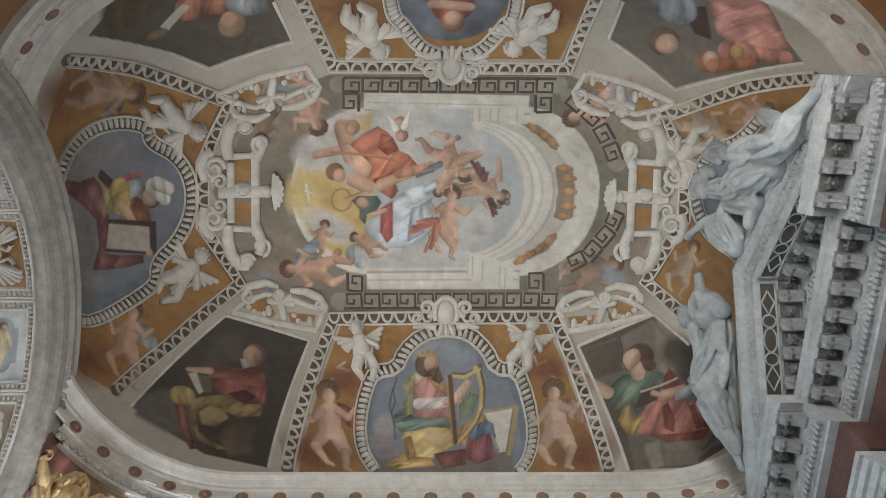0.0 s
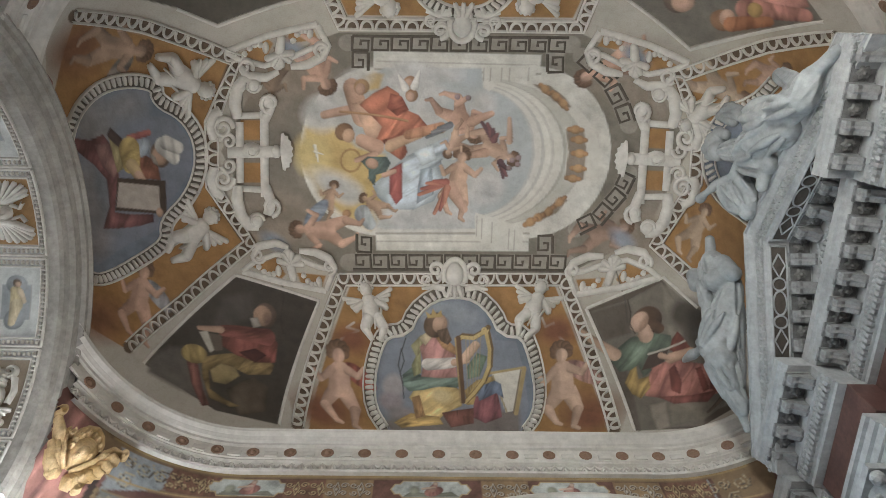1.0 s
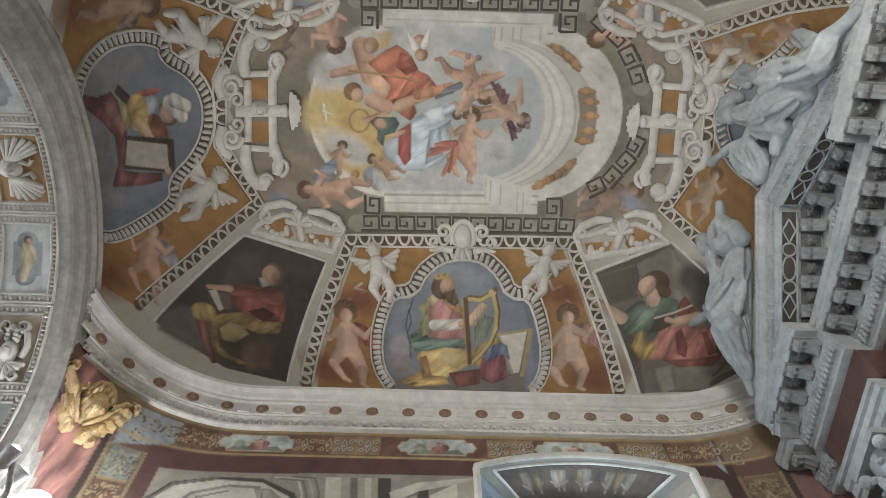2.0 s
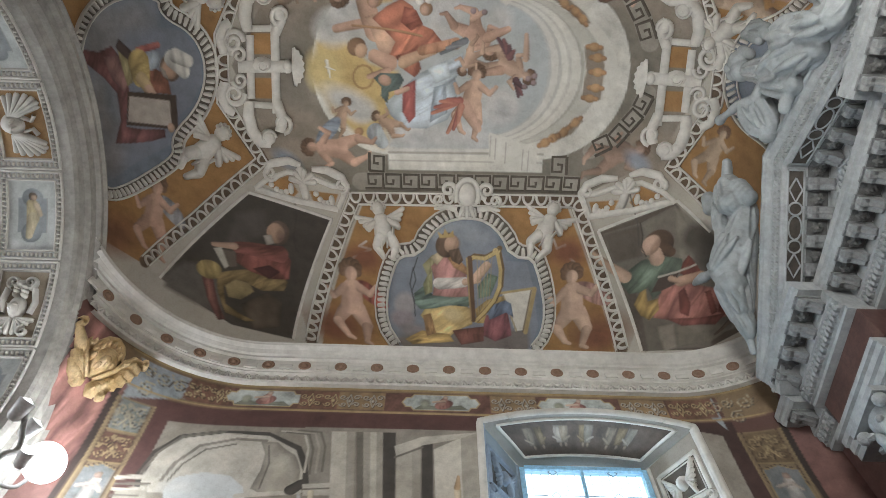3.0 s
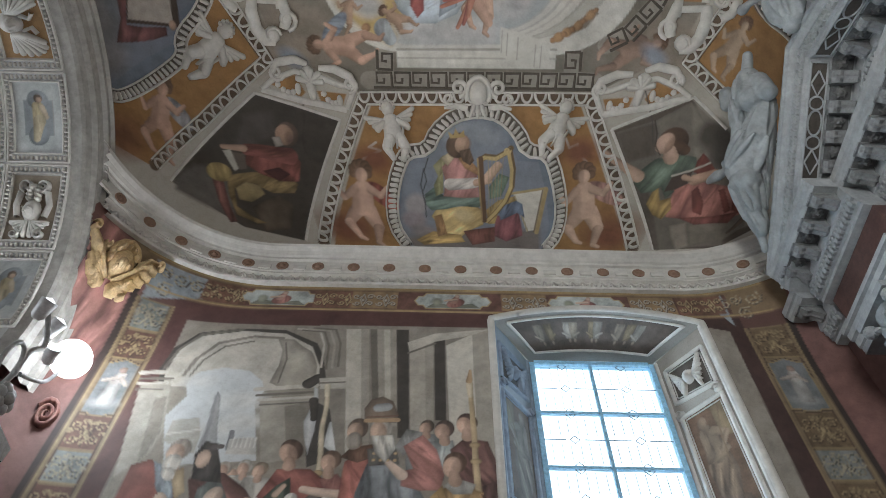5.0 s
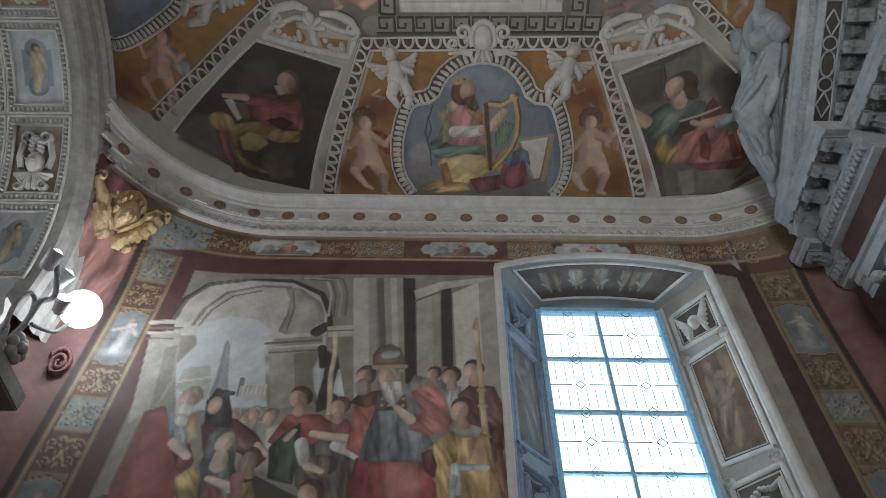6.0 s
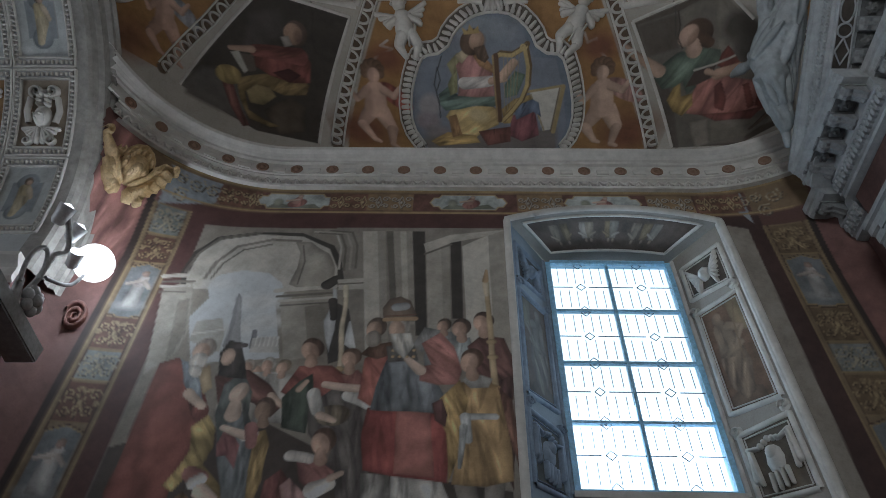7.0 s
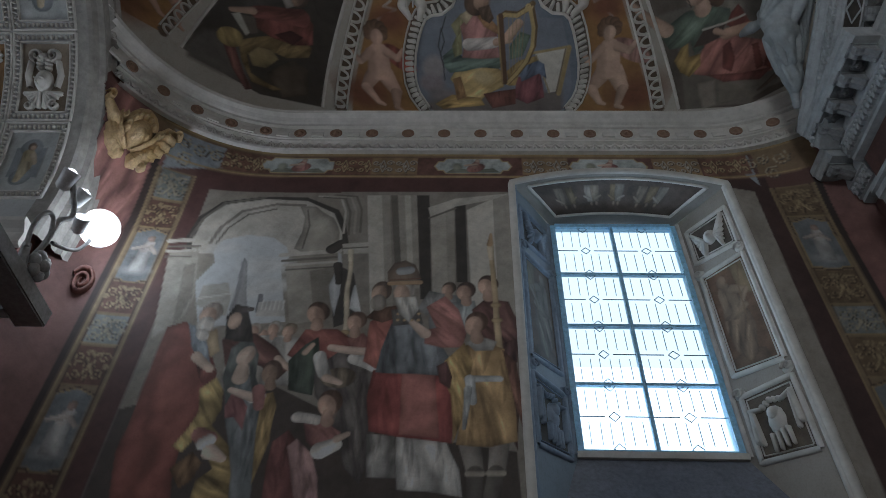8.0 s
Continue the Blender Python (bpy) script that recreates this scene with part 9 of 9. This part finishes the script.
def shaft(y):
    bm = bmesh.new()
    rings = []
    for z, r in ((0.9, 0.19), (1.0, 0.175), (2.6, 0.172), (4.4, 0.158), (5.42, 0.145), (5.46, 0.165), (5.5, 0.165)):
        rings.append([bm.verts.new((3.72 + r * math.cos(k * math.pi / 12), y + r * math.sin(k * math.pi / 12), z)) for k in range(24)])
    for p, q in zip(rings, rings[1:]):
        for k in range(24):
            bm.faces.new((p[k], p[(k + 1) % 24], q[(k + 1) % 24], q[k]))
    col = altar_part("column", bm, ROSE, label="rose marble column", smooth=True)
    bm = bmesh.new()
    for tier, (z, r, n) in enumerate(((5.52, 0.165, 8), (5.72, 0.185, 8))):
        for k in range(n):
            a = (k + 0.5 * tier) * 2 * math.pi / n
            m = Matrix.Translation((3.72 + r * math.cos(a), y + r * math.sin(a), z + 0.1)) @ Matrix.Rotation(a, 4, "Z") @ Matrix.Rotation(radians(18), 4, "Y") @ Matrix.Diagonal((0.035, 0.065, 0.13, 1))
            bmesh.ops.create_icosphere(bm, subdivisions=2, radius=1.0, matrix=m)
            m = Matrix.Translation((3.72 + (r + 0.06) * math.cos(a), y + (r + 0.06) * math.sin(a), z + 0.2)) @ Matrix.Diagonal((0.04, 0.04, 0.03, 1))
            bmesh.ops.create_icosphere(bm, subdivisions=1, radius=1.0, matrix=m)
    for sx in (-1, 1):
        for sy in (-1, 1):
            bmesh.ops.create_icosphere(bm, subdivisions=2, radius=0.06, matrix=Matrix.Translation((3.72 + sx * 0.2, y + sy * 0.2, 6.02)))
    box(bm, 3.72 - 0.25, 3.72 + 0.25, y - 0.25, y + 0.25, 6.07, 6.137)
    bmesh.ops.create_cone(bm, cap_ends=True, segments=20, radius1=0.14, radius2=0.2, depth=0.57, matrix=Matrix.Translation((3.72, y, 5.79)))
    part("capital", bm, STONE, col, "leafy white stone capital")


for y in (3.48, 0.62):
    shaft(y)
altar_part("pedestal", boxes((3.45, 4.5, 0.1, 4.0, 0.0, 0.9)), STONE, label="stone altar base")


# ---- reclining statues on the pediment ----
def moulded_form(name, bones, material, label, category, voxel=0.010, folds=0.010):
    """One smooth mesh grown from rounded, tapering bones (p, q, r0, r1)."""
    balls, rng = [], random.Random(7)
    for p, q, r0, r1 in bones:
        p, q, r0, r1 = Vector(p), Vector(q), r0 * 0.8, r1 * 0.8
        d = q - p
        n = max(2, int(d.length / (0.45 * min(r0, r1) + 0.01)) + 1)
        balls += [(*p.lerp(q, k / (n - 1)), r0 + (r1 - r0) * k / (n - 1)) for k in range(n)]
        if min(r0, r1) > 0.06 and d.length > 0.2:
            side = d.cross(Vector((1, 0.2, 0.3))).normalized()
            other = d.cross(side).normalized()
            for j in range(8):
                an, tw = j * 0.785 + rng.uniform(-0.15, 0.15), rng.uniform(-0.9, 0.9)
                m = int(d.length / 0.022) + 2
                for k in range(m):
                    t = k / (m - 1)
                    c = p.lerp(q, t) + (side * math.cos(an + tw * t) + other * math.sin(an + tw * t)) * (r0 + (r1 - r0) * t) * 1.04
                    balls.append((*c, 0.27 * min(r0, r1) * (0.5 + 0.6 * math.sin(math.pi * t))))
    tb = bmesh.new()
    bmesh.ops.create_icosphere(tb, subdivisions=2, radius=1.0)
    tv = np.array([v.co[:] for v in tb.verts])
    tf = np.array([[v.index for v in f.verts] for f in tb.faces])
    tb.free()
    balls = np.array(balls)
    v = (balls[:, None, :3] + tv[None] * balls[:, None, 3:]).reshape(-1, 3)
    f = (tf[None] + (np.arange(len(balls)) * len(tv))[:, None, None]).reshape(-1, 3)
    me = mesh_of(name, v, f, material)
    ob = new(name, me)
    mod = ob.modifiers.new("grow", "REMESH")
    mod.mode, mod.voxel_size, mod.use_smooth_shade = "VOXEL", voxel, True
    sm = ob.modifiers.new("soften", "SMOOTH")
    sm.factor, sm.iterations = 0.5, 1
    tex = bpy.data.textures.new(name + "_folds", "WOOD")
    tex.wood_type, tex.noise_basis_2, tex.noise_scale, tex.turbulence = "BANDNOISE", "SIN", 0.22, 3.5
    dp = ob.modifiers.new("folds", "DISPLACE")
    dp.texture, dp.strength, dp.mid_level, dp.texture_coords = tex, folds * 2, 0.5, "GLOBAL"
    return tagged(ob, label, category, "pediment statues")


MARBLE = stained("blue_white_marble", (0.20, 0.22, 0.228), (0.38, 0.40, 0.405), 0.55, big=2.0, fine=12, grime=0.25, bump=0.1)
body_a = [
    ((3.200, 2.339, 8.976), (3.200, 2.501, 8.860), 0.061, 0.091),
    ((3.160, 2.502, 8.712), (3.140, 2.620, 8.533), 0.152, 0.197),
    ((3.200, 2.478, 8.572), (3.260, 2.511, 8.385), 0.152, 0.121),
    ((3.100, 2.779, 9.022), (3.100, 2.866, 8.925), 0.114, 0.098),
    ((3.140, 2.786, 8.968), (3.160, 2.747, 8.797), 0.091, 0.106),
    ((3.100, 2.729, 8.714), (3.060, 2.906, 8.462), 0.091, 0.076),
    ((3.060, 2.906, 8.462), (3.020, 3.118, 8.264), 0.068, 0.053),
    ((3.020, 3.118, 8.264), (3.020, 3.203, 8.222), 0.053, 0.038),
    ((3.300, 2.646, 8.436), (3.200, 2.944, 8.282), 0.106, 0.182),
    ((3.300, 2.820, 8.326), (3.300, 3.321, 8.145), 0.091, 0.136),
    ((3.200, 2.944, 8.282), (3.100, 3.281, 8.142), 0.197, 0.212),
    ((3.100, 3.281, 8.142), (3.100, 3.341, 8.007), 0.212, 0.197),
    ((3.220, 2.657, 8.565), (3.260, 2.850, 8.395), 0.121, 0.121),
    ((3.040, 3.288, 8.262), (3.000, 3.517, 8.474), 0.068, 0.061),
    ((3.000, 3.517, 8.474), (2.980, 3.681, 8.629), 0.068, 0.045),
    ((3.020, 3.324, 8.389), (3.040, 3.396, 8.291), 0.076, 0.068),
    ((3.100, 3.354, 8.032), (3.180, 3.571, 7.794), 0.182, 0.129),
    ((3.080, 3.443, 8.102), (3.140, 3.633, 7.790), 0.098, 0.076),
    ((3.180, 3.571, 7.794), (3.220, 3.697, 7.611), 0.121, 0.076),
    ((3.220, 3.697, 7.662), (3.240, 3.829, 7.490), 0.068, 0.045),
    ((3.300, 3.308, 8.121), (3.300, 3.581, 7.903), 0.106, 0.091),
]
moulded_form("statue_reclining_hooded", body_a, MARBLE, "blue-white stone statue reclining hooded on the sloping pediment", "statue")
body_b = [
    ((3.080, 1.219, 8.908), (3.080, 1.290, 8.825), 0.152, 0.144),
    ((3.040, 1.305, 8.969), (3.050, 1.357, 8.915), 0.098, 0.091),
    ((3.080, 1.105, 8.882), (3.100, 1.108, 8.752), 0.083, 0.076),
    ((3.100, 1.267, 8.703), (3.140, 1.215, 8.423), 0.106, 0.136),
    ((3.100, 0.945, 8.951), (3.120, 0.870, 8.844), 0.076, 0.083),
    ((3.120, 0.870, 8.844), (3.140, 0.863, 8.612), 0.083, 0.091),
    ((3.100, 0.972, 8.882), (3.120, 0.961, 8.645), 0.061, 0.068),
    ((3.140, 0.875, 8.608), (3.160, 0.896, 8.435), 0.083, 0.076),
    ((3.140, 1.198, 8.272), (3.160, 1.079, 8.106), 0.182, 0.227),
    ((3.140, 0.888, 8.217), (3.140, 0.743, 7.848), 0.182, 0.182),
    ((3.140, 0.743, 7.848), (3.160, 0.593, 7.506), 0.182, 0.152),
    ((3.160, 0.593, 7.506), (3.220, 0.381, 7.497), 0.136, 0.106),
    ((3.220, 0.381, 7.497), (3.280, 0.194, 7.330), 0.106, 0.061),
    ((3.160, 1.079, 8.106), (3.220, 0.873, 7.758), 0.212, 0.152),
    ((3.160, 1.297, 8.313), (3.200, 1.240, 7.978), 0.152, 0.136),
    ((3.200, 1.235, 8.003), (3.180, 1.468, 7.960), 0.083, 0.061),
    ((3.240, 1.226, 7.963), (3.220, 1.403, 8.018), 0.076, 0.061),
    ((3.120, 1.279, 8.332), (3.060, 1.457, 8.352), 0.083, 0.068),
    ((3.060, 1.457, 8.352), (3.020, 1.563, 8.504), 0.061, 0.053),
    ((3.020, 1.594, 8.583), (2.980, 1.829, 8.879), 0.045, 0.068),
    ((3.080, 1.601, 8.466), (3.160, 1.750, 8.305), 0.129, 0.121),
    ((3.140, 1.499, 8.336), (3.200, 1.705, 8.226), 0.136, 0.136),
    ((3.200, 1.762, 8.261), (3.200, 1.792, 8.200), 0.106, 0.091),
    ((3.200, 0.442, 8.040), (3.200, 0.484, 7.694), 0.091, 0.091),
]
moulded_form("statue_reclining_turned", body_b, MARBLE, "blue-white stone statue reclining with an outstretched leg on the pediment", "statue")
# ---- gilded winged head under the cornice's corner ----
GILT = stained("ochre_gilt_stucco", (0.52, 0.35, 0.15), (0.72, 0.56, 0.34), 0.6, big=4.0, fine=30)


def corner_face(a, z, lift=0.0):
    phi = np.clip(np.asarray(a, float) / 2.0, 0.02, 1.55)
    z = np.asarray(z, float)
    p = corner_point(phi, z, -1, 1)
    e = 0.01
    n = np.cross(corner_point(phi + e, z, -1, 1) - corner_point(phi - e, z, -1, 1), corner_point(phi, z + e, -1, 1) - corner_point(phi, z - e, -1, 1))
    n /= np.linalg.norm(n, axis=-1, keepdims=True) + 1e-12
    toward = np.stack([CX - p[..., 0], CY - p[..., 1], 0 * z], -1)
    n *= np.sign((n * toward).sum(-1, keepdims=True))
    return p + n * np.asarray(lift, float)[..., None]


r = Relief(corner_face)
c = (1.508, 7.229)
r.dome(c, 0.150, 0.165, 0.20, n=20, m=7).dome((1.503, 7.194), 0.10, 0.11, 0.235, n=16, m=6).dome((1.539, 7.144), 0.045, 0.045, 0.235).dome((1.415, 7.194), 0.045, 0.045, 0.235).dome((1.481, 7.164), 0.02, 0.03, 0.26, n=8)
for p in ((1.654, 7.254), (1.628, 7.314), (1.588, 7.354), (1.534, 7.374), (1.472, 7.364), (1.419, 7.324), (1.645, 7.204)):
    r.dome(p, 0.045, 0.045, 0.20, n=8)
# shell-like ring behind the head
r.ribbon([(1.663, 7.269), (1.663, 7.359), (1.614, 7.435), (1.534, 7.475), (1.459, 7.440), (1.401, 7.369), (1.375, 7.294)], 0.07, 0.12, step=0.03)
# wing rising beside the arch: a curled leading edge and overlapping feathers
r.ribbon([(1.539, 7.039), (1.645, 7.104), (1.725, 7.194), (1.756, 7.289), (1.761, 7.354)], 0.06, 0.15, step=0.03, taper=(0.8, 1.1, 1.1, 0.8, 0.4))
for q0, q1, q2 in (((1.583, 7.039), (1.734, 7.119), (1.832, 7.254)), ((1.574, 7.019), (1.738, 7.084), (1.832, 7.179)), ((1.566, 7.009), (1.725, 7.039), (1.809, 7.109)), ((1.548, 7.009), (1.659, 7.009), (1.756, 7.034)), ((1.530, 7.004), (1.601, 6.979), (1.681, 6.984)), ((1.685, 7.129), (1.818, 7.254), (1.925, 7.369))):
    r.ribbon([q0, q1, q2], 0.10, 0.12, step=0.03, taper=(0.7, 1.2, 0.6))
r.spiral((1.934, 7.394), 0.045, 0.01, 0, 1.3, 0.035, 0.13).spiral((1.734, 7.304), 0.035, 0.01, 90, 1.2, 0.03, 0.15).spiral((1.650, 6.969), 0.035, 0.01, 90, 1.2, 0.03, 0.13)
# wing spreading under the cornice
r.ribbon([(1.481, 7.044), (1.406, 7.114), (1.344, 7.209), (1.326, 7.314), (1.286, 7.404), (1.189, 7.425)], 0.06, 0.15, step=0.03, taper=(0.8, 1.1, 1.1, 1.0, 0.8, 0.5))
for q0, q1, q2 in (((1.455, 7.034), (1.375, 7.014), (1.255, 6.974)), ((1.419, 7.054), (1.326, 7.049), (1.228, 7.039)), ((1.379, 7.104), (1.282, 7.099), (1.197, 7.099)), ((1.353, 7.159), (1.255, 7.159), (1.166, 7.164)), ((1.326, 7.219), (1.228, 7.229), (1.153, 7.249)), ((1.308, 7.294), (1.224, 7.314), (1.149, 7.334)), ((1.464, 7.029), (1.393, 6.974), (1.304, 6.954))):
    r.ribbon([q0, q1, q2], 0.11, 0.12, step=0.03, taper=(0.7, 1.2, 0.6))
r.spiral((1.264, 6.969), 0.045, 0.01, 180, 1.2, 0.035, 0.13).spiral((1.322, 7.314), 0.04, 0.01, 180, 1.2, 0.03, 0.15).spiral((1.158, 7.399), 0.04, 0.01, 0, 1.2, 0.03, 0.13)
tagged(new("winged_head_relief", r.mesh("winged_head_relief", GILT)), "gilded stucco winged head under the cornice corner", "relief")

r = Relief(corner_face)
r.spiral((1.02, 5.59), 0.16, 0.02, 20, 2.2, 0.055, 0.06)
tagged(new("wall_scroll", r.mesh("wall_scroll", PIER)), "rose-red moulded scroll on the corner wall", "ornament")

# ---- impost at the spring of the arch ----
IMP = [(0.0, 0.0), (0.12, 0.0), (0.12, 0.04), (0.10, 0.06), (0.07, 0.09), (0.05, 0.12), (0.05, 0.22), (0.03, 0.24), (0.0, 0.25)]
for sgn in (1, -1):
    bm = bmesh.new()
    y = ARCH_Y + sgn * ARCH_R
    rows = [[bm.verts.new((x, y - sgn * d, 5.82 - z)) for d, z in IMP] for x in (ARCH_X + 0.03, ARCH_X - DEEP)]
    for k in range(len(IMP) - 1):
        bm.faces.new((rows[0][k], rows[0][k + 1], rows[1][k + 1], rows[1][k]))
    bm.faces.new(rows[0])
    bmesh.ops.recalc_face_normals(bm, faces=bm.faces[:])
    simple("impost", bm, STUCCO, "moulded stucco impost under the arch", "moulding")

# ---- grey beam beside the arch ----
beam = thing("wall_beam", "grey wooden gabled beam against the red pier", "beam", (-3.2, 3.7, 4.6))
GREY = stained("grey_painted_wood", (0.24, 0.238, 0.235), (0.36, 0.355, 0.35), 0.6)
bm = bmesh.new()
for (ya, za, yb, zb) in ((3.05, 4.98, 4.12, 4.94), (3.05, 4.98, 3.30, 4.2)):
    d = Vector((0, yb - ya, zb - za)).normalized()
    n = Vector((0, -d.z, d.y)) * 0.075
    ring = [bm.verts.new((x, ya + n.y * s, za + n.z * s)) for x, s in ((-3.16, 1), (-3.16, -1), (-3.4, -1), (-3.4, 1))]
    ring2 = [bm.verts.new((v.co.x, v.co.y + yb - ya, v.co.z + zb - za)) for v in ring]
    for k in range(4):
        bm.faces.new((ring[k], ring[(k + 1) % 4], ring2[(k + 1) % 4], ring2[k]))
    bm.faces.new(ring[::-1])
    bm.faces.new(ring2)
bmesh.ops.bevel(bm, geom=bm.edges[:], offset=0.012, segments=2, affect="EDGES")
ob = part("beam", bm, GREY, beam)
ob.matrix_parent_inverse = Matrix.Translation((3.2, -3.7, -4.6))
bm = bmesh.new()
for y in (3.2, 3.95):
    box(bm, -3.66, -3.38, y - 0.05, y + 0.05, 4.86, 4.98)
ob = part("support", bm, GREY, beam)
ob.matrix_parent_inverse = Matrix.Translation((3.2, -3.7, -4.6))

# ---- wrought lamp bracket with spotlights ----
WROUGHT = stained("white_painted_iron", (0.30, 0.30, 0.29), (0.44, 0.44, 0.43), 0.45, 0.0)
CASE = stained("lamp_casing", (0.55, 0.55, 0.56), (0.7, 0.7, 0.7), 0.35, 0.1)
lamp = thing("wall_spotlights", "white scrolled iron bracket with lit spotlights and a ball of glare", "lamp", (-3.2, 3.7, 5.1))
LINV = Matrix.Translation((3.2, -3.7, -5.1))


def tube(name, pts, r, mat, taper=None, label=""):
    cu = bpy.data.curves.new(name, "CURVE")
    cu.dimensions, cu.bevel_depth, cu.bevel_resolution, cu.resolution_u = "3D", r, 3, 8
    sp = cu.splines.new("NURBS")
    sp.points.add(len(pts) - 1)
    for k, p in enumerate(pts):
        sp.points[k].co = (*p, 1)
        sp.points[k].radius = taper[k] if taper else 1
    sp.use_endpoint_u, sp.order_u = True, 3
    cu.materials.append(mat)
    tmp = bpy.data.objects.new(name, cu)
    me = bpy.data.meshes.new_from_object(tmp)
    bpy.data.objects.remove(tmp)
    ob = part(name, me, mat, lamp, label)
    ob.matrix_parent_inverse = LINV
    return ob


X = -3.15
tube("stem", [(-3.55, 3.75, 5.05), (-3.3, 3.72, 5.1), (X, 3.66, 5.3), (X, 3.62, 5.55), (X, 3.78, 5.72), (X, 3.60, 5.86), (X, 3.52, 5.92)], 0.022, WROUGHT)
tube("scroll", [(X, 3.5, 5.12), (X, 3.42, 5.3), (X, 3.5, 5.52), (X, 3.62, 5.5), (X, 3.66, 5.3)], 0.018, WROUGHT)
tube("scroll", [(X, 3.70, 5.36), (X, 3.95, 5.5), (X, 4.05, 5.7), (X, 4.08, 5.86)], 0.016, WROUGHT)
tube("scroll", [(X - 0.05, 3.55, 5.2), (X - 0.05, 3.6, 5.02), (X - 0.05, 3.72, 4.98), (X - 0.05, 3.74, 5.12)], 0.03, WROUGHT, (1, 1.4, 1.2, 0.5))
for k in range(6):
    an = k * math.pi / 3
    bm = bmesh.new()
    bmesh.ops.create_icosphere(bm, subdivisions=2, radius=0.055, matrix=Matrix.Translation((X, 3.72 + 0.07 * math.cos(an), 5.13 + 0.07 * math.sin(an))) @ Matrix.Diagonal((0.7, 1, 1, 1)))
    ob = part("petal", bm, WROUGHT, lamp, "", True)
    ob.matrix_parent_inverse = LINV
bm = bmesh.new()
bmesh.ops.create_icosphere(bm, subdivisions=2, radius=0.05, matrix=Matrix.Translation((X + 0.03, 3.72, 5.13)))
ob = part("rosette_boss", bm, WROUGHT, lamp, "white iron boss", True)
ob.matrix_parent_inverse = LINV


def glowing(name, strength, colour):
    m, t, b = nodes_of(name)
    b.inputs["Emission Color"].default_value = (*colour, 1)
    b.inputs["Emission Strength"].default_value = strength
    b.inputs["Base Color"].default_value = (0.9, 0.9, 0.9, 1)
    return m


BULB = glowing("lit_lamp", 14.0, (0.93, 0.96, 1.0))


def spot_head(p, aim, size):
    m = look(p, aim)
    bm = bmesh.new()
    rings = []
    for z, r in ((0.16, 0.5), (0.13, 0.85), (0.02, 1.0), (-0.02, 1.08), (-0.03, 1.0)):
        rings.append([bm.verts.new(m @ Vector((size * r * math.cos(k * math.pi / 9), size * r * math.sin(k * math.pi / 9), z * size / 0.07))) for k in range(18)])
    for a, b in zip(rings, rings[1:]):
        for k in range(18):
            bm.faces.new((a[k], a[(k + 1) % 18], b[(k + 1) % 18], b[k]))
    bm.faces.new(rings[0])
    head_ob = part("spotlight", bm, CASE, lamp, "grey spotlight casing", True)
    head_ob.matrix_parent_inverse = LINV
    bm = bmesh.new()
    ring = [bm.verts.new(m @ Vector((size * 0.98 * math.cos(k * math.pi / 9), size * 0.98 * math.sin(k * math.pi / 9), -0.02 * size / 0.07))) for k in range(18)]
    mid = bm.verts.new(m @ Vector((0, 0, -0.05 * size / 0.07)))
    for k in range(18):
        bm.faces.new((ring[k], ring[(k + 1) % 18], mid))
    part("lens", bm, BULB, head_ob, "glowing lens")


spot_head((X, 3.48, 5.93), (-1.2, 1.6, 8.8), 0.065)
spot_head((X, 3.72, 5.97), (-1.0, 2.4, 8.5), 0.06)
spot_head((X, 3.85, 5.80), (-2.0, 2.0, 6.6), 0.06)
# glowing sphere in place of the wide glare of a spotlight facing the eye
bm = bmesh.new()
bmesh.ops.create_uvsphere(bm, u_segments=28, v_segments=16, radius=0.165, matrix=Matrix.Translation((X + 0.02, 4.07, 5.93)))
ob = part("glare_ball", bm, BULB, lamp, "glowing ball standing for a spotlight's glare", True)
ob.matrix_parent_inverse = LINV
ob.visible_shadow = False


def spot_lamp(p, aim, watts, cone):
    data = bpy.data.lights.new("spotlight_beam", "SPOT")
    data.energy, data.color, data.spot_size, data.spot_blend, data.shadow_soft_size = watts, (1.0, 0.95, 0.88), radians(cone), 1.0, 0.07
    ob = new("spotlight_beam", data)
    ob.matrix_world = look(p, aim)


spot_lamp((X + 0.06, 3.42, 6.02), (0.9, 1.0, 10.2), 325, 84)
spot_lamp((X + 0.06, 3.66, 6.05), (0.9, 0.2, 10.0), 290, 88)
# light of the spotlight that the glare sphere stands for
data = bpy.data.lights.new("glare_ball_light", "POINT")
data.energy, data.color, data.shadow_soft_size = 108, (0.95, 0.97, 1.0), 0.17
ob = new("glare_ball_light", data)
ob.location = (X + 0.02, 4.07, 5.93)
